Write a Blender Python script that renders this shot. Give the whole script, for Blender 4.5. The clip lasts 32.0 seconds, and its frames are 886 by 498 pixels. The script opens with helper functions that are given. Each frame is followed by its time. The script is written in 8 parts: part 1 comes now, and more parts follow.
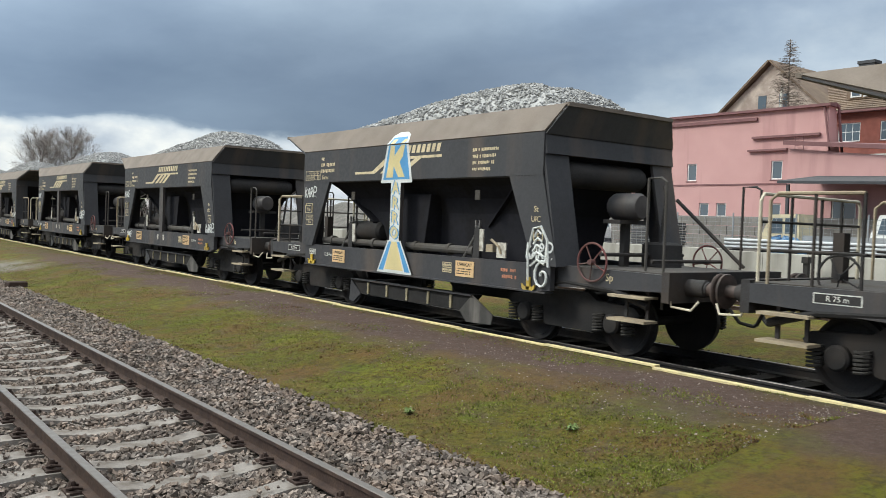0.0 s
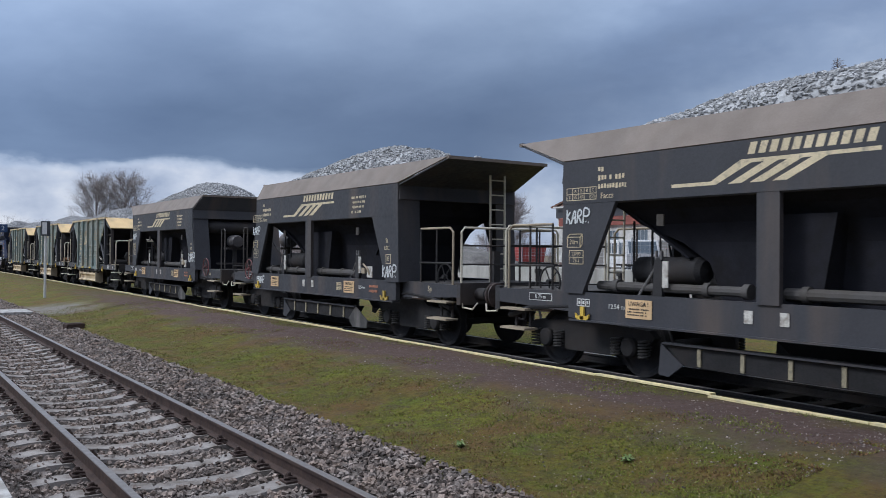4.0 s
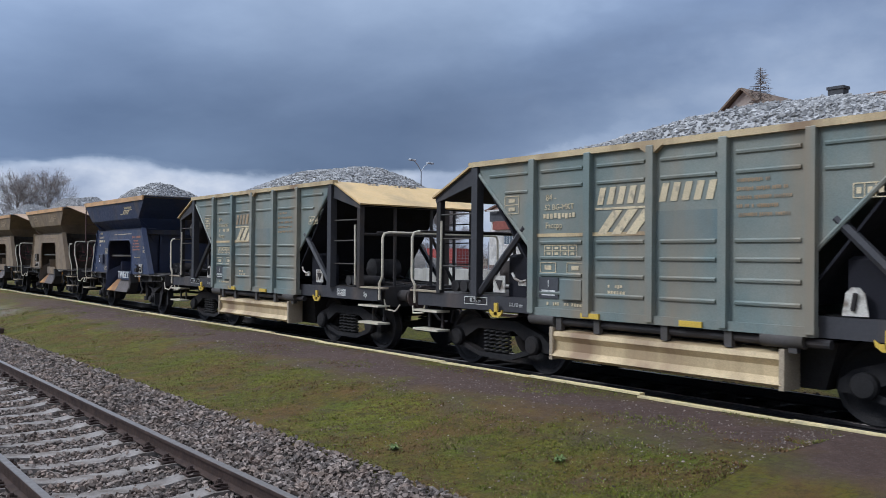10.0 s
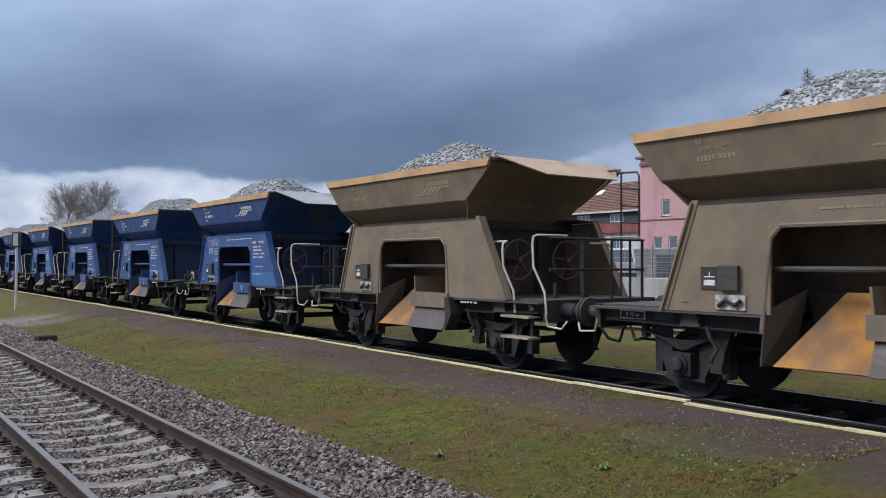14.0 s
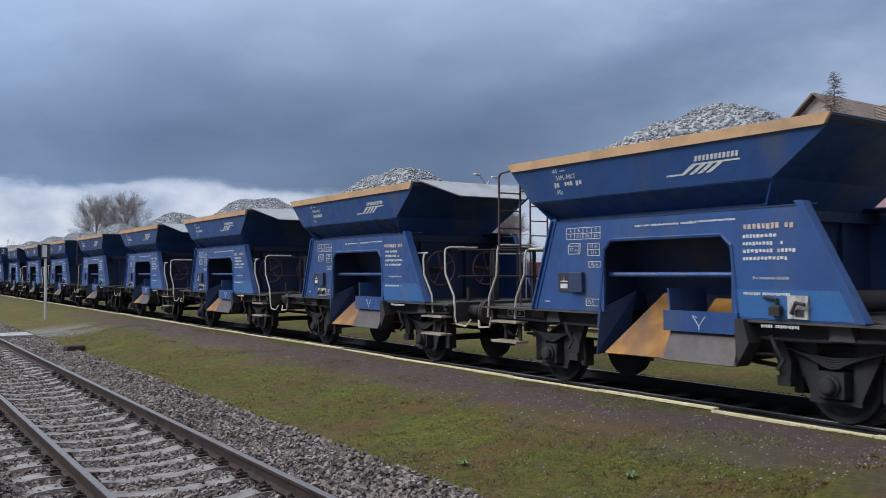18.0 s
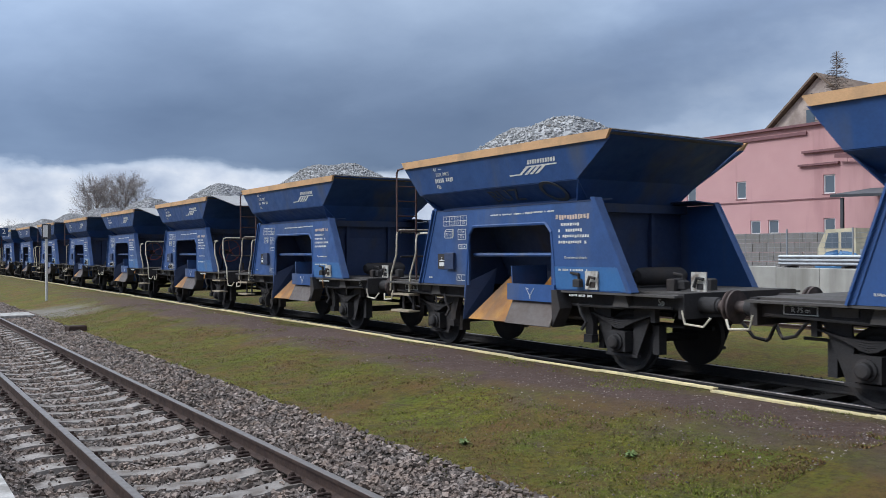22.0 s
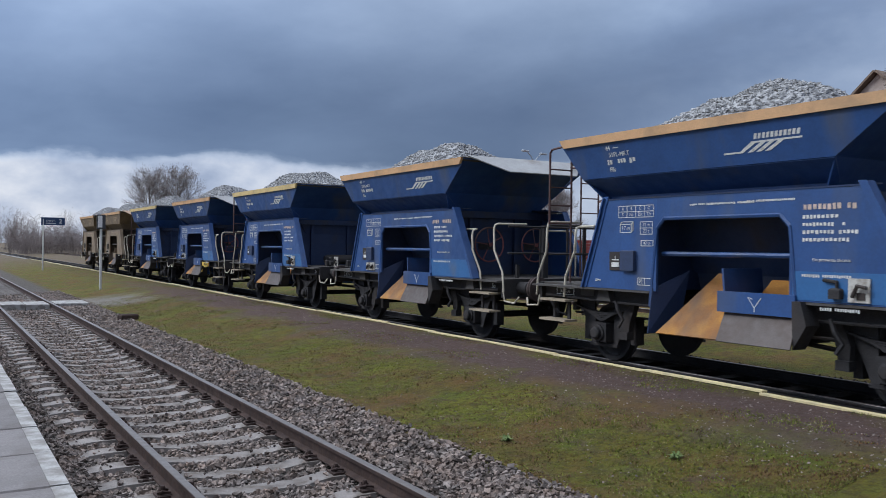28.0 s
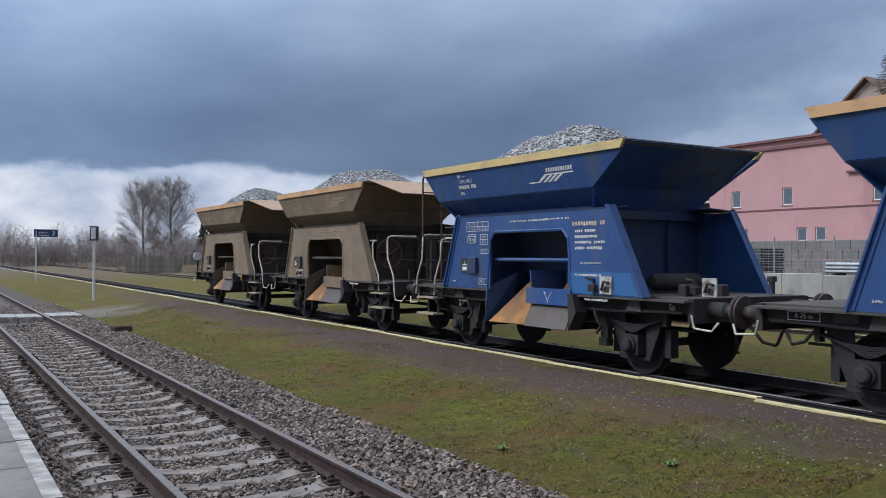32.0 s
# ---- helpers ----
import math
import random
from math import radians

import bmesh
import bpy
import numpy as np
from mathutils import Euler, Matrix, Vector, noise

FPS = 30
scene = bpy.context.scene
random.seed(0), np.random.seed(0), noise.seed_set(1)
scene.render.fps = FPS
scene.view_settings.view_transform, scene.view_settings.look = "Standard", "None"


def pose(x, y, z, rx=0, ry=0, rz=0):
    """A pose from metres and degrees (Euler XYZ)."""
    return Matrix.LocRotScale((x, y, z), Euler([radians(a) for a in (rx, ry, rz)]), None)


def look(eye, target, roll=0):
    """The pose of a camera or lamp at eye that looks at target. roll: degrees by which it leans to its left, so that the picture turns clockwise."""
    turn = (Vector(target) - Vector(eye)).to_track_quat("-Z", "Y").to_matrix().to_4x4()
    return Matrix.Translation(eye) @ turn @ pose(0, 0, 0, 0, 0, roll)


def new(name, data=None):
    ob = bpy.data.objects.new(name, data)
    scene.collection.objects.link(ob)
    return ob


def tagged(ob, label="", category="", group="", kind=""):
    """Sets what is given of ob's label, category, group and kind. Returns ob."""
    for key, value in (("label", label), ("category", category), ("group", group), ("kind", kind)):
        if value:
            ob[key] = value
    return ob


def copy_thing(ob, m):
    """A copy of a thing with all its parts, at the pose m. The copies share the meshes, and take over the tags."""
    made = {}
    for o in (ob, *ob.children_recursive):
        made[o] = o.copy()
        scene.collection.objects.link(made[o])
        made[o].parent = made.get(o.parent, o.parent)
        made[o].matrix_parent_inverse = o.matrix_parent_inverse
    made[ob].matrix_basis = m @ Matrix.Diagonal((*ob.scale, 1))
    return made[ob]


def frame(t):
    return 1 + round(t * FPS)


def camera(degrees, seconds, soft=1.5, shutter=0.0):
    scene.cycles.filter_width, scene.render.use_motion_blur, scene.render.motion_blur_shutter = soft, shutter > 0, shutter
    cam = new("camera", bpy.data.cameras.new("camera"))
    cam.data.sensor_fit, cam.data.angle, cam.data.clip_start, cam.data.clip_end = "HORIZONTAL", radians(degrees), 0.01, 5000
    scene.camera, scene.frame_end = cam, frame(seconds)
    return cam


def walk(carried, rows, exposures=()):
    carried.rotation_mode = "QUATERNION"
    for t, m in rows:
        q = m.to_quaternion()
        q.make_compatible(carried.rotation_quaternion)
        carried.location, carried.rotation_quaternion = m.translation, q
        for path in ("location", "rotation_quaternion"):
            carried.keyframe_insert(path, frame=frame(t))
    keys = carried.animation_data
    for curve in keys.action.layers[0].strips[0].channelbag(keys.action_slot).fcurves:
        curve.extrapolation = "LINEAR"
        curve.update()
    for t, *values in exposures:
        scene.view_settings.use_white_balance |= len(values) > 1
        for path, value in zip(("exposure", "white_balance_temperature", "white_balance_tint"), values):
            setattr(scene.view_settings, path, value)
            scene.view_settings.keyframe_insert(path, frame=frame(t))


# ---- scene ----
cam = camera(55, 32.0, soft=0.5, shutter=0.08)
# hand-held on one spot: seconds, heading, pitch, roll
EYE = (0.0, 0.0, 1.87)
PATH = [
    (0, -37.34, -1.73, -2.12), (0.5, -37.33, -1.58, -2.22), (1, -37.31, -1.15, -2.6), (1.5, -37.27, -0.56, -2.29), (2, -36.58, -0.14, -1.12), (2.5, -35.41, 0.19, -0.79),
    (3, -34.68, 0.25, -0.79), (3.5, -34.4, 0.29, -0.57), (4, -34.2, 0.34, -0.5), (4.5, -33.95, 0.39, -0.46), (6.5, -34.29, 0.61, -0.31), (7, -35.78, 0.67, -0.24),
    (7.5, -37.77, 0.72, -0.2), (8, -38.18, 0.69, -0.17), (8.5, -38.26, 0.73, -0.17), (9, -38.36, 0.61, -0.22), (9.5, -38.6, 0.5, -0.44), (10, -38.63, 0.57, -0.57),
    (10.5, -38.66, 0.62, -0.93), (11, -38.65, 0.68, -0.94), (11.5, -38.66, 0.73, -0.93), (12, -38.19, 0.78, -0.88), (12.5, -37.2, 0.84, -0.76), (13, -36.77, 0.91, -0.39),
    (13.5, -36.2, 0.93, -0.23), (14, -35.78, 0.98, -0.2), (14.5, -35.58, 1.04, -0.18), (16.5, -35.26, 1.34, 0.16), (17, -34.86, 1.4, 0.21), (17.5, -34.55, 1.48, 0.23),
    (18, -34.18, 1.53, 0.22), (18.5, -34.07, 1.6, 0.28), (19, -34.06, 1.68, 0.27), (19.5, -34.06, 1.5, 0.28), (20, -34.04, 1.37, 0.27), (20.5, -34.05, 1.33, 0.17),
    (21, -34.06, 1.12, 0.19), (21.5, -34.07, 0.62, 0.19), (22, -34.14, 0.21, 0.2), (22.5, -34.61, 0, 0.07), (23, -34.72, -0.01, 0.04), (23.5, -34.74, -0.28, 0.09),
    (24, -34.74, -0.47, 0.13), (24.5, -34.74, -0.61, 0.18), (25, -34.71, -0.6, 0.13), (25.5, -34.67, -0.54, 0.03), (26, -34.02, -0.48, -0.26), (26.5, -32.93, -0.42, -0.42),
    (28.5, -30.91, -0.01, -0.7), (29, -30.93, 0.14, -0.54), (29.5, -30.92, 0.23, -0.32), (30, -30.91, 0.28, -0.32), (30.5, -30.91, 0.34, -0.31), (31, -30.94, 0.4, -0.28),
    (31.5, -31.19, 0.45, -0.26), (32, -31.45, 0.51, -0.26)]
# the phone settles its exposure and white balance in the first seconds
EXPOSED = [(0, 0.52, 6500, 2), (0.3, 0.4, 6200, 6), (0.5, 0.33, 5950, 8), (1, 0.24, 5870, 10), (1.5, 0.12, 5750, 10), (2, 0.04, 5650, 10), (6, 0.07, 5650, 10), (8, 0.14, 5700, 10), (10, 0.04, 5650, 10), (13, 0.14, 5700, 10), (17, 0.07, 5700, 10), (19, 0.07, 5700, 10),
           (21, 0.14, 5750, 10), (22.5, 0.31, 5900, 8), (24.6, 0.38, 6100, 8), (25.4, 0.31, 5900, 9), (26, 0.2, 5750, 10), (28.5, 0.01, 5650, 10), (32, 0.07, 5700, 10)]
walk(cam, [(t, pose(*EYE, 90 + p, r, w)) for t, w, p, r in PATH], EXPOSED)
# how far the train has rolled: seconds, metres
ROLLED = [
    (0, -0.00), (0.5, 3.98), (1, 7.98), (1.5, 11.99), (2, 15.99), (2.5, 19.99), (3, 23.97), (3.5, 27.95),
    (4, 31.96), (4.5, 35.94), (6.5, 51.84), (7, 55.80), (7.5, 59.74), (8, 63.67), (8.5, 67.58), (9, 71.52),
    (9.5, 75.47), (10, 79.45), (10.5, 83.43), (11, 87.40), (11.5, 91.42), (12, 95.42), (12.5, 99.32), (13, 103.22),
    (13.5, 107.12), (14, 111.03), (14.5, 114.91), (16.5, 130.75), (17, 134.70), (17.5, 138.61), (18, 142.48), (18.5, 146.34),
    (19, 150.20), (19.5, 154.08), (20, 158.02), (20.5, 161.97), (21, 165.93), (21.5, 169.84), (22, 173.68), (22.5, 177.48),
    (23, 181.29), (23.5, 185.15), (24, 189.03), (24.5, 192.94), (25, 196.85), (25.5, 200.78), (26, 204.68), (26.5, 208.57),
    (28.5, 224.24), (29, 228.16), (29.5, 232.08), (30, 235.97), (30.5, 239.80), (31, 243.57), (31.5, 247.23), (32, 250.86)]


# ---------------- world and light ----------------
def build_world():
    w = bpy.data.worlds.new("overcast_sky")
    scene.world = w
    w.use_nodes = True
    nt = w.node_tree
    nt.nodes.clear()
    N = nt.nodes.new
    out, bg = N("ShaderNodeOutputWorld"), N("ShaderNodeBackground")
    sky = N("ShaderNodeTexSky")
    sky.sky_type, sky.sun_disc = "NISHITA", False
    sky.sun_elevation, sky.sun_rotation = radians(38), radians(SUN_HEADING)
    tc, sep = N("ShaderNodeTexCoord"), N("ShaderNodeSeparateXYZ")
    nt.links.new(tc.outputs["Generated"], sep.inputs[0])
    # flatten the dome into a cloud ceiling: direction divided by height
    hz = N("ShaderNodeMath")
    hz.operation, hz.inputs[1].default_value = "ADD", 0.16
    nt.links.new(sep.outputs["Z"], hz.inputs[0])
    hm = N("ShaderNodeMath")
    hm.operation, hm.inputs[1].default_value = "MAXIMUM", 0.05
    nt.links.new(hz.outputs[0], hm.inputs[0])
    div = N("ShaderNodeVectorMath")
    div.operation = "DIVIDE"
    comb = N("ShaderNodeCombineXYZ")
    for k in "XYZ":
        nt.links.new(hm.outputs[0], comb.inputs[k])
    nt.links.new(tc.outputs["Generated"], div.inputs[0])
    nt.links.new(comb.outputs[0], div.inputs[1])

    def clouds(scale, detail, seed):
        n, mp = N("ShaderNodeTexNoise"), N("ShaderNodeMapping")
        mp.inputs["Location"].default_value = (seed, seed * 0.7, 0)
        mp.inputs["Rotation"].default_value = (0, 0, radians(38))
        mp.inputs["Scale"].default_value = (1.0, 0.55, 1.0)
        n.inputs["Scale"].default_value, n.inputs["Detail"].default_value = scale, detail
        n.inputs["Roughness"].default_value = 0.5
        n.inputs["Distortion"].default_value = 0.25
        nt.links.new(div.outputs[0], mp.inputs[0])
        nt.links.new(mp.outputs[0], n.inputs["Vector"])
        return n.outputs["Fac"]

    def ramp(src, stops):
        r = N("ShaderNodeValToRGB")
        el = r.color_ramp.elements
        while len(el) < len(stops):
            el.new(0.5)
        for e, (p, c) in zip(el, stops):
            e.position, e.color = p, (*c, 1)
        nt.links.new(src, r.inputs[0])
        return r.outputs["Color"]

    def mix(kind, fac, a, b):
        m = N("ShaderNodeMix")
        m.data_type, m.blend_type = "RGBA", kind
        for src, sock in ((fac, m.inputs["Factor"]), (a, m.inputs["A"]), (b, m.inputs["B"])):
            if isinstance(src, (int, float)):
                sock.default_value = src
            elif isinstance(src, tuple):
                sock.default_value = (*src, 1)
            else:
                nt.links.new(src, sock)
        return m.outputs["Result"]

    # the lower rim of the cloud bank: lumpy, dipping behind the train and rising to the right of the line
    def lumps(scale, detail, seed, squash):
        n, mp = N("ShaderNodeTexNoise"), N("ShaderNodeMapping")
        mp.inputs["Location"].default_value = (seed, seed * 0.7, seed * 0.3)
        mp.inputs["Scale"].default_value = (1.0, 1.0, squash)
        n.inputs["Scale"].default_value, n.inputs["Detail"].default_value = scale, detail
        n.inputs["Roughness"].default_value = 0.55
        nt.links.new(tc.outputs["Generated"], mp.inputs[0])
        nt.links.new(mp.outputs[0], n.inputs["Vector"])
        return n.outputs["Fac"]

    def calc(op, p, q):
        m = N("ShaderNodeMath")
        m.operation = op
        for src, sock in ((p, m.inputs[0]), (q, m.inputs[1])):
            if isinstance(src, (int, float)):
                sock.default_value = src
            else:
                nt.links.new(src, sock)
        return m.outputs[0]

    rim_line = ramp(sep.outputs["X"], [(p, (v, v, v)) for p, v in SKY_RIM])
    broken = ramp(sep.outputs["X"], [(0.0, (0, 0, 0)), (0.58, (0, 0, 0)), (0.78, (1, 1, 1)), (1.0, (1, 1, 1))])
    ragged = calc("MULTIPLY", calc("SUBTRACT", lumps(7.0, 7, 3.0, 2.0), 0.5), calc("ADD", 0.055, calc("MULTIPLY", broken, 0.13)))
    above = calc("ADD", calc("SUBTRACT", sep.outputs["Z"], rim_line), ragged)
    # soft edge where the bank is high on the right, crisp on the left
    band = mix("MIX", broken, ramp(calc("ADD", above, 0.12), SKY_BANDS), ramp(calc("ADD", above, 0.12), SKY_BANDS_SOFT))
    fluff = ramp(clouds(1.7, 5, 3.0), [(0.3, (0.85, 0.87, 0.89)), (0.68, (1.11, 1.10, 1.08))])
    wisps = ramp(lumps(5.0, 6, 11.0, 3.2), [(0.34, (0.93, 0.935, 0.95)), (0.66, (1.06, 1.055, 1.04))])
    sides = ramp(sep.outputs["X"], [(0.0, (1.3, 1.3, 1.3)), (0.25, (1.10, 1.10, 1.10)), (0.45, (0.90, 0.90, 0.90)), (0.62, (0.90, 0.90, 0.90)), (0.85, (1.32, 1.32, 1.32))])
    # the bank is lighter on the side of the hidden sun, ahead along the line, than behind
    ahead = ramp(calc("MULTIPLY", calc("ADD", sep.outputs["Y"], 1.0), 0.5), [(0.0, (0.30, 0.30, 0.32)), (0.5, (0.64, 0.64, 0.66)), (0.74, (0.98, 0.98, 0.98)), (1.0, (1.08, 1.08, 1.07))])
    body = mix("MULTIPLY", 1.0, mix("MULTIPLY", 1.0, mix("MULTIPLY", 1.0, mix("MULTIPLY", 1.0, band, fluff), wisps), sides), ahead)
    # heaps of white and grey-blue cloud in the gap near the horizon
    gap = ramp(calc("ADD", above, 0.12), [(0.0, (1, 1, 1)), (0.106, (1, 1, 1)), (0.117, (0, 0, 0)), (1.0, (0, 0, 0))])
    thin = ramp(calc("ADD", above, 0.12), [(0.0, (0.62, 0.62, 0.62)), (0.02, (0.62, 0.62, 0.62)), (0.21, (0, 0, 0)), (1.0, (0, 0, 0))])
    gap = mix("MIX", broken, gap, thin)
    heaps = ramp(lumps(9.0, 8, 7.0, 1.7), [(0.36, (0.50, 0.54, 0.64)), (0.50, (0.72, 0.735, 0.79)), (0.64, (1.0, 0.96, 0.93))])
    dim = ramp(sep.outputs["X"], [(0.0, (1, 1, 1)), (0.55, (0.95, 0.97, 1.0)), (0.72, (0.60, 0.66, 0.75)), (1.0, (0.62, 0.68, 0.77))])
    toned = mix("MIX", gap, body, mix("MULTIPLY", 1.0, heaps, dim))
    skylit = mix("MULTIPLY", 1.0, sky.outputs["Color"], (0.10, 0.10, 0.10))
    both = mix("MIX", 0.93, skylit, toned)
    nt.links.new(both, bg.inputs["Color"])
    bg.inputs["Strength"].default_value = SKY_STRENGTH
    nt.links.new(bg.outputs[0], out.inputs[0])


SUN_HEADING = 299.0
SKY_STRENGTH = 0.8
SKY_RIM = [(0.0, 0.098), (0.15, 0.102), (0.26, 0.105), (0.42, 0.10), (0.56, 0.10), (0.68, 0.112), (0.75, 0.155), (0.86, 0.235), (1.0, 0.27)]
SKY_BANDS = [(0.0, (0.62, 0.68, 0.78)), (0.106, (0.60, 0.66, 0.76)), (0.119, (0.180, 0.235, 0.345)), (0.17, (0.175, 0.228, 0.338)),
             (0.25, (0.32, 0.392, 0.53)), (0.33, (0.53, 0.62, 0.775)), (0.5, (1.2, 1.25, 1.32)), (0.8, (2.5, 2.5, 2.5))]
# where the bank breaks up on the right its rim is torn and soft
SKY_BANDS_SOFT = [(0.0, (0.50, 0.56, 0.66)), (0.05, (0.43, 0.49, 0.59)), (0.105, (0.30, 0.36, 0.47)), (0.17, (0.215, 0.27, 0.38)),
                  (0.25, (0.30, 0.37, 0.505)), (0.33, (0.50, 0.59, 0.74)), (0.5, (1.2, 1.25, 1.32)), (0.8, (2.5, 2.5, 2.5))]
build_world()
sun = new("sun", bpy.data.lights.new("sun", "SUN"))
sun.data.energy, sun.data.angle, sun.data.color = 1.45, radians(14), (1.0, 0.95, 0.87)
sun.matrix_world = look((-40, 22, 38), (0, 0, 0))
scene.view_settings.exposure = 0.0


# ---------------- materials ----------------
def material(name, color, rough=0.6, metal=0.0, second=None, scale=6.0, grain=0.12, fine=60.0, bump=0.15, dirt=None, dirt_amount=0.35,
             dirt_scale=1.5, islands=0.0, objects=0.0, streaks=False, spec=0.5):
    """Two scales of tone, optional patches of a second colour (rust, dust, moss), fine relief."""
    m = bpy.data.materials.new(name)
    m.use_nodes = True
    nt = m.node_tree
    b = nt.nodes["Principled BSDF"]
    N, L = nt.nodes.new, nt.links.new
    tc = N("ShaderNodeTexCoord")

    def noise_tex(sc, det, vec=None):
        n = N("ShaderNodeTexNoise")
        n.inputs["Scale"].default_value, n.inputs["Detail"].default_value = sc, det
        L(vec or tc.outputs["Object"], n.inputs["Vector"])
        return n.outputs["Fac"]

    def maprange(src, a, b_, c, d):
        r = N("ShaderNodeMapRange")
        for i, v in enumerate((a, b_, c, d), 1):
            r.inputs[i].default_value = v
        L(src, r.inputs[0])
        return r.outputs[0]

    def mixc(fac, a, b_, kind="MIX"):
        x = N("ShaderNodeMix")
        x.data_type, x.blend_type = "RGBA", kind
        for src, sock in ((fac, x.inputs["Factor"]), (a, x.inputs["A"]), (b_, x.inputs["B"])):
            if isinstance(src, (int, float)):
                sock.default_value = src
            elif isinstance(src, tuple):
                sock.default_value = (*src, 1)
            else:
                L(src, sock)
        return x.outputs["Result"]

    col = color if second is None else mixc(maprange(noise_tex(scale, 5), 0.35, 0.65, 0, 1), color, second)
    big = maprange(noise_tex(scale * 0.35, 3), 0.3, 0.7, 1 - grain, 1 + grain)
    gr = N("ShaderNodeCombineColor")
    for k in range(3):
        L(big, gr.inputs[k])
    col = mixc(1.0, col, gr.outputs[0], "MULTIPLY")
    small = maprange(noise_tex(fine, 4), 0.3, 0.7, 1 - grain, 1 + grain)
    gs = N("ShaderNodeCombineColor")
    for k in range(3):
        L(small, gs.inputs[k])
    col = mixc(1.0, col, gs.outputs[0], "MULTIPLY")
    if dirt is not None:
        vec = None
        if streaks:
            mp = N("ShaderNodeMapping")
            mp.inputs["Scale"].default_value = (1.0, 1.0, 0.12)
            L(tc.outputs["Object"], mp.inputs[0])
            vec = mp.outputs[0]
        d = maprange(noise_tex(dirt_scale, 7, vec), 0.66 - dirt_amount * 0.5, 0.86 - dirt_amount * 0.5, 0, 0.9)
        col = mixc(d, col, dirt)
    if islands or objects:
        if islands:
            g = N("ShaderNodeNewGeometry")
            src, amount = g.outputs["Random Per Island"], islands
        else:
            g = N("ShaderNodeObjectInfo")
            src, amount = g.outputs["Random"], objects
        v = maprange(src, 0, 1, 1 - amount, 1 + amount)
        gi = N("ShaderNodeCombineColor")
        for k in range(3):
            L(v, gi.inputs[k])
        col = mixc(1.0, col, gi.outputs[0], "MULTIPLY")
    if isinstance(col, tuple):
        b.inputs["Base Color"].default_value = (*col, 1)
    else:
        L(col, b.inputs["Base Color"])
    b.inputs["Metallic"].default_value = metal
    b.inputs["Specular IOR Level"].default_value = spec
    L(maprange(noise_tex(scale * 2, 4), 0.3, 0.7, max(0.05, rough - 0.1), min(1, rough + 0.1)), b.inputs["Roughness"])
    if bump:
        bp = N("ShaderNodeBump")
        bp.inputs["Strength"].default_value, bp.inputs["Distance"].default_value = bump, 0.01
        L(noise_tex(fine, 5), bp.inputs["Height"])
        L(bp.outputs[0], b.inputs["Normal"])
    return m


def glass_material(name, tint=(0.10, 0.13, 0.16)):
    m = bpy.data.materials.new(name)
    m.use_nodes = True
    b = m.node_tree.nodes["Principled BSDF"]
    b.inputs["Base Color"].default_value = (*tint, 1)
    b.inputs["Roughness"].default_value, b.inputs["Specular IOR Level"].default_value = 0.06, 0.7
    return m


M_DARK = material("dark_grey_wagon_paint", (0.050, 0.050, 0.056), 0.55, spec=0.3, dirt=(0.105, 0.084, 0.072), dirt_amount=0.28, streaks=True, grain=0.08, fine=30)
M_DUST = material("dust_covered_dark_paint", (0.182, 0.148, 0.124), 0.8, second=(0.158, 0.130, 0.110), scale=1.6, grain=0.06, fine=40)
M_BLACK = material("grimy_black_steel", (0.038, 0.036, 0.037), 0.78, spec=0.25, dirt=(0.062, 0.050, 0.044), dirt_amount=0.35, grain=0.2)
# bogies and troughs stand in shade; that shade is put into this oily black
M_UNDER = material("oily_shaded_running_gear", (0.023, 0.022, 0.023), 0.8, spec=0.25, dirt=(0.044, 0.036, 0.032), dirt_amount=0.3, grain=0.2)
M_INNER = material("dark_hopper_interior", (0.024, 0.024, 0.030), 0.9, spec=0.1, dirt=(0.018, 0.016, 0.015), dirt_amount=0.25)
M_BLUE = material("royal_blue_wagon_paint", (0.029, 0.079, 0.236), 0.48, second=(0.024, 0.065, 0.196), scale=2.5, grain=0.07, fine=25, dirt=(0.085, 0.10, 0.14), dirt_amount=0.26, streaks=True, objects=0.12)
# darker copies of blue, navy and brown paint: recess shade put into the colour
M_BLUE_SHADE = material("shaded_blue_paint", (0.023, 0.042, 0.106), 0.6, dirt=(0.045, 0.045, 0.052), dirt_amount=0.25)
M_NAVY = material("navy_wagon_paint", (0.030, 0.044, 0.098), 0.5, dirt=(0.09, 0.075, 0.07), dirt_amount=0.3, streaks=True)
M_NAVY_SHADE = material("shaded_navy_paint", (0.024, 0.032, 0.068), 0.5, dirt=(0.05, 0.045, 0.045), dirt_amount=0.3)
M_BROWN = material("dusty_ochre_brown_paint", (0.235, 0.172, 0.108), 0.7, second=(0.190, 0.142, 0.096), scale=3, dirt=(0.16, 0.125, 0.095), dirt_amount=0.3, streaks=True, grain=0.1)
M_BROWN_SHADE = material("shaded_brown_paint", (0.075, 0.058, 0.042), 0.7, dirt=(0.03, 0.028, 0.025), dirt_amount=0.35)
M_GREEN = material("faded_grey_green_wagon_paint", (0.225, 0.24, 0.21), 0.62, second=(0.165, 0.21, 0.20), scale=1.4, dirt=(0.25, 0.205, 0.145), dirt_amount=0.34, streaks=True, grain=0.1)
M_TEAL = material("repainted_teal_patch", (0.135, 0.185, 0.19), 0.55, dirt=(0.22, 0.20, 0.155), dirt_amount=0.4, streaks=True)
M_ORANGE = material("orange_yellow_rim_paint", (0.62, 0.37, 0.185), 0.6, dirt=(0.38, 0.25, 0.14), dirt_amount=0.3, grain=0.08)
M_RIMYEL = material("pale_yellow_rim_paint", (0.66, 0.50, 0.22), 0.6, dirt=(0.4, 0.3, 0.17), dirt_amount=0.25, grain=0.08)
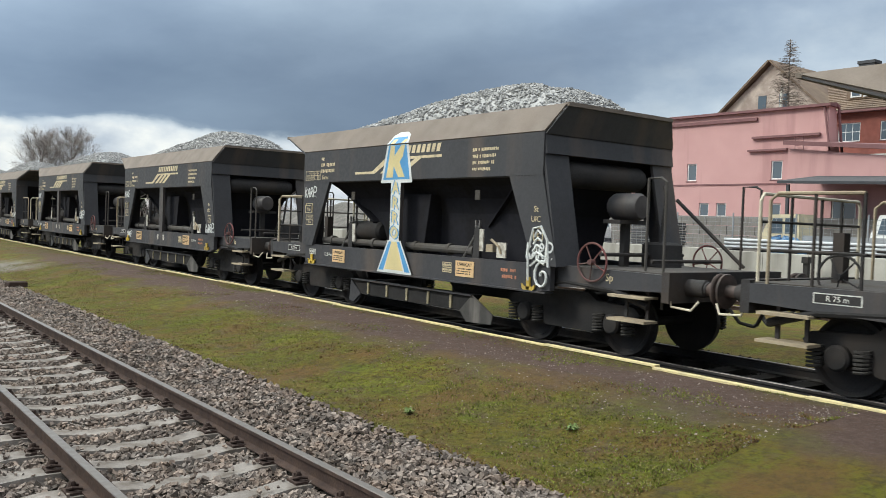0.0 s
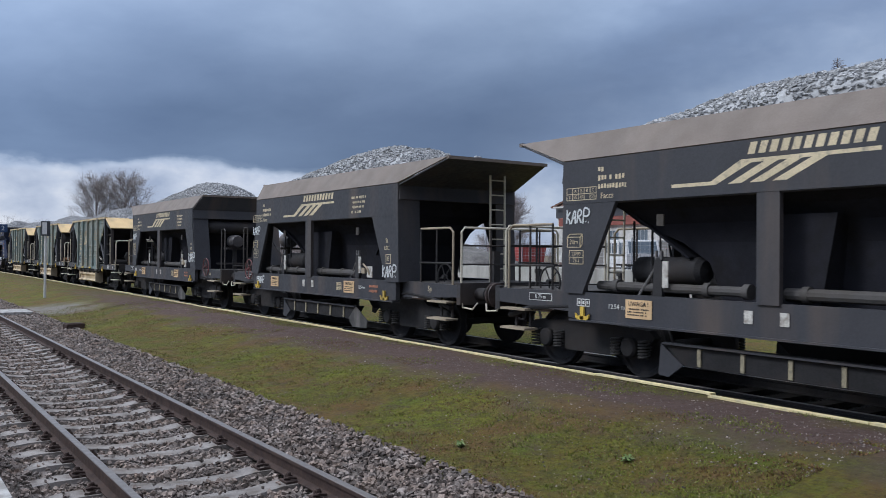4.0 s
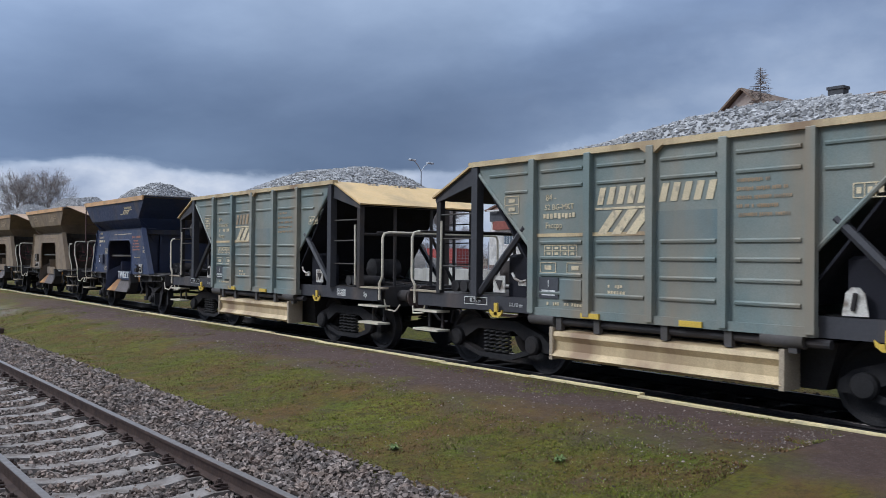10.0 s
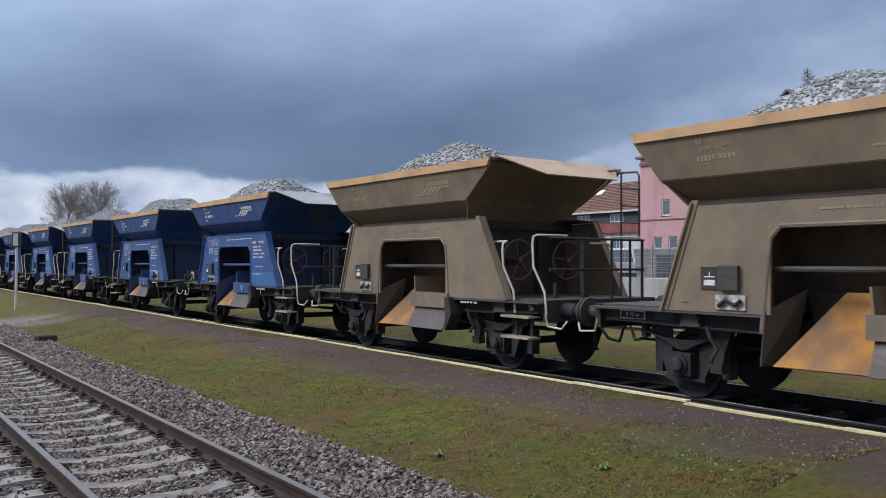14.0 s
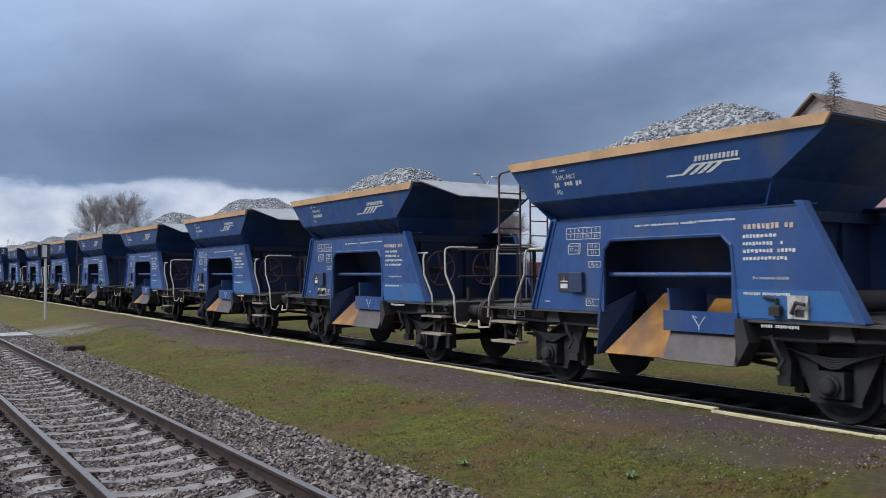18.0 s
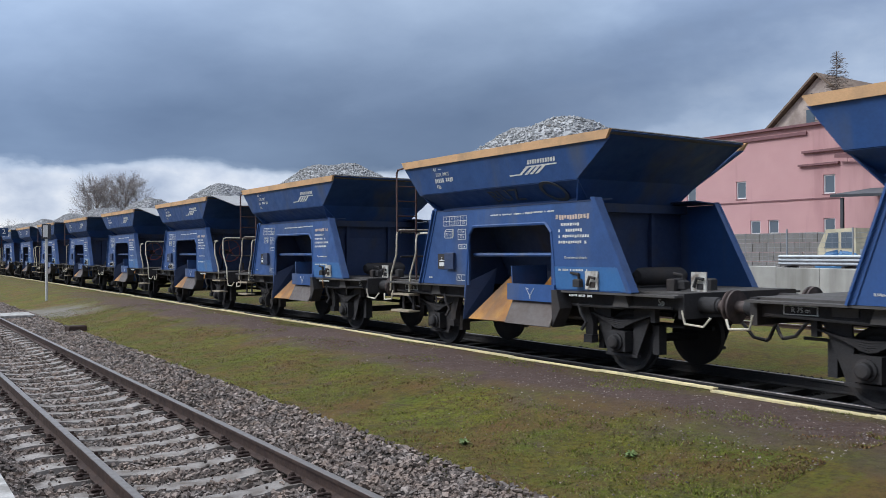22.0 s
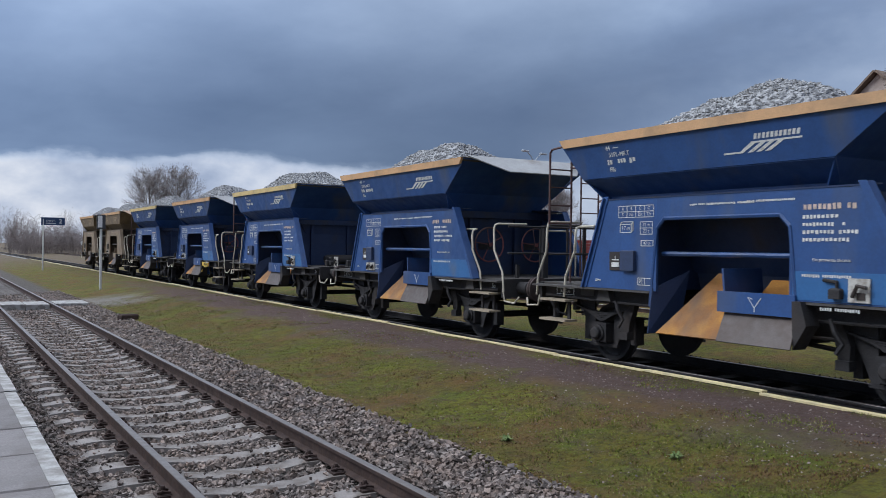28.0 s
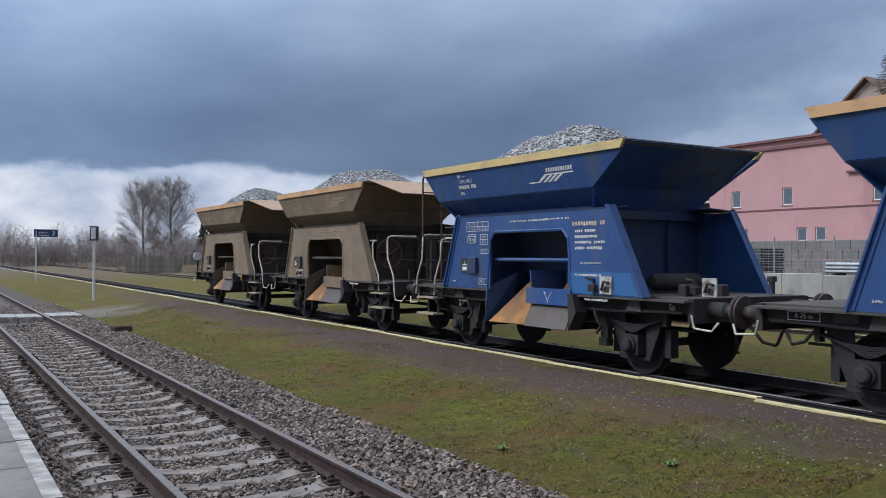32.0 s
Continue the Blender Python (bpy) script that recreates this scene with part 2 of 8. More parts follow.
M_ROOFYEL = material("sand_yellow_roof_plate", (0.60, 0.42, 0.19), 0.65, dirt=(0.4, 0.29, 0.15), dirt_amount=0.3, grain=0.08)
M_CHUTE = material("worn_yellow_chute", (0.45, 0.200, 0.012), 0.7, second=(0.30, 0.125, 0.022), scale=3.0, dirt=(0.13, 0.08, 0.05), dirt_amount=0.4, streaks=True, grain=0.15)
M_CREAM = material("cream_trough_paint", (0.55, 0.43, 0.25), 0.6, dirt=(0.24, 0.155, 0.09), dirt_amount=0.38, streaks=True)
M_RAILING = material("pale_yellow_handrail", (0.58, 0.53, 0.42), 0.5, dirt=(0.3, 0.25, 0.18), dirt_amount=0.2)
M_STEEL = material("bare_grey_steel", (0.20, 0.19, 0.185), 0.5, 0.5, dirt=(0.08, 0.06, 0.05), dirt_amount=0.35)
M_GREY = material("dusty_grey_steel", (0.085, 0.079, 0.075), 0.75, spec=0.2, dirt=(0.07, 0.06, 0.05), dirt_amount=0.35)
M_BUFFER = material("greasy_brown_buffer", (0.085, 0.062, 0.056), 0.6, spec=0.3, dirt=(0.035, 0.028, 0.026), dirt_amount=0.45, dirt_scale=5)
M_REDWHEEL = material("red_brown_handwheel", (0.17, 0.05, 0.05), 0.6, dirt=(0.07, 0.045, 0.04), dirt_amount=0.4)
M_YELLOW = material("yellow_marking_paint", (0.62, 0.43, 0.06), 0.55, dirt=(0.3, 0.22, 0.08), dirt_amount=0.25)
M_WOODSTEP = material("weathered_step_board", (0.34, 0.28, 0.20), 0.8, grain=0.2)
M_PEACHTXT = material("peach_white_lettering", (0.58, 0.46, 0.38), 0.6, dirt=(0.25, 0.22, 0.20), dirt_amount=0.25, dirt_scale=12, bump=0)
M_WHITE = material("white_lettering", (0.66, 0.66, 0.63), 0.6, dirt=(0.3, 0.3, 0.3), dirt_amount=0.25, dirt_scale=12, bump=0)
M_CREAMTXT = material("cream_lettering", (0.62, 0.52, 0.34), 0.6, dirt=(0.25, 0.22, 0.18), dirt_amount=0.25, dirt_scale=12, bump=0)
M_PLATE = material("peach_warning_plate", (0.66, 0.45, 0.24), 0.6, dirt=(0.4, 0.3, 0.2), dirt_amount=0.2)
M_WPLATE = material("dirty_white_plate", (0.55, 0.53, 0.48), 0.6, dirt=(0.15, 0.11, 0.08), dirt_amount=0.4, dirt_scale=8)
M_SPRAYBLUE = material("sprayed_light_blue", (0.08, 0.28, 0.55), 0.6, bump=0)
M_SPRAYYEL = material("sprayed_pale_yellow", (0.64, 0.54, 0.28), 0.6, bump=0)
M_SPRAYWHITE = material("sprayed_white", (0.62, 0.64, 0.64), 0.6, bump=0)
M_STONE = material("crushed_limestone", (0.365, 0.365, 0.37), 0.9, second=(0.30, 0.298, 0.298), scale=9, grain=0.12, fine=90, bump=0.3, islands=0.28)
M_BALLAST = material("track_ballast_stone", (0.188, 0.160, 0.144), 0.9, second=(0.168, 0.126, 0.102), scale=4, grain=0.2, fine=90, bump=0.4, islands=0.62)
M_BED = material("ballast_bed", (0.10, 0.085, 0.072), 0.95, second=(0.14, 0.125, 0.11), scale=14, grain=0.35, fine=45, bump=0.9)
M_SLEEPER = material("weathered_concrete_sleeper", (0.222, 0.200, 0.186), 0.9, dirt=(0.115, 0.095, 0.080), dirt_amount=0.45, dirt_scale=5, grain=0.15, fine=80, bump=0.4, objects=0.12)
M_RUST = material("rusty_rail_side", (0.044, 0.030, 0.027), 0.85, spec=0.2, second=(0.066, 0.044, 0.036), scale=10, grain=0.2)
M_RAILTOP = material("polished_rail_head", (0.19, 0.172, 0.162), 0.5, 1.0, grain=0.05, bump=0.05)
M_CONC = material("grey_concrete", (0.21, 0.20, 0.19), 0.9, dirt=(0.2, 0.19, 0.17), dirt_amount=0.4, dirt_scale=3, grain=0.12, fine=70, bump=0.3, objects=0.08)
M_PLATFORM = material("worn_platform_slab", (0.172, 0.158, 0.154), 0.9, dirt=(0.13, 0.115, 0.108), dirt_amount=0.45, dirt_scale=3, grain=0.14, fine=60, bump=0.3, objects=0.08)
M_CONCPALE = material("pale_concrete_wall", (0.42, 0.405, 0.38), 0.9, dirt=(0.22, 0.21, 0.19), dirt_amount=0.4, dirt_scale=1.2, streaks=True, grain=0.1, objects=0.1)
M_EDGEYEL = material("worn_yellow_platform_edge", (0.66, 0.555, 0.30), 0.8, dirt=(0.44, 0.38, 0.24), dirt_amount=0.35, dirt_scale=5, objects=0.1)
M_EDGEWHITE = material("worn_white_edge_paint", (0.36, 0.35, 0.335), 0.85, dirt=(0.19, 0.175, 0.16), dirt_amount=0.5, dirt_scale=7)
M_PINK = material("pink_render", (0.56, 0.33, 0.325), 0.9, second=(0.53, 0.31, 0.305), scale=0.5, dirt=(0.36, 0.19, 0.19), dirt_amount=0.2, dirt_scale=0.7, streaks=True, grain=0.04, fine=25)
M_PINKDARK = material("dark_pink_cornice", (0.20, 0.10, 0.105), 0.85)
M_WALLWHITE = material("off_white_render", (0.60, 0.58, 0.55), 0.9, dirt=(0.36, 0.34, 0.31), dirt_amount=0.3, dirt_scale=0.6)
M_BRICKRED = material("red_brick_band", (0.26, 0.085, 0.065), 0.9, second=(0.21, 0.07, 0.055), scale=1.2)
M_TILE = material("brown_roof_tiles", (0.17, 0.085, 0.055), 0.85, second=(0.13, 0.068, 0.048), scale=1.0, objects=0.08, grain=0.15, fine=12)
M_TILEOCHRE = material("ochre_brown_roof", (0.185, 0.135, 0.095), 0.85, second=(0.15, 0.105, 0.08), scale=0.7, objects=0.08, grain=0.15, fine=9)
M_GABLE = material("stained_gable_render", (0.50, 0.42, 0.37), 0.9, dirt=(0.30, 0.24, 0.21), dirt_amount=0.45, dirt_scale=0.7)
M_PVC = material("white_window_frame", (0.74, 0.74, 0.74), 0.5, bump=0)
M_PANE = glass_material("window_glass")
M_SLATE = material("dark_slate_cladding", (0.055, 0.058, 0.066), 0.75, grain=0.15)
# bark, twigs and scrub lightened: distance haze is put into these colours
M_BARK = material("bare_bark", (0.20, 0.175, 0.16), 0.95, grain=0.2, islands=0.2)
M_TWIG = material("leafless_twigs", (0.29, 0.26, 0.25), 0.95, grain=0.2, islands=0.3)
M_BUSH = material("winter_scrub_twigs", (0.23, 0.195, 0.185), 0.95, grain=0.2, islands=0.35)
M_LARCH = material("bare_larch_twigs", (0.19, 0.155, 0.13), 0.95, grain=0.2, islands=0.3)
M_FIR = material("dark_conifer_needles", (0.03, 0.045, 0.03), 0.9, islands=0.3)
M_VEHWHITE = material("white_vehicle_paint", (0.70, 0.70, 0.69), 0.35, bump=0)
M_VEHYEL = material("cream_truck_paint", (0.62, 0.55, 0.38), 0.45, dirt=(0.4, 0.35, 0.25), dirt_amount=0.25)
M_TYRE = material("black_rubber", (0.03, 0.03, 0.03), 0.85)
M_HEAP = material("dark_gravel_heap", (0.09, 0.085, 0.08), 0.95, second=(0.13, 0.12, 0.11), scale=4, grain=0.3, fine=14, bump=0.9)
M_TARP = material("blue_tarpaulin", (0.05, 0.15, 0.30), 0.5)
M_REDBOX = material("red_container", (0.36, 0.07, 0.06), 0.6, dirt=(0.2, 0.06, 0.05), dirt_amount=0.25)
M_GALV = material("galvanised_steel", (0.40, 0.42, 0.44), 0.45, 0.6)
M_SIGNBLUE = material("dark_blue_sign", (0.02, 0.05, 0.14), 0.45, bump=0)
M_POLE = material("white_painted_pole", (0.62, 0.62, 0.60), 0.5, dirt=(0.4, 0.38, 0.34), dirt_amount=0.25)
M_TIMBER = material("old_timber_fence", (0.26, 0.235, 0.20), 0.95, objects=0.25, grain=0.2)


# ---------------- mesh tools ----------------
class Shape:
    """Vertices and faces of one part."""

    def __init__(self):
        self.v, self.f = [], []

    def add(self, verts, faces):
        n = len(self.v)
        self.v += [tuple(p) for p in verts]
        self.f += [tuple(i + n for i in q) for q in faces]
        return self

    def box(self, x0, x1, y0, y1, z0, z1):
        return self.add([(x0, y0, z0), (x1, y0, z0), (x1, y1, z0), (x0, y1, z0), (x0, y0, z1), (x1, y0, z1), (x1, y1, z1), (x0, y1, z1)],
                        [(0, 3, 2, 1), (4, 5, 6, 7), (0, 1, 5, 4), (1, 2, 6, 5), (2, 3, 7, 6), (3, 0, 4, 7)])

    def bevel_box(self, x0, x1, y0, y1, z0, z1, c):
        """A box whose upper edges are chamfered by c."""
        v = [(x0, y0, z0), (x1, y0, z0), (x1, y1, z0), (x0, y1, z0), (x0, y0, z1 - c), (x1, y0, z1 - c), (x1, y1, z1 - c), (x0, y1, z1 - c),
             (x0 + c, y0 + c, z1), (x1 - c, y0 + c, z1), (x1 - c, y1 - c, z1), (x0 + c, y1 - c, z1)]
        f = [(0, 3, 2, 1), (8, 9, 10, 11)] + [(i, (i + 1) % 4, (i + 1) % 4 + 4, i + 4) for i in range(4)] + [(i + 4, (i + 1) % 4 + 4, (i + 1) % 4 + 8, i + 8) for i in range(4)]
        return self.add(v, f)

    def prism_x(self, poly, x0, x1):
        """A polygon of (y, z) pushed from x0 to x1."""
        n = len(poly)
        v = [(x0, y, z) for y, z in poly] + [(x1, y, z) for y, z in poly]
        return self.add(v, [tuple(range(n)), tuple(range(2 * n - 1, n - 1, -1))] + [(i, i + n, (i + 1) % n + n, (i + 1) % n) for i in range(n)])

    def prism_y(self, poly, y0, y1):
        n = len(poly)
        v = [(x, y0, z) for x, z in poly] + [(x, y1, z) for x, z in poly]
        return self.add(v, [tuple(range(n)), tuple(range(2 * n - 1, n - 1, -1))] + [(i, (i + 1) % n, (i + 1) % n + n, i + n) for i in range(n)])

    def prism_z(self, poly, z0, z1):
        n = len(poly)
        v = [(x, y, z0) for x, y in poly] + [(x, y, z1) for x, y in poly]
        return self.add(v, [tuple(range(n - 1, -1, -1)), tuple(range(n, 2 * n))] + [(i, (i + 1) % n, (i + 1) % n + n, i + n) for i in range(n)])

    def tube(self, pts, r, n=8, r2=None, cap=True):
        """A round bar along the points."""
        pts = [Vector(p) for p in pts]
        rings, k = [], len(pts)
        side = None
        for i, p in enumerate(pts):
            d = (pts[min(i + 1, k - 1)] - pts[max(i - 1, 0)]).normalized()
            if side is None:
                side = d.orthogonal().normalized()
            side = (side - d * side.dot(d)).normalized()
            up = d.cross(side)
            rr = r if r2 is None else r + (r2 - r) * i / max(1, k - 1)
            rings.append([p + (side * math.cos(a) + up * math.sin(a)) * rr for a in (2 * math.pi * j / n for j in range(n))])
        v = [q for ring in rings for q in ring]
        f = [(i * n + j, i * n + (j + 1) % n, (i + 1) * n + (j + 1) % n, (i + 1) * n + j) for i in range(k - 1) for j in range(n)]
        if cap:
            f += [tuple(range(n - 1, -1, -1)), tuple((k - 1) * n + j for j in range(n))]
        return self.add(v, f)

    def lathe(self, base, axis, profile, n=20):
        """Rings of (along, radius) about an axis."""
        base, axis = Vector(base), Vector(axis).normalized()
        side = axis.orthogonal().normalized()
        up = axis.cross(side)
        v = [base + axis * h + (side * math.cos(a) + up * math.sin(a)) * r for h, r in profile for a in (2 * math.pi * j / n for j in range(n))]
        k = len(profile)
        f = [(i * n + j, i * n + (j + 1) % n, (i + 1) * n + (j + 1) % n, (i + 1) * n + j) for i in range(k - 1) for j in range(n)]
        f += [tuple(range(n - 1, -1, -1)), tuple((k - 1) * n + j for j in range(n))]
        return self.add(v, f)

    def ring(self, centre, axis, radius, r, n=24, m=6):
        """A torus."""
        c, axis = Vector(centre), Vector(axis).normalized()
        s = axis.orthogonal().normalized()
        u = axis.cross(s)
        v = []
        for i in range(n):
            a = 2 * math.pi * i / n
            d = s * math.cos(a) + u * math.sin(a)
            for j in range(m):
                b = 2 * math.pi * j / m
                v.append(c + d * (radius + r * math.cos(b)) + axis * (r * math.sin(b)))
        return self.add(v, [(i * m + j, i * m + (j + 1) % m, ((i + 1) % n) * m + (j + 1) % m, ((i + 1) % n) * m + j) for i in range(n) for j in range(m)])

    def plate(self, quad, t):
        """A flat plate of four or more corners with thickness t behind its face."""
        q = [Vector(p) for p in quad]
        nrm = (q[1] - q[0]).cross(q[2] - q[0]).normalized() * t
        n = len(q)
        return self.add(q + [p - nrm for p in q], [tuple(range(n)), tuple(range(2 * n - 1, n - 1, -1))] + [(i, i + n, (i + 1) % n + n, (i + 1) % n) for i in range(n)])

    def shell(self, rings):
        """A skin over rings of equal length, open at both ends."""
        n = len(rings[0])
        v = [p for ring in rings for p in ring]
        return self.add(v, [(i * n + j, i * n + (j + 1) % n, (i + 1) * n + (j + 1) % n, (i + 1) * n + j) for i in range(len(rings) - 1) for j in range(n)])

    def mesh(self, name, mat):
        me = bpy.data.meshes.new(name)
        me.from_pydata(self.v, [], self.f)
        me.validate()
        bm = bmesh.new()
        bm.from_mesh(me)
        bmesh.ops.recalc_face_normals(bm, faces=bm.faces)
        bm.to_mesh(me)
        bm.free()
        if mat:
            me.materials.append(mat)
        return me


def smooth(ob, angle=35):
    me = ob.data
    me.polygons.foreach_set("use_smooth", [True] * len(me.polygons))
    me.set_sharp_from_angle(angle=radians(angle))
    return ob


def part(name, shape, mat, parent, label=""):
    me = shape.mesh(name, mat) if isinstance(shape, Shape) else shape
    ob = new(name, me)
    ob.parent = parent
    if label:
        ob["label"] = label
    return ob


def thing(name, label, category, m=None, group="", kind="", shape=None, mat=None):
    ob = new(name, shape.mesh(name, mat) if shape is not None else None)
    if m is not None:
        ob.matrix_basis = m
    return tagged(ob, label, category, group, kind)


def text_mesh(body, size, mat, depth=0.002):
    cu = bpy.data.curves.new("lettering", "FONT")
    cu.body, cu.size, cu.extrude, cu.align_x, cu.align_y = body, size, depth, "CENTER", "CENTER"
    cu.resolution_u = 2
    tmp = bpy.data.objects.new("lettering", cu)
    me = bpy.data.meshes.new_from_object(tmp)
    bpy.data.objects.remove(tmp)
    me.materials.clear()
    me.materials.append(mat)
    return me


# letters that face the platform where the film is made (towards -x): reading from +y to -y
FACE = Matrix(((0, 0, -1, 0), (-1, 0, 0, 0), (0, 1, 0, 0), (0, 0, 0, 1)))


def letters(body, size, mat, parent, x, y, z, name="lettering"):
    ob = part(name, text_mesh(body, size, mat), None, parent)
    ob.matrix_basis = Matrix.Translation((x, y, z)) @ FACE
    ob["kind"] = "stuff"
    return ob


def bars(parent, mat, x, y, z, widths, h=0.07, gap=0.05, char=0.045, name="marking", seed=1):
    """Unreadable or private lettering: rows of short bars."""
    s, rnd = Shape(), random.Random(seed)
    for i, w in enumerate(widths):
        zz, a = z - i * (h + gap), 0.0
        while a < w:
            c = char * rnd.uniform(0.75, 1.1)
            if rnd.random() > 0.12:
                s.box(x - 0.003, x, y - a - c * 0.66, y - a, zz - h * rnd.uniform(0.75, 1), zz - h * rnd.uniform(0, 0.12))
            a += c
    ob = part(name, s, mat, parent)
    ob["kind"] = "stuff"
    return ob


def grid_marks(parent, mat, x, y, z, w, h, cols, rows, name="marking"):
    """A table of load limits: a frame with cells and short bars in them."""
    s, t = Shape(), 0.012
    for i in range(cols + 1):
        yy = y - w * i / cols
        s.box(x - 0.003, x, yy - t / 2, yy + t / 2, z - h, z)
    for j in range(rows + 1):
        zz = z - h * j / rows
        s.box(x - 0.003, x, y - w, y, zz - t / 2, zz + t / 2)
    for i in range(cols):
        for j in range(rows):
            yy, zz = y - w * (i + 0.5) / cols, z - h * (j + 0.5) / rows
            s.box(x - 0.003, x, yy - w / cols * 0.22, yy + w / cols * 0.22, zz - h / rows * 0.22, zz + h / rows * 0.22)
    ob = part(name, s, mat, parent)
    ob["kind"] = "stuff"
    return ob


GLYPHS = {}


def stencil(s, body, size, x, y, z):
    """Adds stencilled writing to a shape, centred at y, z on a side that faces -x."""
    if body not in GLYPHS:
        me = text_mesh(body, 1.0, M_WHITE, 0.0)
        GLYPHS[body] = [tuple(v.co) for v in me.vertices], [tuple(p.vertices) for p in me.polygons]
        bpy.data.meshes.remove(me)
    v, f = GLYPHS[body]
    s.add([(x - 0.003 - c, y - a * size, z + b * size) for a, b, c in v], f)


def load_table(parent, mat, x, y, z, w, rows, h=0.11, t=0.010, name="load_table"):
    """A stencilled table from y towards -y: thin lines round every cell, and what stands in it."""
    s = Shape()
    for j, row in enumerate(rows):
        za, zb = z - h * j, z - h * (j + 1)
        s.box(x - 0.003, x, y - w, y, za - t / 2, za + t / 2)
        for i in range(len(row) + 1):
            yy = y - w * i / len(row)
            s.box(x - 0.003, x, yy - t / 2, yy + t / 2, zb, za)
        for i, body in enumerate(row):
            if body:
                stencil(s, body, h * 0.82, x, y - w * (i + 0.5) / len(row), (za + zb) / 2)
    s.box(x - 0.003, x, y - w, y, z - h * len(rows) - t / 2, z - h * len(rows) + t / 2)
    ob = part(name, s, mat, parent)
    ob["kind"] = "stuff"
    return ob


def volume_box(parent, mat, x, y, z, w, h, body):
    """The mark for loading volume: a box drawn in outline, with the figure in it."""
    s, t, d = Shape(), 0.007, h * 0.3
    lines = [((y, z), (y - w + d, z)), ((y, z), (y, z - h)), ((y, z - h), (y - w + d, z - h)), ((y - w + d, z), (y - w + d, z - h)), ((y, z), (y - d, z + d)),
             ((y - w + d, z), (y - w, z + d)), ((y - w + d, z - h), (y - w, z - h + d)), ((y - d, z + d), (y - w, z + d)), ((y - w, z + d), (y - w, z - h + d))]
    for p, q in lines:
        s.tube([(x - 0.002, *p), (x - 0.002, *q)], t, 4)
    stencil(s, body, h * 0.7, x, y - (w - d) / 2, z - h / 2)
    ob = part("volume_mark", s, mat, parent)
    ob["kind"] = "stuff"
    return ob


# ---------------- wagon running gear ----------------
TRACK_X, TRACK_Z = 10.28, 0.08
WHEELS = []


def wheelset(parent, y):
    """Axle with two wheels; its own place is carried by the parent offset, so that only its turn is keyed."""
    s = Shape().lathe((-0.95, 0, 0), (1, 0, 0), [(0, 0.065), (1.9, 0.065)], 12)
    ax = part("wheelset", s, M_BLACK, parent)
    ax.matrix_parent_inverse = Matrix.Translation((0, y, 0.46))
    for sx in (-1, 1):
        w = Shape().lathe((sx * 0.68, 0, 0), (sx, 0, 0), [(0, 0.30), (0, 0.485), (0.03, 0.485), (0.035, 0.46), (0.135, 0.455), (0.135, 0.40), (0.10, 0.37),
                                                       (0.085, 0.18), (0.13, 0.15), (0.15, 0.09)], 28)
        smooth(part("wheel", w, M_BLACK, ax))
    WHEELS.append(ax)
    return ax


def buffer_pair(root, ye, d):
    """Two round buffers and a draw hook at one end; d points out of the wagon."""
    for sx in (-1, 1):
        b = smooth(part("buffer_sleeve", Shape().lathe((sx * 0.875, ye - d * 0.60, 1.06), (0, d, 0), [(0, 0.15), (0.06, 0.15), (0.07, 0.115), (0.36, 0.115), (0.37, 0.095), (0.40, 0.095)], 18), M_BLACK, root))
        smooth(part("buffer_plate", Shape().lathe((sx * 0.875, ye - d * 0.20, 1.06), (0, d, 0), [(0, 0.085), (0.14, 0.085), (0.15, 0.22), (0.175, 0.225), (0.19, 0.21), (0.199, 0.0)], 22), M_BUFFER, b))
    hook = Shape().box(-0.04, 0.04, min(ye - d * 0.6, ye - d * 0.18), max(ye - d * 0.6, ye - d * 0.18), 1.0, 1.1).ring((0, ye - d * 0.12, 0.98), (1, 0, 0), 0.09, 0.03, 12, 5)
    part("draw_hook", hook, M_BLACK, root)
    for x in (-0.38, 0.36):
        part("brake_hose", Shape().tube([(x, ye - d * 0.5, 0.95), (x, ye - d * 0.28, 0.85), (x * 0.8, ye - d * 0.12, 0.62), (x * 0.5, ye + d * 0.0, 0.58)], 0.025, 6), M_BLACK, root)
    part("shunter_handle", Shape().tube([(-1.25, ye - d * 0.55, 1.0), (-1.25, ye - d * 0.5, 0.82), (-1.25, ye - d * 0.2, 0.80), (-1.2, ye - d * 0.12, 0.92)], 0.016, 6), M_RAILING, root)


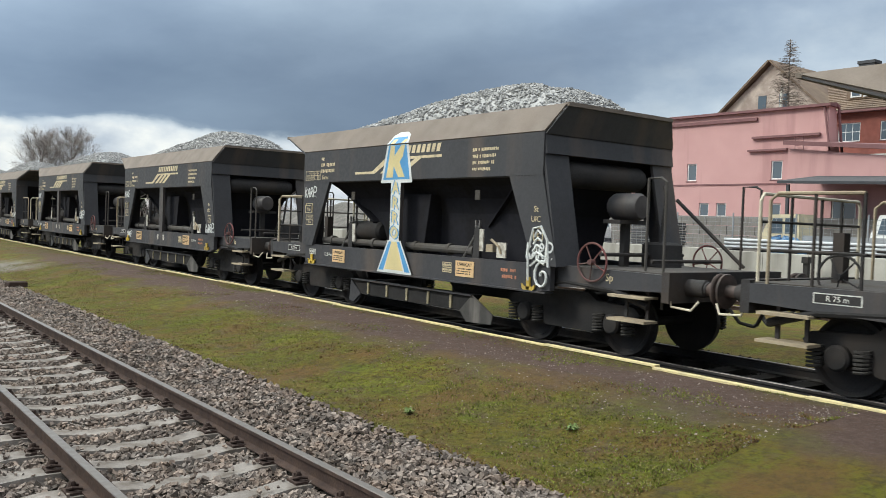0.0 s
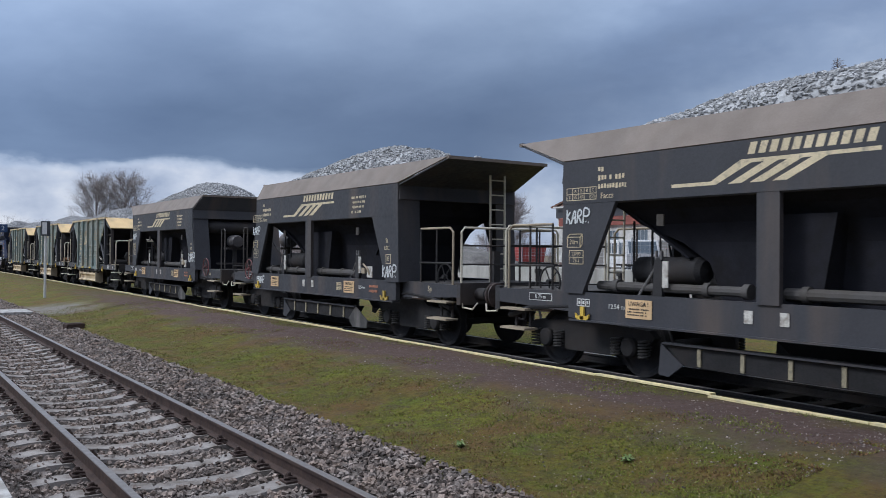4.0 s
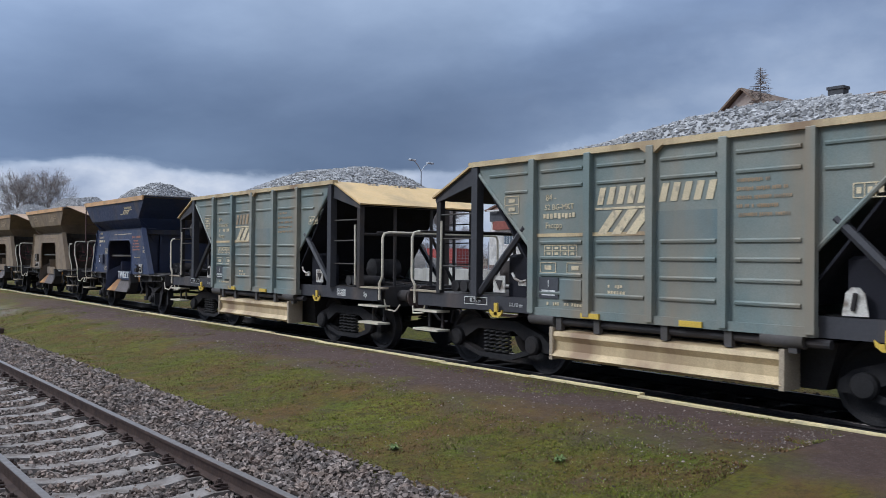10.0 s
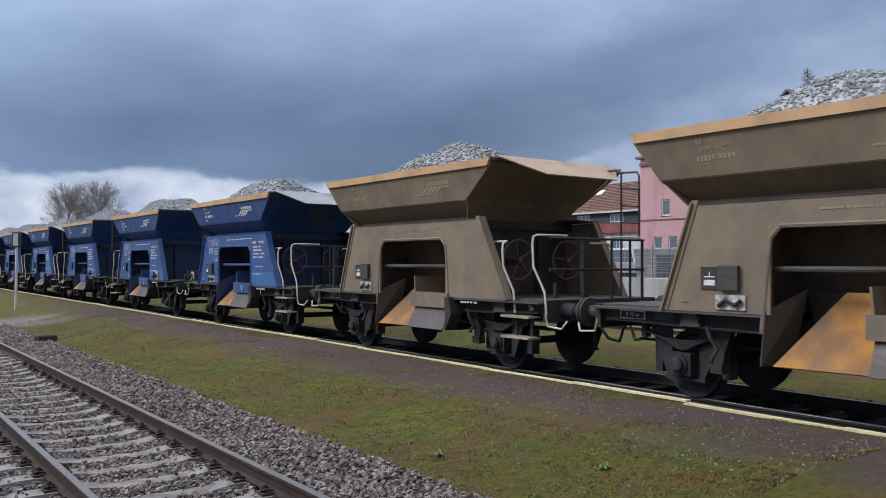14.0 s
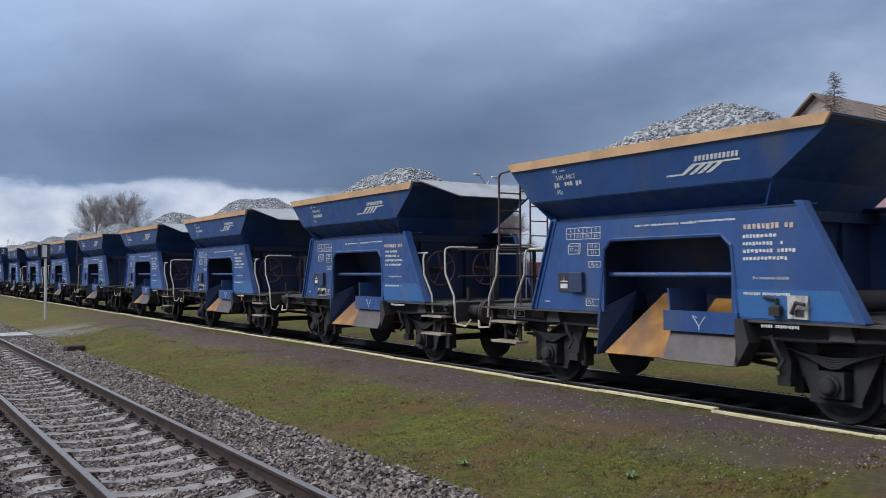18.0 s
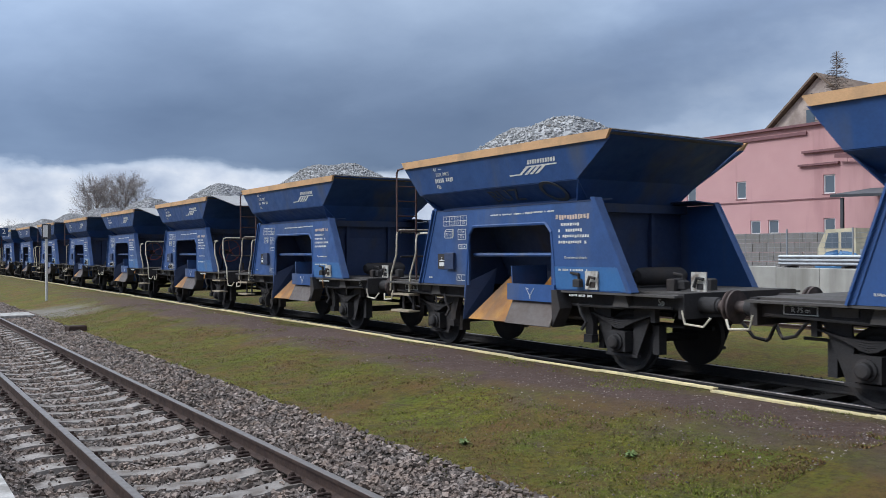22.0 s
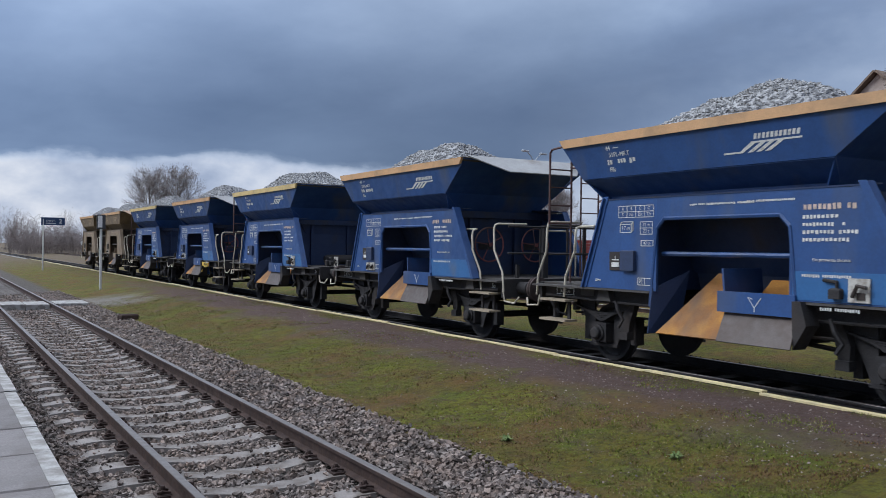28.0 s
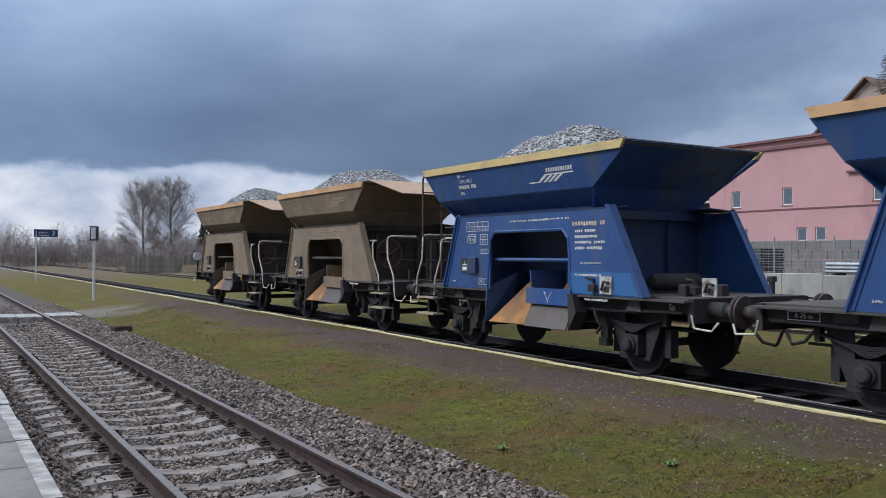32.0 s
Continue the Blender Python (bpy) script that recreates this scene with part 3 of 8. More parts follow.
def axle_guard(root, y, spring=True):
    """Axle box, horn plates and leaf spring on both sides of a two-axle wagon."""
    for sx in (-1, 1):
        box = Shape().box(sx * 0.98 - 0.12, sx * 0.98 + 0.12, y - 0.17, y + 0.17, 0.32, 0.62)
        a = part("axle_box", box, M_BLACK, root)
        smooth(part("axle_cover", Shape().lathe((sx * 1.08, y, 0.46), (sx, 0, 0), [(0, 0.13), (0.05, 0.13), (0.06, 0.10), (0.11, 0.095), (0.13, 0.07), (0.135, 0.0)], 16), M_BLACK, a))
        for dy in (-1, 1):
            guard = Shape().prism_x([(y + dy * 0.20, 0.28), (y + dy * 0.30, 0.28), (y + dy * 0.62, 1.0), (y + dy * 0.24, 1.0)], sx * 0.96 - 0.015, sx * 0.96 + 0.015)
            part("horn_guide", guard, M_BLACK, root)
        part("keep_plate", Shape().box(sx * 0.97 - 0.03, sx * 0.97 + 0.03, y - 0.32, y + 0.32, 0.24, 0.285), M_BLACK, a)
        leaf = Shape()
        for i in range(5):
            ln = 0.62 - i * 0.10
            leaf.shell([[(sx * 1.0 - 0.06, y + k * ln, 0.78 - i * 0.028 + 0.10 * k * k), (sx * 1.0 + 0.06, y + k * ln, 0.78 - i * 0.028 + 0.10 * k * k),
                                   (sx * 1.0 + 0.06, y + k * ln, 0.758 - i * 0.028 + 0.10 * k * k), (sx * 1.0 - 0.06, y + k * ln, 0.758 - i * 0.028 + 0.10 * k * k)]
                        for k in (-1, -0.5, 0, 0.5, 1)])
        part("leaf_spring", leaf, M_BLACK, root)
        for dy in (-0.66, 0.66):
            part("spring_shackle", Shape().box(sx * 1.0 - 0.05, sx * 1.0 + 0.05, y + dy - 0.04, y + dy + 0.04, 0.78, 1.02), M_BLACK, root)


M_SPRING = material("dusty_spring_steel", (0.045, 0.042, 0.040), 0.7, spec=0.3)


def bogie(root, y, nest=False):
    """A two-axle bogie: coil springs at each axle, or a nest of them in the middle of a cast frame."""
    b = part("bogie", Shape().box(-0.9, 0.9, y - 0.2, y + 0.2, 0.55, 0.80), M_UNDER, root)
    for sx in (-1, 1):
        fr = Shape().prism_x([(y - 1.35, 0.62), (y - 1.15, 0.44), (y - 0.7, 0.40), (y - 0.45, 0.30), (y + 0.45, 0.30), (y + 0.7, 0.40), (y + 1.15, 0.44), (y + 1.35, 0.62),
                              (y + 1.25, 0.72), (y + 0.55, 0.76), (y + 0.4, 0.86), (y - 0.4, 0.86), (y - 0.55, 0.76), (y - 1.25, 0.72)], sx * 1.0 - 0.05, sx * 1.0 + 0.07)
        if nest:
            fr = Shape().prism_x([(y - 1.2, 0.50), (y - 1.05, 0.62), (y - 0.5, 0.80), (y + 0.5, 0.80), (y + 1.05, 0.62), (y + 1.2, 0.50), (y + 1.2, 0.36), (y + 0.95, 0.36), (y + 0.42, 0.64), (y - 0.42, 0.64), (y - 0.95, 0.36), (y - 1.2, 0.36)], sx * 1.0 - 0.05, sx * 1.0 + 0.07)
            part("tie_bar", Shape().prism_x([(y - 0.9, 0.42), (y - 0.36, 0.26), (y + 0.36, 0.26), (y + 0.9, 0.42), (y + 0.9, 0.34), (y + 0.36, 0.18), (y - 0.36, 0.18), (y - 0.9, 0.34)], sx * 1.0 - 0.06, sx * 1.0 + 0.08), M_UNDER, b)
        part("side_frame", fr, M_UNDER, b)
        for k in (-0.22, -0.075, 0.075, 0.22) if nest else ():
            smooth(part("coil_spring", Shape().tube([(sx * 1.0 + 0.066 * math.cos(i * 0.7), y + k + 0.066 * math.sin(i * 0.7), 0.27 + i * 0.0068) for i in range(55)], 0.018, 5), M_SPRING, b))
        for dy in (-0.9, 0.9):
            smooth(part("axle_cover", Shape().lathe((sx * 1.05, y + dy, 0.46), (sx, 0, 0), [(0, 0.15), (0.07, 0.15), (0.10, 0.12), (0.11, 0.0)], 16), M_UNDER, b))
            for k in () if nest else (-0.27, 0.27):
                sp = Shape().tube([(sx * 1.07 + 0.085 * math.cos(i * 0.7), y + dy + k + 0.085 * math.sin(i * 0.7), 0.32 + i * 0.0050) for i in range(55)], 0.017, 5)
                smooth(part("coil_spring", sp, M_SPRING, b))
    for dy in (-0.9, 0.9):
        wheelset(root, y + dy)
    return b


def handwheel(root, c, axis, r=0.30, mat=None):
    mat = mat or M_REDWHEEL
    w = smooth(part("handwheel", Shape().ring(c, axis, r, 0.016, 26, 6).lathe(Vector(c) - Vector(axis).normalized() * 0.06, axis, [(0, 0.04), (0.1, 0.04)], 10), mat, root, "red-brown spoked brake handwheel"))
    c, axis = Vector(c), Vector(axis).normalized()
    s = axis.orthogonal().normalized()
    u = axis.cross(s)
    for i in range(5):
        a = 2 * math.pi * i / 5 + 0.3
        d = s * math.cos(a) + u * math.sin(a)
        part("spoke", Shape().tube([c + d * 0.03, c + d * (r - 0.01)], 0.010, 5), mat, w)
    return w


def rail_bar(root, pts, r=0.019, mat=None, name="handrail"):
    return smooth(part(name, Shape().tube(pts, r, 7), mat or M_RAILING, root))


def hook_mark(root, x, y, z):
    """Yellow rope hook: a stem with two upturned prongs."""
    s = Shape().box(x - 0.03, x, y - 0.035, y + 0.035, z - 0.02, z + 0.17)
    s.prism_x([(y - 0.13, z + 0.0), (y - 0.15, z + 0.07), (y - 0.10, z + 0.03), (y + 0.10, z + 0.03), (y + 0.15, z + 0.07), (y + 0.13, z + 0.0), (y + 0.06, z - 0.05), (y - 0.06, z - 0.05)], x - 0.03, x)
    return part("rope_hook", s, M_YELLOW, root, "yellow rope hook")


def logo(root, mat, x, y, z, size, tall=0.22):
    """Operator's mark as plain shapes: a long line that runs up into three slanted bars and a row of slanted blocks."""
    s, k, j = Shape(), size, tall
    s.prism_x([(y + 2.2 * k, z), (y + 2.2 * k, z - 0.10 * j), (y + 1.25 * k, z - 0.10 * j), (y + 0.55 * k, z + 0.42 * j), (y - 1.6 * k, z + 0.42 * j), (y - 1.6 * k, z + 0.52 * j), (y + 0.75 * k, z + 0.52 * j), (y + 1.35 * k, z)], x - 0.003, x)
    for i in range(3):
        a = y + (1.0 - i * 0.42) * k
        s.prism_x([(a, z - 0.10 * j), (a - 0.26 * k, z - 0.10 * j), (a - 0.96 * k, z + 0.43 * j), (a - 0.70 * k, z + 0.43 * j)], x - 0.004, x - 0.0005)
    for i in range(11):
        a = y + (0.62 - i * 0.20) * k
        h0, h1 = z + 0.64 * j, z + 0.95 * j
        s.prism_x([(a, h0), (a - 0.13 * k, h0), (a - 0.19 * k, h1), (a - 0.06 * k, h1)], x - 0.003, x)
    return part("operator_mark", s, mat, root)


def gravel_mound(name, lx, ly, h, z0, yo, seed, label, crest=0.0):
    """A heap of crushed stone: an uneven mound under a skin of separate stones; crest: where its top lies, from end to end."""
    rnd = random.Random(seed)
    nx, ny = 14, 40

    def height(u, v):
        a = (crest - v) / (1 + crest) if v < crest else (v - crest) / (1 - crest)
        r = max(0.0, 1 - abs(u) ** 2.2) * max(0.0, 1 - a ** (2.4 if v < crest else 1.6))
        return -0.15 + (h + 0.15) * r ** (0.85 if ly < 3 else 0.6) * (1 + 0.16 * noise.noise((u * 1.7 + seed, v * 2.6, seed * 0.37))) + 0.035 * noise.noise((u * 6, v * 9, seed))

    v = [(lx * (2 * i / nx - 1), yo + ly * (2 * j / ny - 1), z0 + height(2 * i / nx - 1, 2 * j / ny - 1)) for j in range(ny + 1) for i in range(nx + 1)]
    f = [(j * (nx + 1) + i, j * (nx + 1) + i + 1, (j + 1) * (nx + 1) + i + 1, (j + 1) * (nx + 1) + i) for j in range(ny) for i in range(nx)]
    s = Shape().add(v, f)
    for _ in range(int(1750 * lx * ly)):
        u, w = rnd.uniform(-0.97, 0.97), rnd.uniform(-0.97, 0.97)
        r = rnd.uniform(0.020, 0.040)
        block_stone(s, rnd, lx * u, yo + ly * w, z0 + height(u, w) + 0.15 * r, r)
    return thing(name, label, "gravel", kind="", shape=s, mat=M_STONE)


def stone(s, rnd, x, y, z, r):
    """One angular stone of eight faces, turned at random."""
    a, k, q = rnd.uniform(0, 6.283), rnd.uniform(0.6, 1.0), rnd.uniform(-0.5, 0.5)
    c, n = math.cos(a) * r, math.sin(a) * r
    p = []
    for dx, dy, dz in ((1, 0.1, q * 0.4), (-0.1, k, 0.2), (-1, -0.1, -q * 0.4), (0.1, -k, -0.2), (q, 0.3 * q, 0.75), (-q, 0.2, -0.8)):
        dx, dy = dx * rnd.uniform(0.75, 1.2), dy * rnd.uniform(0.75, 1.2)
        p.append((x + dx * c - dy * n, y + dx * n + dy * c, z + dz * r * rnd.uniform(0.7, 1.1)))
    s.add(p, [(0, 1, 4), (1, 2, 4), (2, 3, 4), (3, 0, 4), (1, 0, 5), (2, 1, 5), (3, 2, 5), (0, 3, 5)])


def block_stone(s, rnd, x, y, z, r):
    """One broken stone: a skewed block of six faces, tumbled."""
    m = Euler((rnd.uniform(-0.7, 0.7), rnd.uniform(-0.7, 0.7), rnd.uniform(0, 6.283))).to_matrix()
    w = (r * rnd.uniform(0.8, 1.3), r * rnd.uniform(0.55, 0.95), r * rnd.uniform(0.4, 0.75))
    p = []
    for i in range(8):
        v = m @ Vector([(1 if i >> k & 1 else -1) * w[k] * rnd.uniform(0.45, 1.0) for k in range(3)])
        p.append((x + v.x, y + v.y, z + v.z))
    s.add(p, [(0, 2, 3, 1), (4, 5, 7, 6), (0, 1, 5, 4), (2, 6, 7, 3), (0, 4, 6, 2), (1, 3, 7, 5)])


def ring_rect(x, y0, y1, z, c=0.0):
    if c <= 0:
        return [(-x, y0, z), (x, y0, z), (x, y1, z), (-x, y1, z)]
    return [(-x, y0 + c, z), (-x + c, y0, z), (x - c, y0, z), (x, y0 + c, z), (x, y1 - c, z), (x - c, y1, z), (-x + c, y1, z), (-x, y1 - c, z)]


# ---------------- two-axle saddle-bottom hopper ----------------
def two_axle_hopper(e, paint, shaded, rim, mark, label, seed, spray=0):
    """e = 1: brake platform at the rear (+y); e = -1: at the front."""
    root = thing("hopper_wagon", label, "wagon", group="ballast train")
    yo = -0.34
    # upper hopper: side and end plates, each with thickness
    t0, t1 = -2.72, 3.07 if rim is M_RIMYEL or paint is M_NAVY else 2.86
    b0, b1 = -1.90, t1 - 0.35
    top, low = 3.54, 2.90
    for sx in (-1, 1):
        hs = part("hopper_side", Shape().plate([(sx * 1.50, t1, top - 0.12), (sx * 1.50, t0, top - 0.12), (sx * 1.37, b0, low), (sx * 1.37, b1, low)], 0.02 * -sx), paint, root)
        part("hopper_rim", Shape().plate([(sx * 1.515, t1 + 0.04, top), (sx * 1.515, t0 - 0.04, top), (sx * 1.505, t0 + 0.05, top - 0.13), (sx * 1.505, t1 - 0.05, top - 0.13)], 0.05 * -sx), rim, root, "orange-yellow painted hopper rim")
        part("hopper_underside", Shape().plate([(sx * 1.37, b1, low), (sx * 1.37, b0, low), (sx * 0.98, b0 + 0.20, 2.64), (sx * 0.98, b1 - 0.20, 2.64)], 0.02 * -sx), paint, root)
        part("hopper_neck", Shape().plate([(sx * 0.98, b1 - 0.20, 2.64), (sx * 0.98, b0 + 0.20, 2.64), (sx * 0.96, b0 + 0.32, 2.42), (sx * 0.96, b1 - 0.32, 2.42)], 0.02 * -sx), paint, root)
    for y_t, y_b, d in ((t0, b0, -1), (t1, b1, 1)):
        part("hopper_end", Shape().plate([(-1.50, y_t, top - 0.02), (1.50, y_t, top - 0.02), (1.37, y_b, low), (-1.37, y_b, low)], 0.02 * d), paint, root)
        part("end_rim", Shape().plate([(-1.5, y_t, top), (1.5, y_t, top), (1.49, y_t - d * 0.04, top - 0.07), (-1.49, y_t - d * 0.04, top - 0.07)], 0.04 * d), M_GREY, root)
        part("hopper_end_slope", Shape().plate([(-1.37, y_b, low), (1.37, y_b, low), (0.98, y_b - d * 0.45, 2.30), (-0.98, y_b - d * 0.45, 2.30)], 0.02 * d), paint, root)
    # sloped dust plate over the brake platform
    part("end_shield", Shape().plate([(-1.42, (t1 if e > 0 else t0), top + 0.03), (1.42, (t1 if e > 0 else t0), top + 0.03),
                                      (0.82, (t1 if e > 0 else t0) + 0.62 * e, top - 0.30), (-0.82, (t1 if e > 0 else t0) + 0.62 * e, top - 0.30)], 0.02), M_TANSHIELD if paint is M_BROWN else M_SHIELD, root, "light grey sloped end plate")
    # lower body: two sloping side frames with a framed opening
    f0, f1 = -3.03, 2.47      # foot of the side frame
    g0, g1 = -2.30, 1.98      # shoulder of the side frame
    o0, o1 = -1.34, 0.90      # opening
    for sx in (-1, 1):
        xa, xb = (sx * 1.40, sx * 1.36)
        part("side_panel", Shape().prism_x([(g1, 2.55), (o1 - 0.02, 2.55), (o1 - 0.02, 1.20), (f1, 1.20)], xa, xb), paint, root)
        part("side_panel", Shape().prism_x([(o0 + 0.02, 2.55), (g0, 2.55), (f0, 1.20), (o0 + 0.02, 1.20)], xa, xb), paint, root)
        part("lintel", Shape().prism_x([(o1 - 0.02, 2.55), (o1 - 0.02, 2.10), (o1 - 0.16, 2.24), (o0 + 0.16, 2.24), (o0 + 0.02, 2.10), (o0 + 0.02, 2.55)], xa, xb), paint, root)
        frame_ = Shape()
        for a, b in (((o1 - 0.02, 2.10), (o1 + 0.10, 0.98)), ((o1 - 0.02, 2.10), (o1 - 0.16, 2.24)), ((o1 - 0.16, 2.24), (o0 + 0.16, 2.24)), ((o0 + 0.16, 2.24), (o0 + 0.02, 2.10)), ((o0 + 0.02, 2.10), (o0 - 0.10, 0.98))):
            frame_.tube([(sx * 1.39, *a), (sx * 1.39, *b)], 0.03, 6)
        part("opening_frame", frame_, paint, root)
        for ya, yb in ((g1, f1), (g0, f0)):
            part("edge_strip", Shape().plate([(sx * 1.45, ya, 2.58), (sx * 1.30, ya, 2.58), (sx * 1.30, yb, 1.20), (sx * 1.45, yb, 1.20)], 0.03), paint, root)
            part("corner_gusset", Shape().prism_x([(ya, 2.60), (yb, 1.20), (yb - (0.10 if yb > 0 else -0.10), 1.20), (ya - (0.10 if ya > 0 else -0.10), 2.60)], sx * 1.415, sx * 1.40), paint, root)
        part("cross_bar", Shape().tube([(sx * 1.25, o1, 1.74), (sx * 1.25, o0, 1.74)], 0.035, 8), M_GREY if paint is not M_BLUE else paint, root)
        part("shoulder_plate", Shape().plate([(sx * 1.41, g1 - 0.02, 2.56), (sx * 1.41, g0 + 0.02, 2.56), (sx * 0.95, g0 + 0.1, 2.60), (sx * 0.95, g1 - 0.1, 2.60)], 0.02), shaded, root)
        # discharge chute: sloped yellow plate, divider, tray and flap
        c = -0.09
        part("discharge_chute", Shape().plate([(sx * 1.46, c + 0.89, 0.61), (sx * 1.46, c - 0.26, 0.62), (sx * 0.74, c - 0.20, 1.46), (sx * 0.74, c + 0.40, 1.46)], 0.02 * sx), M_CHUTE, root, "worn yellow discharge chute plate")
        part("chute_back", Shape().plate([(sx * 0.98, c - 0.24, 0.92), (sx * 0.98, c - 1.10, 0.92), (sx * 0.62, c - 0.92, 1.40), (sx * 0.62, c - 0.40, 1.40)], 0.02 * sx), M_CHUTE, root, "worn yellow inner chute plate")
        part("chute_cheek", Shape().plate([(sx * 1.41, o1 + 0.05, 1.24), (sx * 1.46, 0.98, 0.60), (sx * 0.95, 0.88, 0.62), (sx * 0.90, 0.72, 1.50)], 0.015 * sx), shaded, root)
        part("chute_divider", Shape().prism_x([(c - 0.26, 0.62), (c - 0.17, 1.56), (c - 0.20, 1.56), (c - 0.29, 0.62)], sx * 1.36, sx * 0.6), paint, root)
        part("chute_flap", Shape().box(sx * 1.42 - 0.02, sx * 1.42 + 0.02, c - 1.34, c - 0.17, 1.00, 1.27), paint, root)
        if sx < 0:
            mk, ym = Shape(), c - 0.76
            for p, q in (((ym + 0.10, 1.21), (ym, 1.08)), ((ym - 0.10, 1.21), (ym, 1.08)), ((ym, 1.08), (ym, 1.03)), ((ym + 0.10, 1.21), (ym + 0.03, 1.19))):
                mk.tube([(-1.441, *p), (-1.441, *q)], 0.006, 4)
            part("flap_mark", mk, mark, root)["kind"] = "stuff"
        part("chute_tray", Shape().plate([(sx * 1.56, c - 0.27, 0.62), (sx * 1.56, c - 1.38, 0.62), (sx * 1.36, c - 1.32, 0.99), (sx * 1.36, c - 0.24, 0.98)], 0.02 * sx), M_TRAY, root, "dusty grey discharge tray")
        part("tray_bracket", Shape().prism_x([(c - 1.34, 1.20), (c - 1.36, 0.62), (c - 1.54, 0.92), (c - 1.46, 1.20)], sx * 1.50, sx * 1.25), M_BLACK, root)
        # sole bar
        for ya, yb in ((-3.78, o0 - 0.1), (o1 + 0.1, 3.78)):
            part("sole_bar", Shape().box(sx * 1.10 - 0.06, sx * 1.10 + 0.06, ya, yb, 0.98, 1.19), M_BLACK, root)
            part("running_flange", Shape().box(sx * 1.27 - 0.14, sx * 1.27 + 0.14, ya, yb, 1.165, 1.195), M_GREY, root)
        for yy in (f0 + 0.35, f1 - 0.35):
            part("bracket", Shape().prism_x([(yy - 0.16, 0.99), (yy + 0.16, 0.99), (yy + 0.10, 1.16), (yy - 0.10, 1.16)], sx * 1.28, sx * 1.16), M_GREY, root)
    # inside of the body: funnels and a ridge, in paint darkened for shade
    part("funnel", Shape().shell([ring_rect(0.95, b0 + 0.3, b1 - 0.3, 2.5), ring_rect(0.42, o0 - 0.1, o1 + 0.1, 1.45), ring_rect(0.40, o0, o1, 1.0)]), shaded, root)
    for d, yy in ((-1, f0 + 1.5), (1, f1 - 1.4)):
        part("end_wall", Shape().box(-1.36, 1.36, yy - 0.015, yy + 0.015, 1.2, 2.56), shaded, root)
        part("wall_header", Shape().box(-1.36, 1.36, min(yy, yy + d * 0.16), max(yy, yy + d * 0.16), 2.42, 2.56), shaded, root)
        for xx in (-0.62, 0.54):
            part("end_stiffener", Shape().box(xx, xx + 0.08, min(yy, yy + d * 0.10), max(yy, yy + d * 0.10), 1.2, 2.42), shaded, root)
    part("centre_sill", Shape().box(-0.22, 0.22, -3.8, 3.8, 0.86, 1.1), M_BLACK, root)
    for ya, yb in ((f1 - 1.4, 3.8), (-3.8, f0 + 1.5)):
        part("deck", Shape().box(-1.2, 1.2, ya, yb, 1.197, 1.225), M_GREY, root, "dusty grey end deck")
    for d in (-1, 1):
        part("buffer_beam", Shape().box(-1.25, 1.25, d * 3.76 - 0.05, d * 3.76 + 0.05, 0.88, 1.22), M_BLACK, root)
        buffer_pair(root, d * 4.32, d)
        axle_guard(root, d * 2.42)
        wheelset(root, d * 2.42)
        for dy in (-0.7, 0.7):
            part("brake_block", Shape().box(-0.86, -0.70, d * 2.42 + dy * 0.78 - 0.06, d * 2.42 + dy * 0.78 + 0.06, 0.30, 0.72), M_BLACK, root)
    smooth(part("side_pipe", Shape().tube([(-1.24, -3.6, 1.02), (-1.24, -2.9, 1.00), (-1.22, -2.3, 0.97), (-1.22, -1.6, 0.97)], 0.022, 6), M_BLACK, root))
    smooth(part("side_pipe", Shape().tube([(-1.22, 1.1, 0.97), (-1.22, 2.2, 0.98), (-1.24, 3.6, 1.02)], 0.02, 6), M_BLACK, root))
    for d in (-1, 1):
        part("brake_hanger", Shape().prism_x([(d * 1.62, 0.98), (d * 1.80, 0.98), (d * 1.92, 0.70), (d * 1.90, 0.42), (d * 1.78, 0.40), (d * 1.74, 0.66)], -1.08, -0.98).box(-1.12, -0.98, d * 1.84 - 0.09, d * 1.84 + 0.09, 0.40, 0.52), M_BLACK, root)
        part("name_plate", Shape().box(-1.176, -1.168, d * 2.62 - 0.16, d * 2.62 + 0.16, 1.04, 1.14), M_GREY, root)
    part("brake_cylinder", Shape().lathe((-0.3, -e * 1.9, 0.75), (1, 0, 0), [(0, 0.14), (0.5, 0.14)], 14), M_BLACK, root)
    rig = Shape().tube([(0.5, -2.9, 0.60), (0.5, 2.9, 0.60)], 0.04, 6).box(-0.62, 0.62, -0.50, -0.42, 0.52, 0.66).box(-0.62, 0.62, 0.62, 0.70, 0.52, 0.66)
    rig.tube([(-0.55, -1.5, 0.56), (-0.2, 0.0, 0.62), (-0.55, 1.6, 0.56)], 0.035, 6).box(-0.5, 0.5, -1.4, 1.1, 0.66, 0.90)
    part("brake_rigging", rig, M_BLACK, root)
    part("brake_rod", Shape().tube([(-0.75, -3.4, 0.72), (-0.75, 3.4, 0.72)], 0.022, 6), M_BLACK, root)
    for y in (-1.75, 1.9):
        part("chain_hook", Shape().tube([(-1.22, y, 1.0), (-1.25, y - 0.08, 0.86), (-1.22, y - 0.16, 0.72), (-1.26, y - 0.10, 0.60)], 0.03, 6), M_BLACK, root)
    # brake platform: railings, wheels, ladder, steps
    q = e
    for yy, zt in ((2.78, 2.16), (3.52, 2.25)):
        rail_bar(root, [(-1.28, yy * q + 0.30 * q, 1.0), (-1.28, yy * q + 0.26 * q, 1.35), (-1.30, yy * q + 0.02 * q, 1.75), (-1.30, yy * q, zt - 0.12), (-1.28, yy * q, zt - 0.03), (-1.20, yy * q + 0.0, zt),
                        (-0.55 if zt > 2.2 else -1.2, yy * q - (0.0 if zt > 2.2 else 0.35) * q, zt)])
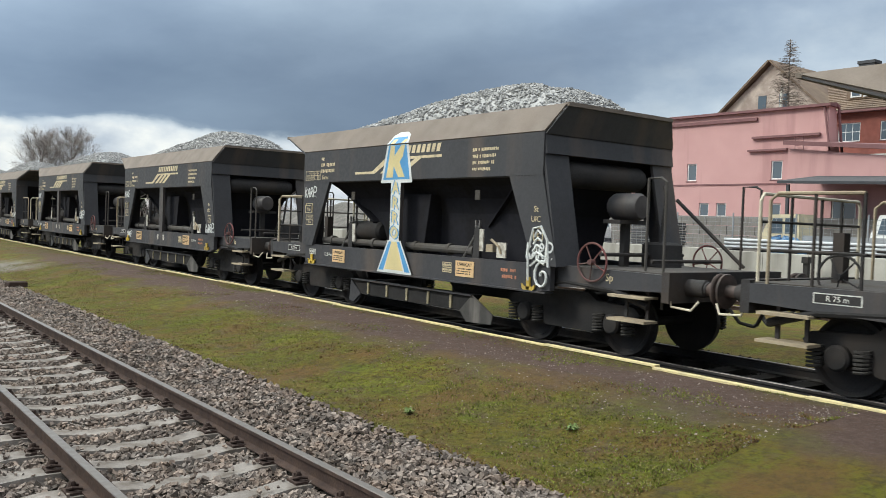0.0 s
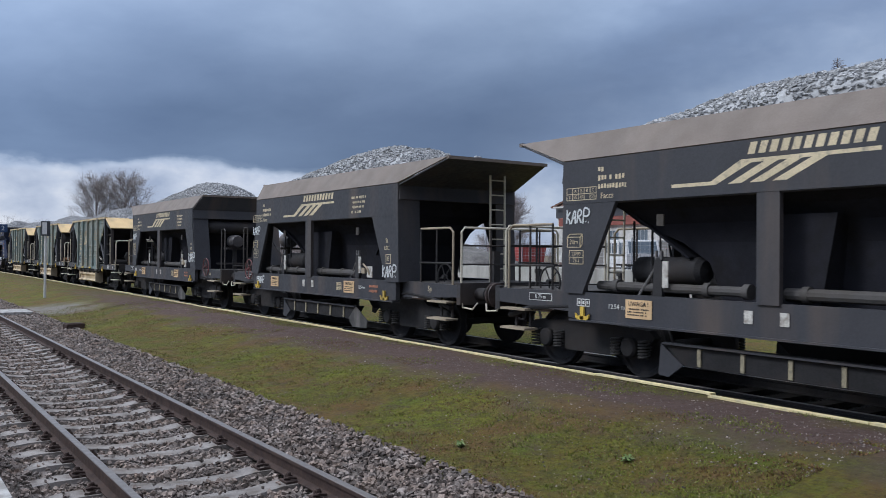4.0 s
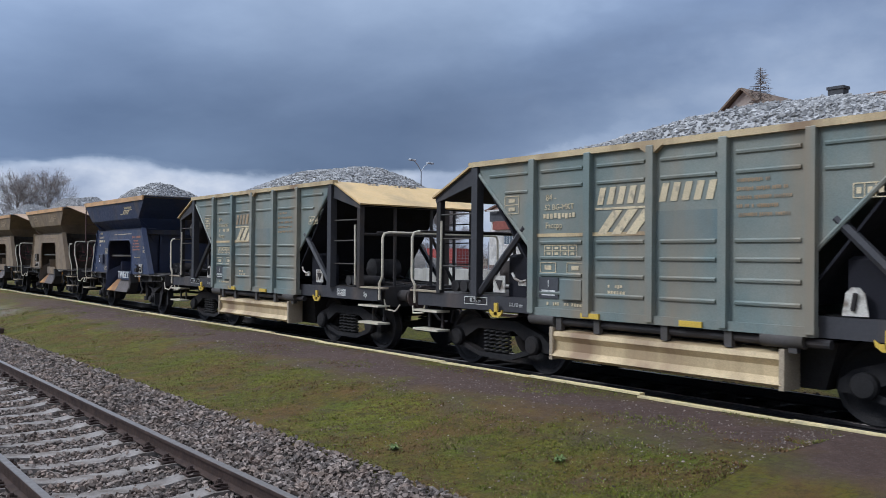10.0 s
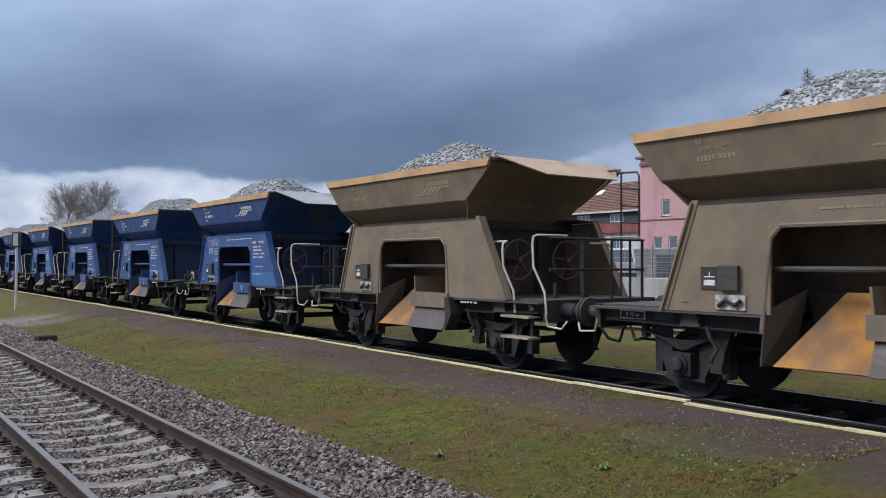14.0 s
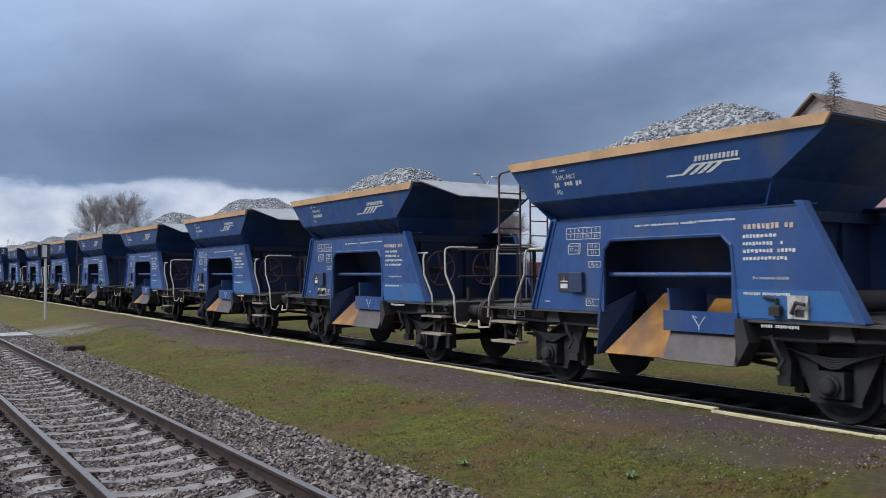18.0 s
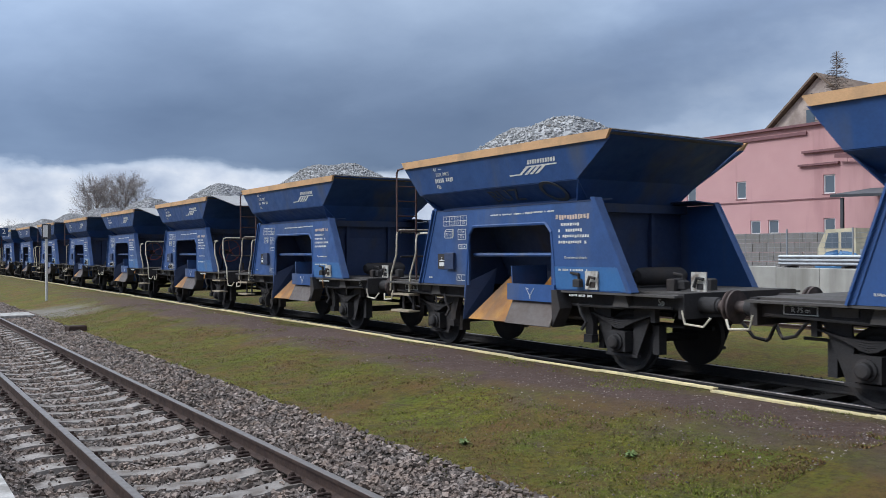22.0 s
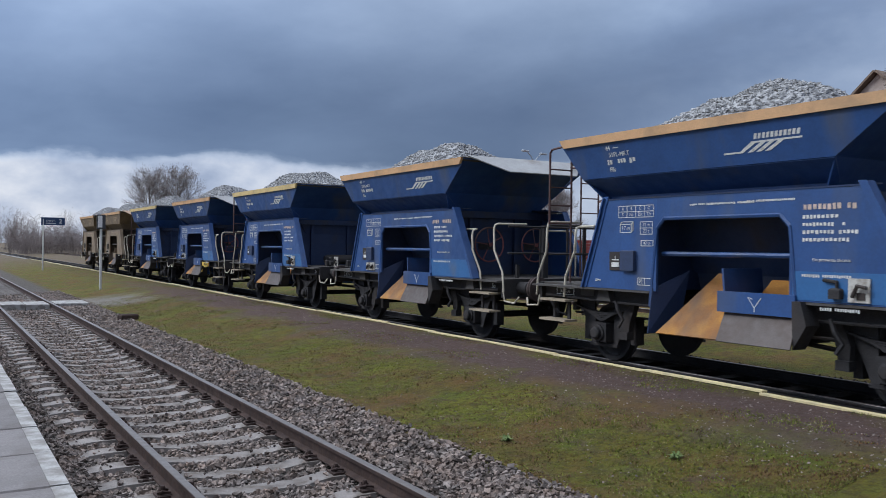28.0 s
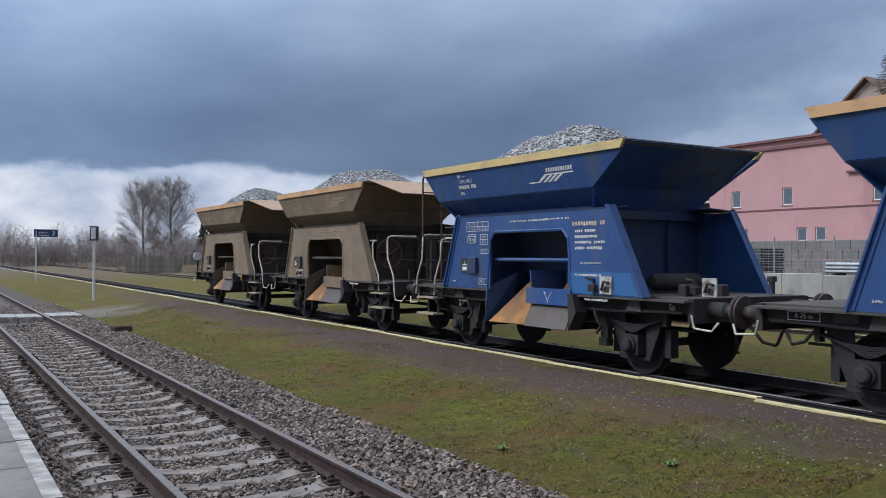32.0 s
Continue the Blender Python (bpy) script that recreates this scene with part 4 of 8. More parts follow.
        rail_bar(root, [(1.28, yy * q, 1.2), (1.28, yy * q, zt - 0.1), (1.2, yy * q, zt), (0.5, yy * q, zt)])
    for z in (2.2, 1.7):
        part("railing", Shape().tube([(-1.1, 3.70 * q, z), (1.1, 3.70 * q, z)], 0.02, 6), M_BLACK, root)
    for xx in (-0.35, 0.3, 0.75, 1.05):
        part("railing_post", Shape().tube([(xx, 3.70 * q, 1.22), (xx, 3.70 * q, 2.2)], 0.024, 6), M_BLACK, root)
    te = t1 if e > 0 else t0
    lad = part("ladder", Shape().tube([(-1.43 * q, 3.30 * q, 2.20), (-1.43 * q, 3.30 * q, 3.38), (-1.43 * q, 3.25 * q, 3.44), (-1.43 * q, te + 0.12 * q, 3.46), (-1.43 * q, te, 3.40)], 0.020, 6)
               .tube([(-0.97 * q, 3.30 * q, 1.22), (-0.97 * q, 3.30 * q, 3.38), (-0.97 * q, 3.25 * q, 3.44), (-0.97 * q, te + 0.12 * q, 3.46), (-0.97 * q, te, 3.40)], 0.020, 6), M_LADDER, root, "narrow rusty steel ladder hooked on the rim")
    for i in range(4):
        part("rung", Shape().tube([(-1.43 * q, 3.30 * q, 2.22 + i * 0.30), (-0.97 * q, 3.30 * q, 2.22 + i * 0.30)], 0.013, 5), M_LADDER, lad)
    for xx in (-0.72, 0.42):
        handwheel(root, (xx, e * 2.52, 1.86), (0, 1, 0), 0.34)
        part("wheel_bracket", Shape().box(xx - 0.05, xx + 0.05, min(e * 2.2, e * 2.55) , max(e * 2.2, e * 2.55), 1.76, 1.90), M_BLACK, root)
    part("brake_column", Shape().box(-0.10, 0.02, 3.42 * q - 0.05, 3.42 * q + 0.05, 1.22, 2.25), M_BLACK, root)
    part("switch_post", Shape().box(-0.62, -0.56, 3.3 * q - 0.03, 3.3 * q + 0.03, 1.22, 1.48), M_BLACK, root)
    for z, w in ((0.93, 0.34), (0.60, 0.34)):
        part("step", Shape().box(-1.42, -1.16, 3.22 * q - w, 3.22 * q + w, z, z + 0.035), M_WOODSTEP, root, "weathered pale foot step")
    for k in (-0.19, 0.19):
        part("step_hanger", Shape().box(-1.22, -1.19, 3.22 * q + k - 0.03, 3.22 * q + k + 0.03, 0.6, 1.0), M_BLACK, root)
    # other end: air tank and change-over plates
    p = -e
    smooth(part("air_tank", Shape().lathe((-0.45, 2.2 * p, 1.40), (1, 0, 0), [(0, 0.0), (0.02, 0.10), (0.1, 0.14), (1.0, 0.14), (1.08, 0.10), (1.1, 0.0)], 16), M_BLACK, root))
    for xx, yy in ((-1.43, -2.24), (-0.7, -3.6)) if e > 0 else ():
        pl = part("changeover_plate", Shape().box(xx, xx + 0.02, yy - 0.13, yy + 0.13, 1.23, 1.50), M_WPLATE, root, "dirty white brake change-over plate")
        part("changeover_lever", Shape().tube([(xx - 0.03, yy + 0.06, 1.29), (xx - 0.05, yy - 0.01, 1.42), (xx - 0.05, yy - 0.12, 1.40)], 0.024, 6), M_BLACK, pl)
        part("indicator", Shape().box(xx - 0.012, xx, yy - 0.08, yy + 0.02, 1.26, 1.34), M_BLACK, pl)
        part("valve_handle", Shape().bevel_box(xx - 0.06, xx + 0.06, yy + 0.20, yy + 0.34, 1.26, 1.38, 0.02).tube([(xx, yy + 0.27, 1.38), (xx, yy + 0.27, 1.45), (xx, yy + 0.44, 1.47)], 0.022, 6), M_BLACK, root)
    for xx, yy in ((-0.75, -3.2), (-0.45, -3.05), (-0.2, -3.4)) if e > 0 else ():
        part("valve", Shape().bevel_box(xx - 0.07, xx + 0.07, yy - 0.07, yy + 0.07, 1.22, 1.40, 0.02), M_BLACK, root)
    # plates and lettering on the platform side
    x = -1.404
    ds = part("data_plate", Shape().box(x - 0.012, x, 1.58, 1.84, 1.48, 1.76), M_BLACK, root, "black load-change plate")
    part("change_sign", Shape().box(x - 0.016, x - 0.012, 1.63, 1.79, 1.53, 1.60).box(x - 0.016, x - 0.012, 1.63, 1.79, 1.63, 1.645).box(x - 0.016, x - 0.012, 1.705, 1.715, 1.645, 1.70), M_WHITE, ds)
    part("document_box", Shape().bevel_box(x - 0.06, x, 1.28, 1.56, 1.48, 1.78, 0.012), shaded, root)
    if e < 0:
        hp = part("hinged_plate", Shape().box(x - 0.02, x, 1.20, 1.62, 1.24, 1.42), M_WPLATE, root, "dirty white brake plate")
        part("lever", Shape().tube([(x - 0.05, 1.56, 1.28), (x - 0.06, 1.45, 1.36), (x - 0.05, 1.32, 1.30), (x - 0.05, 1.24, 1.36)], 0.025, 6), M_BLACK, hp)
    if paint is not M_BROWN:
        if paint is M_NAVY:
            letters("23 RIV", 0.11, mark, root, x - 0.004, 1.62, 2.46)
            letters("51PL-MKT", 0.11, mark, root, x - 0.004, 1.55, 2.33)
            bars(root, mark, x, 1.84, 2.26, [0.56], 0.085, 0.035, 0.065, seed=seed + 3)
            letters("Flls", 0.11, mark, root, x - 0.004, 1.72, 2.08)
        else:
            load_table(root, mark, x, 1.66, 2.44, 0.72, [["A", "B", "C", "C"], ["S", "21t", "25t", "32t"]], 0.085)
        volume_box(root, mark, x, 1.62, 2.17 if paint is not M_NAVY else 1.72, 0.27, 0.12, "17 m")
        load_table(root, mark, x, 1.20, 2.20 if paint is not M_NAVY else 1.98, 0.24, [["17 m"], ["23 t"]], 0.09)
        load_table(root, mark, x, 1.24, 1.38, 0.28, [["PL", ""]], 0.10)
        load_table(root, mark, x, 1.18, 1.93, 0.24, [["42 m"]], 0.08)
    letters("8.64m", 0.05, mark, root, x - 0.004, 2.10, 1.32)
    bars(root, mark, x, 0.6 + yo, 2.43, [1.1], 0.03, 0.03, 0.03, seed=seed)
    bars(root, mark, x, -0.35 + yo, 2.44, [0.7], 0.03, 0.03, 0.03, seed=seed + 1)
    xt = -1.482
    lean = Matrix.Translation((-1.37, 0, low)) @ Matrix.Rotation(-math.atan2(0.13, top - 0.12 - low), 4, "Y")
    on_side = [logo(root, mark, -0.022, -1.02, 0.17, 0.31)] if paint is M_NAVY else [letters("44", 0.105, mark, root, -0.024, 1.82, 0.44), bars(root, mark, -0.024, 1.70, 0.446, [0.15], 0.016, 0.04, 0.15, seed=2),
               letters("51PL-MKT", 0.10, mark, root, -0.024, 1.60, 0.335), bars(root, mark, -0.022, 1.87, 0.27, [0.56], 0.085, 0.035, 0.065, seed=seed + 3),
               letters("Flls", 0.10, mark, root, -0.024, 1.78, 0.11), logo(root, mark, -0.022, -1.02, 0.17, 0.31)]
    for mk in on_side:
        mk.matrix_basis = lean @ mk.matrix_basis
    if paint is not M_BROWN:
        bars(root, M_PEACHTXT if paint is not M_NAVY else M_ORANGETXT, x, -1.44, 2.36, [0.72], 0.080, 0.05, 0.070, seed=seed + 5)
        bars(root, mark if paint is not M_NAVY else M_ORANGETXT, x, -1.50, 2.23, [0.46, 0.52, 0.68, 0.60], 0.050, 0.04, 0.055, seed=seed + 9)
        letters("Do przewozu tlucznia", 0.055, mark, root, x - 0.004, -1.88, 1.70)
    if paint is M_BLUE:
        part("fresh_paint_patch", Shape().prism_x([(o0 - 0.03, 1.56), (f0 + 0.26, 1.56), (f0 + 0.03, 1.22), (o0 - 0.03, 1.22)], x - 0.002, x + 0.002), M_BLUE_FRESH, root, "fresher lighter blue paint")
        bars(root, mark, x - 0.003, -1.50, 1.53, [0.62], 0.04, 0.04, 0.034, seed=seed + 7)
    bars(root, M_WHITE, -1.415, -1.75, 1.15, [0.5], 0.04, 0.03, 0.035, seed=seed + 8)
    fr = part("speed_plate", Shape().box(-1.174, -1.17, 2.95, 3.40, 1.03, 1.145), M_WHITE, root)
    part("plate_field", Shape().box(-1.177, -1.173, 2.965, 3.385, 1.042, 1.133), M_BLACK, fr)
    letters("R 75 m", 0.085, M_WHITE, root, -1.179, 3.17, 1.088)
    letters("Sp", 0.13, M_WHITE, root, -1.175, -3.35, 1.08)
    if spray == 1:
        s = Shape()
        for k in range(24):
            a, b = k * math.pi / 12, (k + 1) * math.pi / 12
            s.prism_x([(0.27 * math.cos(a), 0.27 * math.sin(a)), (0.27 * math.cos(b), 0.27 * math.sin(b)), (0.20 * math.cos(b), 0.20 * math.sin(b)), (0.20 * math.cos(a), 0.20 * math.sin(a))], -0.003, 0.003)
        ring = part("sprayed_scrawl", s, M_SCRAWL, root, "faint grey sprayed ring")
        t = letters("BUZ", 0.44, M_SCRAWL, root, 0, 0, 0, "sprayed_letters")
        under = Matrix.Translation((-1.175 - 0.018, 0.0, 2.77 - 0.028)) @ Matrix.Rotation(radians(-56.3), 4, "Y")
        t.matrix_basis = under @ Matrix.Translation((0, 0.05, 0)) @ FACE
        ring.matrix_basis = under @ Matrix.Translation((0, -1.18, 0.02))
    if spray == 2:
        for dy in (-0.012, 0.012):
            letters("TWEZT.", 0.29, M_SPRAYWHITE, root, -1.450 - dy * 0.05, c - 0.72 + dy, 1.14, "sprayed_letters")
        letters("St", 0.11, mark, root, x - 0.004, -2.42, 2.0)
        letters("UIC", 0.11, mark, root, x - 0.004, -2.46, 1.87)
    if spray == 3:
        hz = part("hazard_bracket", Shape().prism_x([(-1.55, 1.02), (-1.55, 1.14), (-2.30, 1.10), (-2.30, 0.98), (-2.0, 0.94)], -1.47, -1.44), M_YELLOW, root, "yellow and black striped bracket")
        for k in range(3):
            a = -1.85 - k * 0.15
            part("stripe", Shape().prism_x([(a, 1.02), (a - 0.07, 1.02), (a - 0.12, 1.09), (a - 0.05, 1.09)], -1.474, -1.471), M_BLACK, hz)
        hook_mark(root, -1.45, -1.50, 0.80)
    return root


M_RIBPAINT = material("worn_cream_rib_paint", (0.30, 0.26, 0.17), 0.7, dirt=(0.08, 0.07, 0.06), dirt_amount=0.4, dirt_scale=8)
M_CHEEK = material("scraped_dark_plate", (0.05, 0.047, 0.045), 0.7, dirt=(0.17, 0.155, 0.145), dirt_amount=0.3, dirt_scale=3.5, streaks=True)
M_FADED = material("dust_faded_lettering", (0.37, 0.285, 0.20), 0.7, bump=0)
M_ORANGETXT = material("faded_orange_red_lettering", (0.46, 0.20, 0.12), 0.7, dirt=(0.2, 0.12, 0.1), dirt_amount=0.3, dirt_scale=9, bump=0)
M_LADDER = material("rust_brown_ladder", (0.095, 0.050, 0.047), 0.7)
M_FADEDTXT = material("faded_orange_lettering", (0.38, 0.27, 0.16), 0.7, dirt=(0.24, 0.20, 0.15), dirt_amount=0.45, dirt_scale=9, bump=0)
M_RUSTTANK = material("rusty_orange_tank", (0.26, 0.12, 0.055), 0.8, second=(0.17, 0.09, 0.05), scale=8)
M_SCRAWL = material("faint_grey_spray", (0.09, 0.10, 0.115), 0.7, bump=0)
M_TANSHIELD = material("dusty_tan_plate", (0.42, 0.29, 0.19), 0.7, dirt=(0.25, 0.19, 0.14), dirt_amount=0.3)
M_SHIELD = material("light_grey_dust_plate", (0.30, 0.30, 0.30), 0.6, dirt=(0.19, 0.17, 0.15), dirt_amount=0.3)
M_TRAY = material("gravel_polished_tray", (0.088, 0.070, 0.062), 0.6, 0.1, dirt=(0.07, 0.046, 0.036), dirt_amount=0.35)
M_BLUE_FRESH = material("fresh_lighter_blue_paint", (0.038, 0.128, 0.315), 0.45, grain=0.06, fine=25, dirt=(0.12, 0.14, 0.18), dirt_amount=0.2)


# ---------------- dark four-axle hopper ----------------
def bogie_hopper(e, label, seed, spray=0):
    """e = 1: railed platform at the rear (+y)."""
    root = thing("hopper_wagon", label, "wagon", group="ballast train")
    r0, r1 = (-3.55, 3.85) if e > 0 else (-3.85, 3.55)
    c0, c1 = (-3.72, 5.20) if e > 0 else (-5.20, 3.72)
    zt, zb = 3.62, 3.20
    for sx in (-1, 1):
        part("side_lip", Shape().plate([(sx * 1.48, r1, zb), (sx * 1.48, r0, zb), (sx * 1.20, c0, zt), (sx * 1.20, c1, zt)], 0.025 * sx), M_DUST, root, "dust-covered sloping upper side")
        part("upper_side", Shape().box(sx * 1.48 - 0.015, sx * 1.48 + 0.015, r0, r1, 2.56, zb), M_DARK, root)
    for yb, yc, d in ((r0, c0, -1), (r1, c1, 1)):
        part("end_lip", Shape().plate([(-1.48, yb, zb - 0.02), (1.48, yb, zb - 0.02), (1.20, yc, zt), (-1.20, yc, zt)], 0.025 * d), M_DARK, root)
        part("end_rim", Shape().box(-1.22, 1.22, yc - 0.04, yc + 0.04, zt - 0.03, zt + 0.03), M_DUST, root)
    # side frames with a wide opening and one post
    fb0, fb1 = -3.90, 3.88
    ot0, ot1, ob0, ob1 = -2.80, 2.76, -3.40, 3.42
    for sx in (-1, 1):
        xa, xb = sx * 1.49, sx * 1.42
        part("side_panel", Shape().prism_x([(r1, 2.56), (ot1, 2.56), (ob1, 1.22), (fb1, 1.22)], xa, xb), M_DARK, root)
        part("side_panel", Shape().prism_x([(ot0, 2.56), (r0, 2.56), (fb0, 1.22), (ob0, 1.22)], xa, xb), M_DARK, root)
        part("centre_post", Shape().box(min(xa, xb), max(xa, xb), 0.14, 0.45, 1.22, 2.56), M_DARK, root)
        part("opening_edge", Shape().tube([(sx * 1.45, ob1, 1.23), (sx * 1.45, ot1, 2.56), (sx * 1.45, ot0, 2.56), (sx * 1.45, ob0, 1.23)], 0.022, 6), M_DARK, root)
        part("sole_bar", Shape().prism_x([(3.75, 0.86), (3.75, 1.24), (-3.75, 1.24), (-3.75, 0.86), (-3.4, 0.82), (3.4, 0.82)], sx * 1.46, sx * 1.36), M_DARK, root)
        for k in (-1, 1):
            part("end_sole_bar", Shape().prism_x([(k * 3.75, 0.92), (k * 5.75, 1.00), (k * 5.75, 1.22), (k * 3.75, 1.24)], sx * 1.30, sx * 1.22), M_DARK, root)
        part("bottom_flange", Shape().box(sx * 1.42 - 0.09, sx * 1.42 + 0.09, -3.7, 3.7, 0.81, 0.835), M_DARK, root)
        for ya, yb, rr in ((3.3, 0.8, 0.065), (0.2, -1.75, 0.075)):
            smooth(part("operating_shaft", Shape().tube([(sx * 1.25, ya, 1.35), (sx * 1.25, yb, 1.35)], rr, 10), M_GREY, root))
        for yy in (2.9, 1.3, 0.7, -0.1, -1.1, -1.75):
            smooth(part("shaft_bearing", Shape().lathe((sx * 1.23, yy, 1.35), (0, 1, 0), [(0, 0.10), (0.09, 0.10)], 12), M_GREY, root))
        for yy in (-1.87, 2.12):
            part("lever_stand", Shape().prism_x([(yy + 0.09, 1.22), (yy + 0.06, 1.70), (yy + 0.03, 1.76), (yy - 0.03, 1.76), (yy - 0.07, 1.70), (yy - 0.08, 1.22)], sx * 1.33, sx * 1.27), M_BLACK, root)
            part("lever_fork", Shape().box(sx * 1.30 - 0.02, sx * 1.30 + 0.02, yy - 0.06, yy - 0.035, 1.77, 1.86).box(sx * 1.30 - 0.02, sx * 1.30 + 0.02, yy + 0.035, yy + 0.06, 1.77, 1.86).box(sx * 1.30 - 0.02, sx * 1.30 + 0.02, yy - 0.06, yy + 0.06, 1.74, 1.77), M_STEEL, root)
            part("lever_plate", Shape().box(sx * 1.34 - 0.01, sx * 1.34 + 0.01, yy - 0.20, yy - 0.10, 1.36, 1.72), M_WPLATE, root)
            part("lever_brace", Shape().tube([(sx * 1.3, yy + 0.36, 1.23), (sx * 1.3, yy + 0.08, 1.60)], 0.022, 6), M_STEEL, root)
        for yy in (2.10, -1.83):
            part("inner_plate", Shape().box(sx * 1.30 - 0.01, sx * 1.30 + 0.01, yy - 0.06, yy + 0.06, 2.20, 2.36), M_GREY, root)
        # lower discharge trough with yellow ribs
        part("discharge_trough", Shape().prism_x([(2.04, 0.61), (1.70, 0.33), (-1.50, 0.33), (-1.82, 0.62)], sx * 1.29, sx * 1.10), M_UNDER, root)
        part("trough_cheek", Shape().prism_x([(-1.48, 0.34), (-1.66, 0.16), (-2.30, 0.18), (-2.34, 0.34), (-1.80, 0.62)], sx * 1.32, sx * 1.30), M_CHEEK, root)
        part("trough_cheek", Shape().prism_x([(1.68, 0.34), (1.93, 0.16), (2.10, 0.18), (2.06, 0.60)], sx * 1.32, sx * 1.30), M_DARK, root)
        part("trough_shelf", Shape().box(sx * 1.30 - 0.05, sx * 1.30 + 0.05, -1.80, 2.02, 0.60, 0.625), M_DARK, root)
        for i in range(5):
            part("trough_rib", Shape().box(sx * 1.302 - 0.012, sx * 1.302 + 0.012, 1.40 - i * 0.66, 1.455 - i * 0.66, 0.35, 0.58), M_RIBPAINT, root)
    # ends: frame with a broad opening
    for d, yt, yb in ((-1, r0, fb0), (1, r1, fb1)):
        for x0, x1 in ((-1.47, -0.98), (0.98, 1.47)):
            part("end_post", Shape().plate([(x0, yt, 2.90), (x1, yt, 2.90), (x1 * 1.0, yb, 1.22), (x0, yb, 1.22)], 0.05 * d), M_DARK, root)
        part("end_header", Shape().plate([(-1.47, yt, 3.19), (1.47, yt, 3.19), (1.47, yt + d * 0.05, 2.88), (-1.47, yt + d * 0.05, 2.88)], 0.05 * d), M_DARK, root)
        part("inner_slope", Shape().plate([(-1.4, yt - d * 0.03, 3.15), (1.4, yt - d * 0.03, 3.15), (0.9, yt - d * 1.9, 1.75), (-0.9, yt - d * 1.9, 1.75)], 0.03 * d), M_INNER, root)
        part("buffer_beam", Shape().box(-1.30, 1.30, d * 5.70 - 0.06, d * 5.70 + 0.06, 0.86, 1.26), M_BLACK, root)
        part("end_deck", Shape().box(-1.22, 1.22, min(d * 3.8, d * 5.64), max(d * 3.8, d * 5.64), 1.205, 1.24), M_GREY, root)
        buffer_pair(root, d * 6.27, d)
        bogie(root, d * 3.75)
        part("bogie_arch", Shape().tube([(-1.26, d * 3.0, 0.86), (-1.26, d * 3.9, 1.0), (-1.26, d * 4.8, 0.95), (-1.26, d * 5.4, 0.78)], 0.05, 8), M_UNDER, root)
        for z in (0.88, 0.56):
            part("step", Shape().box(-1.42, -1.14, d * 5.15 - 0.32, d * 5.15 + 0.32, z, z + 0.035), M_WOODSTEP, root, "weathered foot step")
        for k in (-0.18, 0.18):
            part("step_hanger", Shape().box(-1.19, -1.16, d * 5.15 + k - 0.025, d * 5.15 + k + 0.025, 0.56, 1.0), M_BLACK, root)
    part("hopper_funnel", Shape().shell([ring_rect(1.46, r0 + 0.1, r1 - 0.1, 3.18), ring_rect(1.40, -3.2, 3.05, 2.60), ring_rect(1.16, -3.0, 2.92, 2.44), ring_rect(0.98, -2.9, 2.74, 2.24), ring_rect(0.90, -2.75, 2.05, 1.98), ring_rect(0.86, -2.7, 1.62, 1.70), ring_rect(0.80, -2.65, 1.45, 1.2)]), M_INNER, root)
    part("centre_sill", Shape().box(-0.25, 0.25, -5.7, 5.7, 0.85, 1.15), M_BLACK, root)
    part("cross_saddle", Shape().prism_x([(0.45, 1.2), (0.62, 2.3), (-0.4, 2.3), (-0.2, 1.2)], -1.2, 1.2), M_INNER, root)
    # gear behind the rear of the side opening: brake cylinder, bent hoses and upright rods
    smooth(part("brake_cylinder", Shape().lathe((-0.72, 1.75, 1.58), (0, 1, 0), [(0, 0.0), (0.03, 0.15), (0.1, 0.2), (1.2, 0.2), (1.27, 0.15), (1.3, 0.0)], 18), M_BLACK, root, "black brake cylinder inside the frame"))
    for k, (ya, yb, zt_) in enumerate(((2.2, 2.75, 2.05), (2.5, 1.9, 2.1), (2.0, 2.5, 1.95))):
        smooth(part("hose", Shape().tube([(-0.70 + 0.1 * k, ya, 1.74), (-0.70 + 0.1 * k, ya + 0.05, 1.95), (-0.68 + 0.1 * k, (ya + yb) / 2, zt_), (-0.66 + 0.1 * k, yb, zt_ + 0.12)], 0.022, 6), M_BLACK, root))
    for yy in (2.95, 2.6):
        part("upright_rod", Shape().tube([(-0.9, yy, 1.24), (-0.9, yy, 2.3)], 0.02, 6), M_BLACK, root)
    # tank end
    p = -e
    smooth(part("air_tank", Shape().lathe((-0.95, p * 3.35, 2.62), (1, 0, 0), [(0, 0.0), (0.03, 0.16), (0.14, 0.21), (1.75, 0.21), (1.86, 0.16), (1.9, 0.0)], 20), M_BLACK, root, "black cylindrical air tank"))
    smooth(part("air_tank", Shape().lathe((-0.28, p * 4.26, 2.14), (0, p, 0), [(-0.40, 0.0), (-0.38, 0.17), (-0.32, 0.205), (0.1, 0.205), (0.17, 0.17), (0.19, 0.0)], 20), M_DARK, root, "dark grey air tank on a stand"))
    part("tank_stand", Shape().box(-0.34, -0.22, p * 4.12 - 0.05, p * 4.12 + 0.05, 1.24, 1.95).box(-0.6, 0.05, p * 4.12 - 0.16, p * 4.12 + 0.16, 1.88, 1.94), M_BLACK, root)
    part("valve_block", Shape().bevel_box(0.15, 0.62, p * 4.3 - 0.2, p * 4.3 + 0.2, 1.24, 1.62, 0.04), M_BLACK, root)
    part("pipework", Shape().tube([(0.2, p * 4.4, 1.6), (0.3, p * 4.4, 2.3), (0.75, p * 4.0, 2.5)], 0.025, 6).tube([(-0.9, p * 4.2, 1.42), (0.9, p * 4.3, 1.42)], 0.03, 6).tube([(-0.6, p * 4.9, 1.36), (0.9, p * 5.0, 1.36)], 0.028, 6), M_BLACK, root)
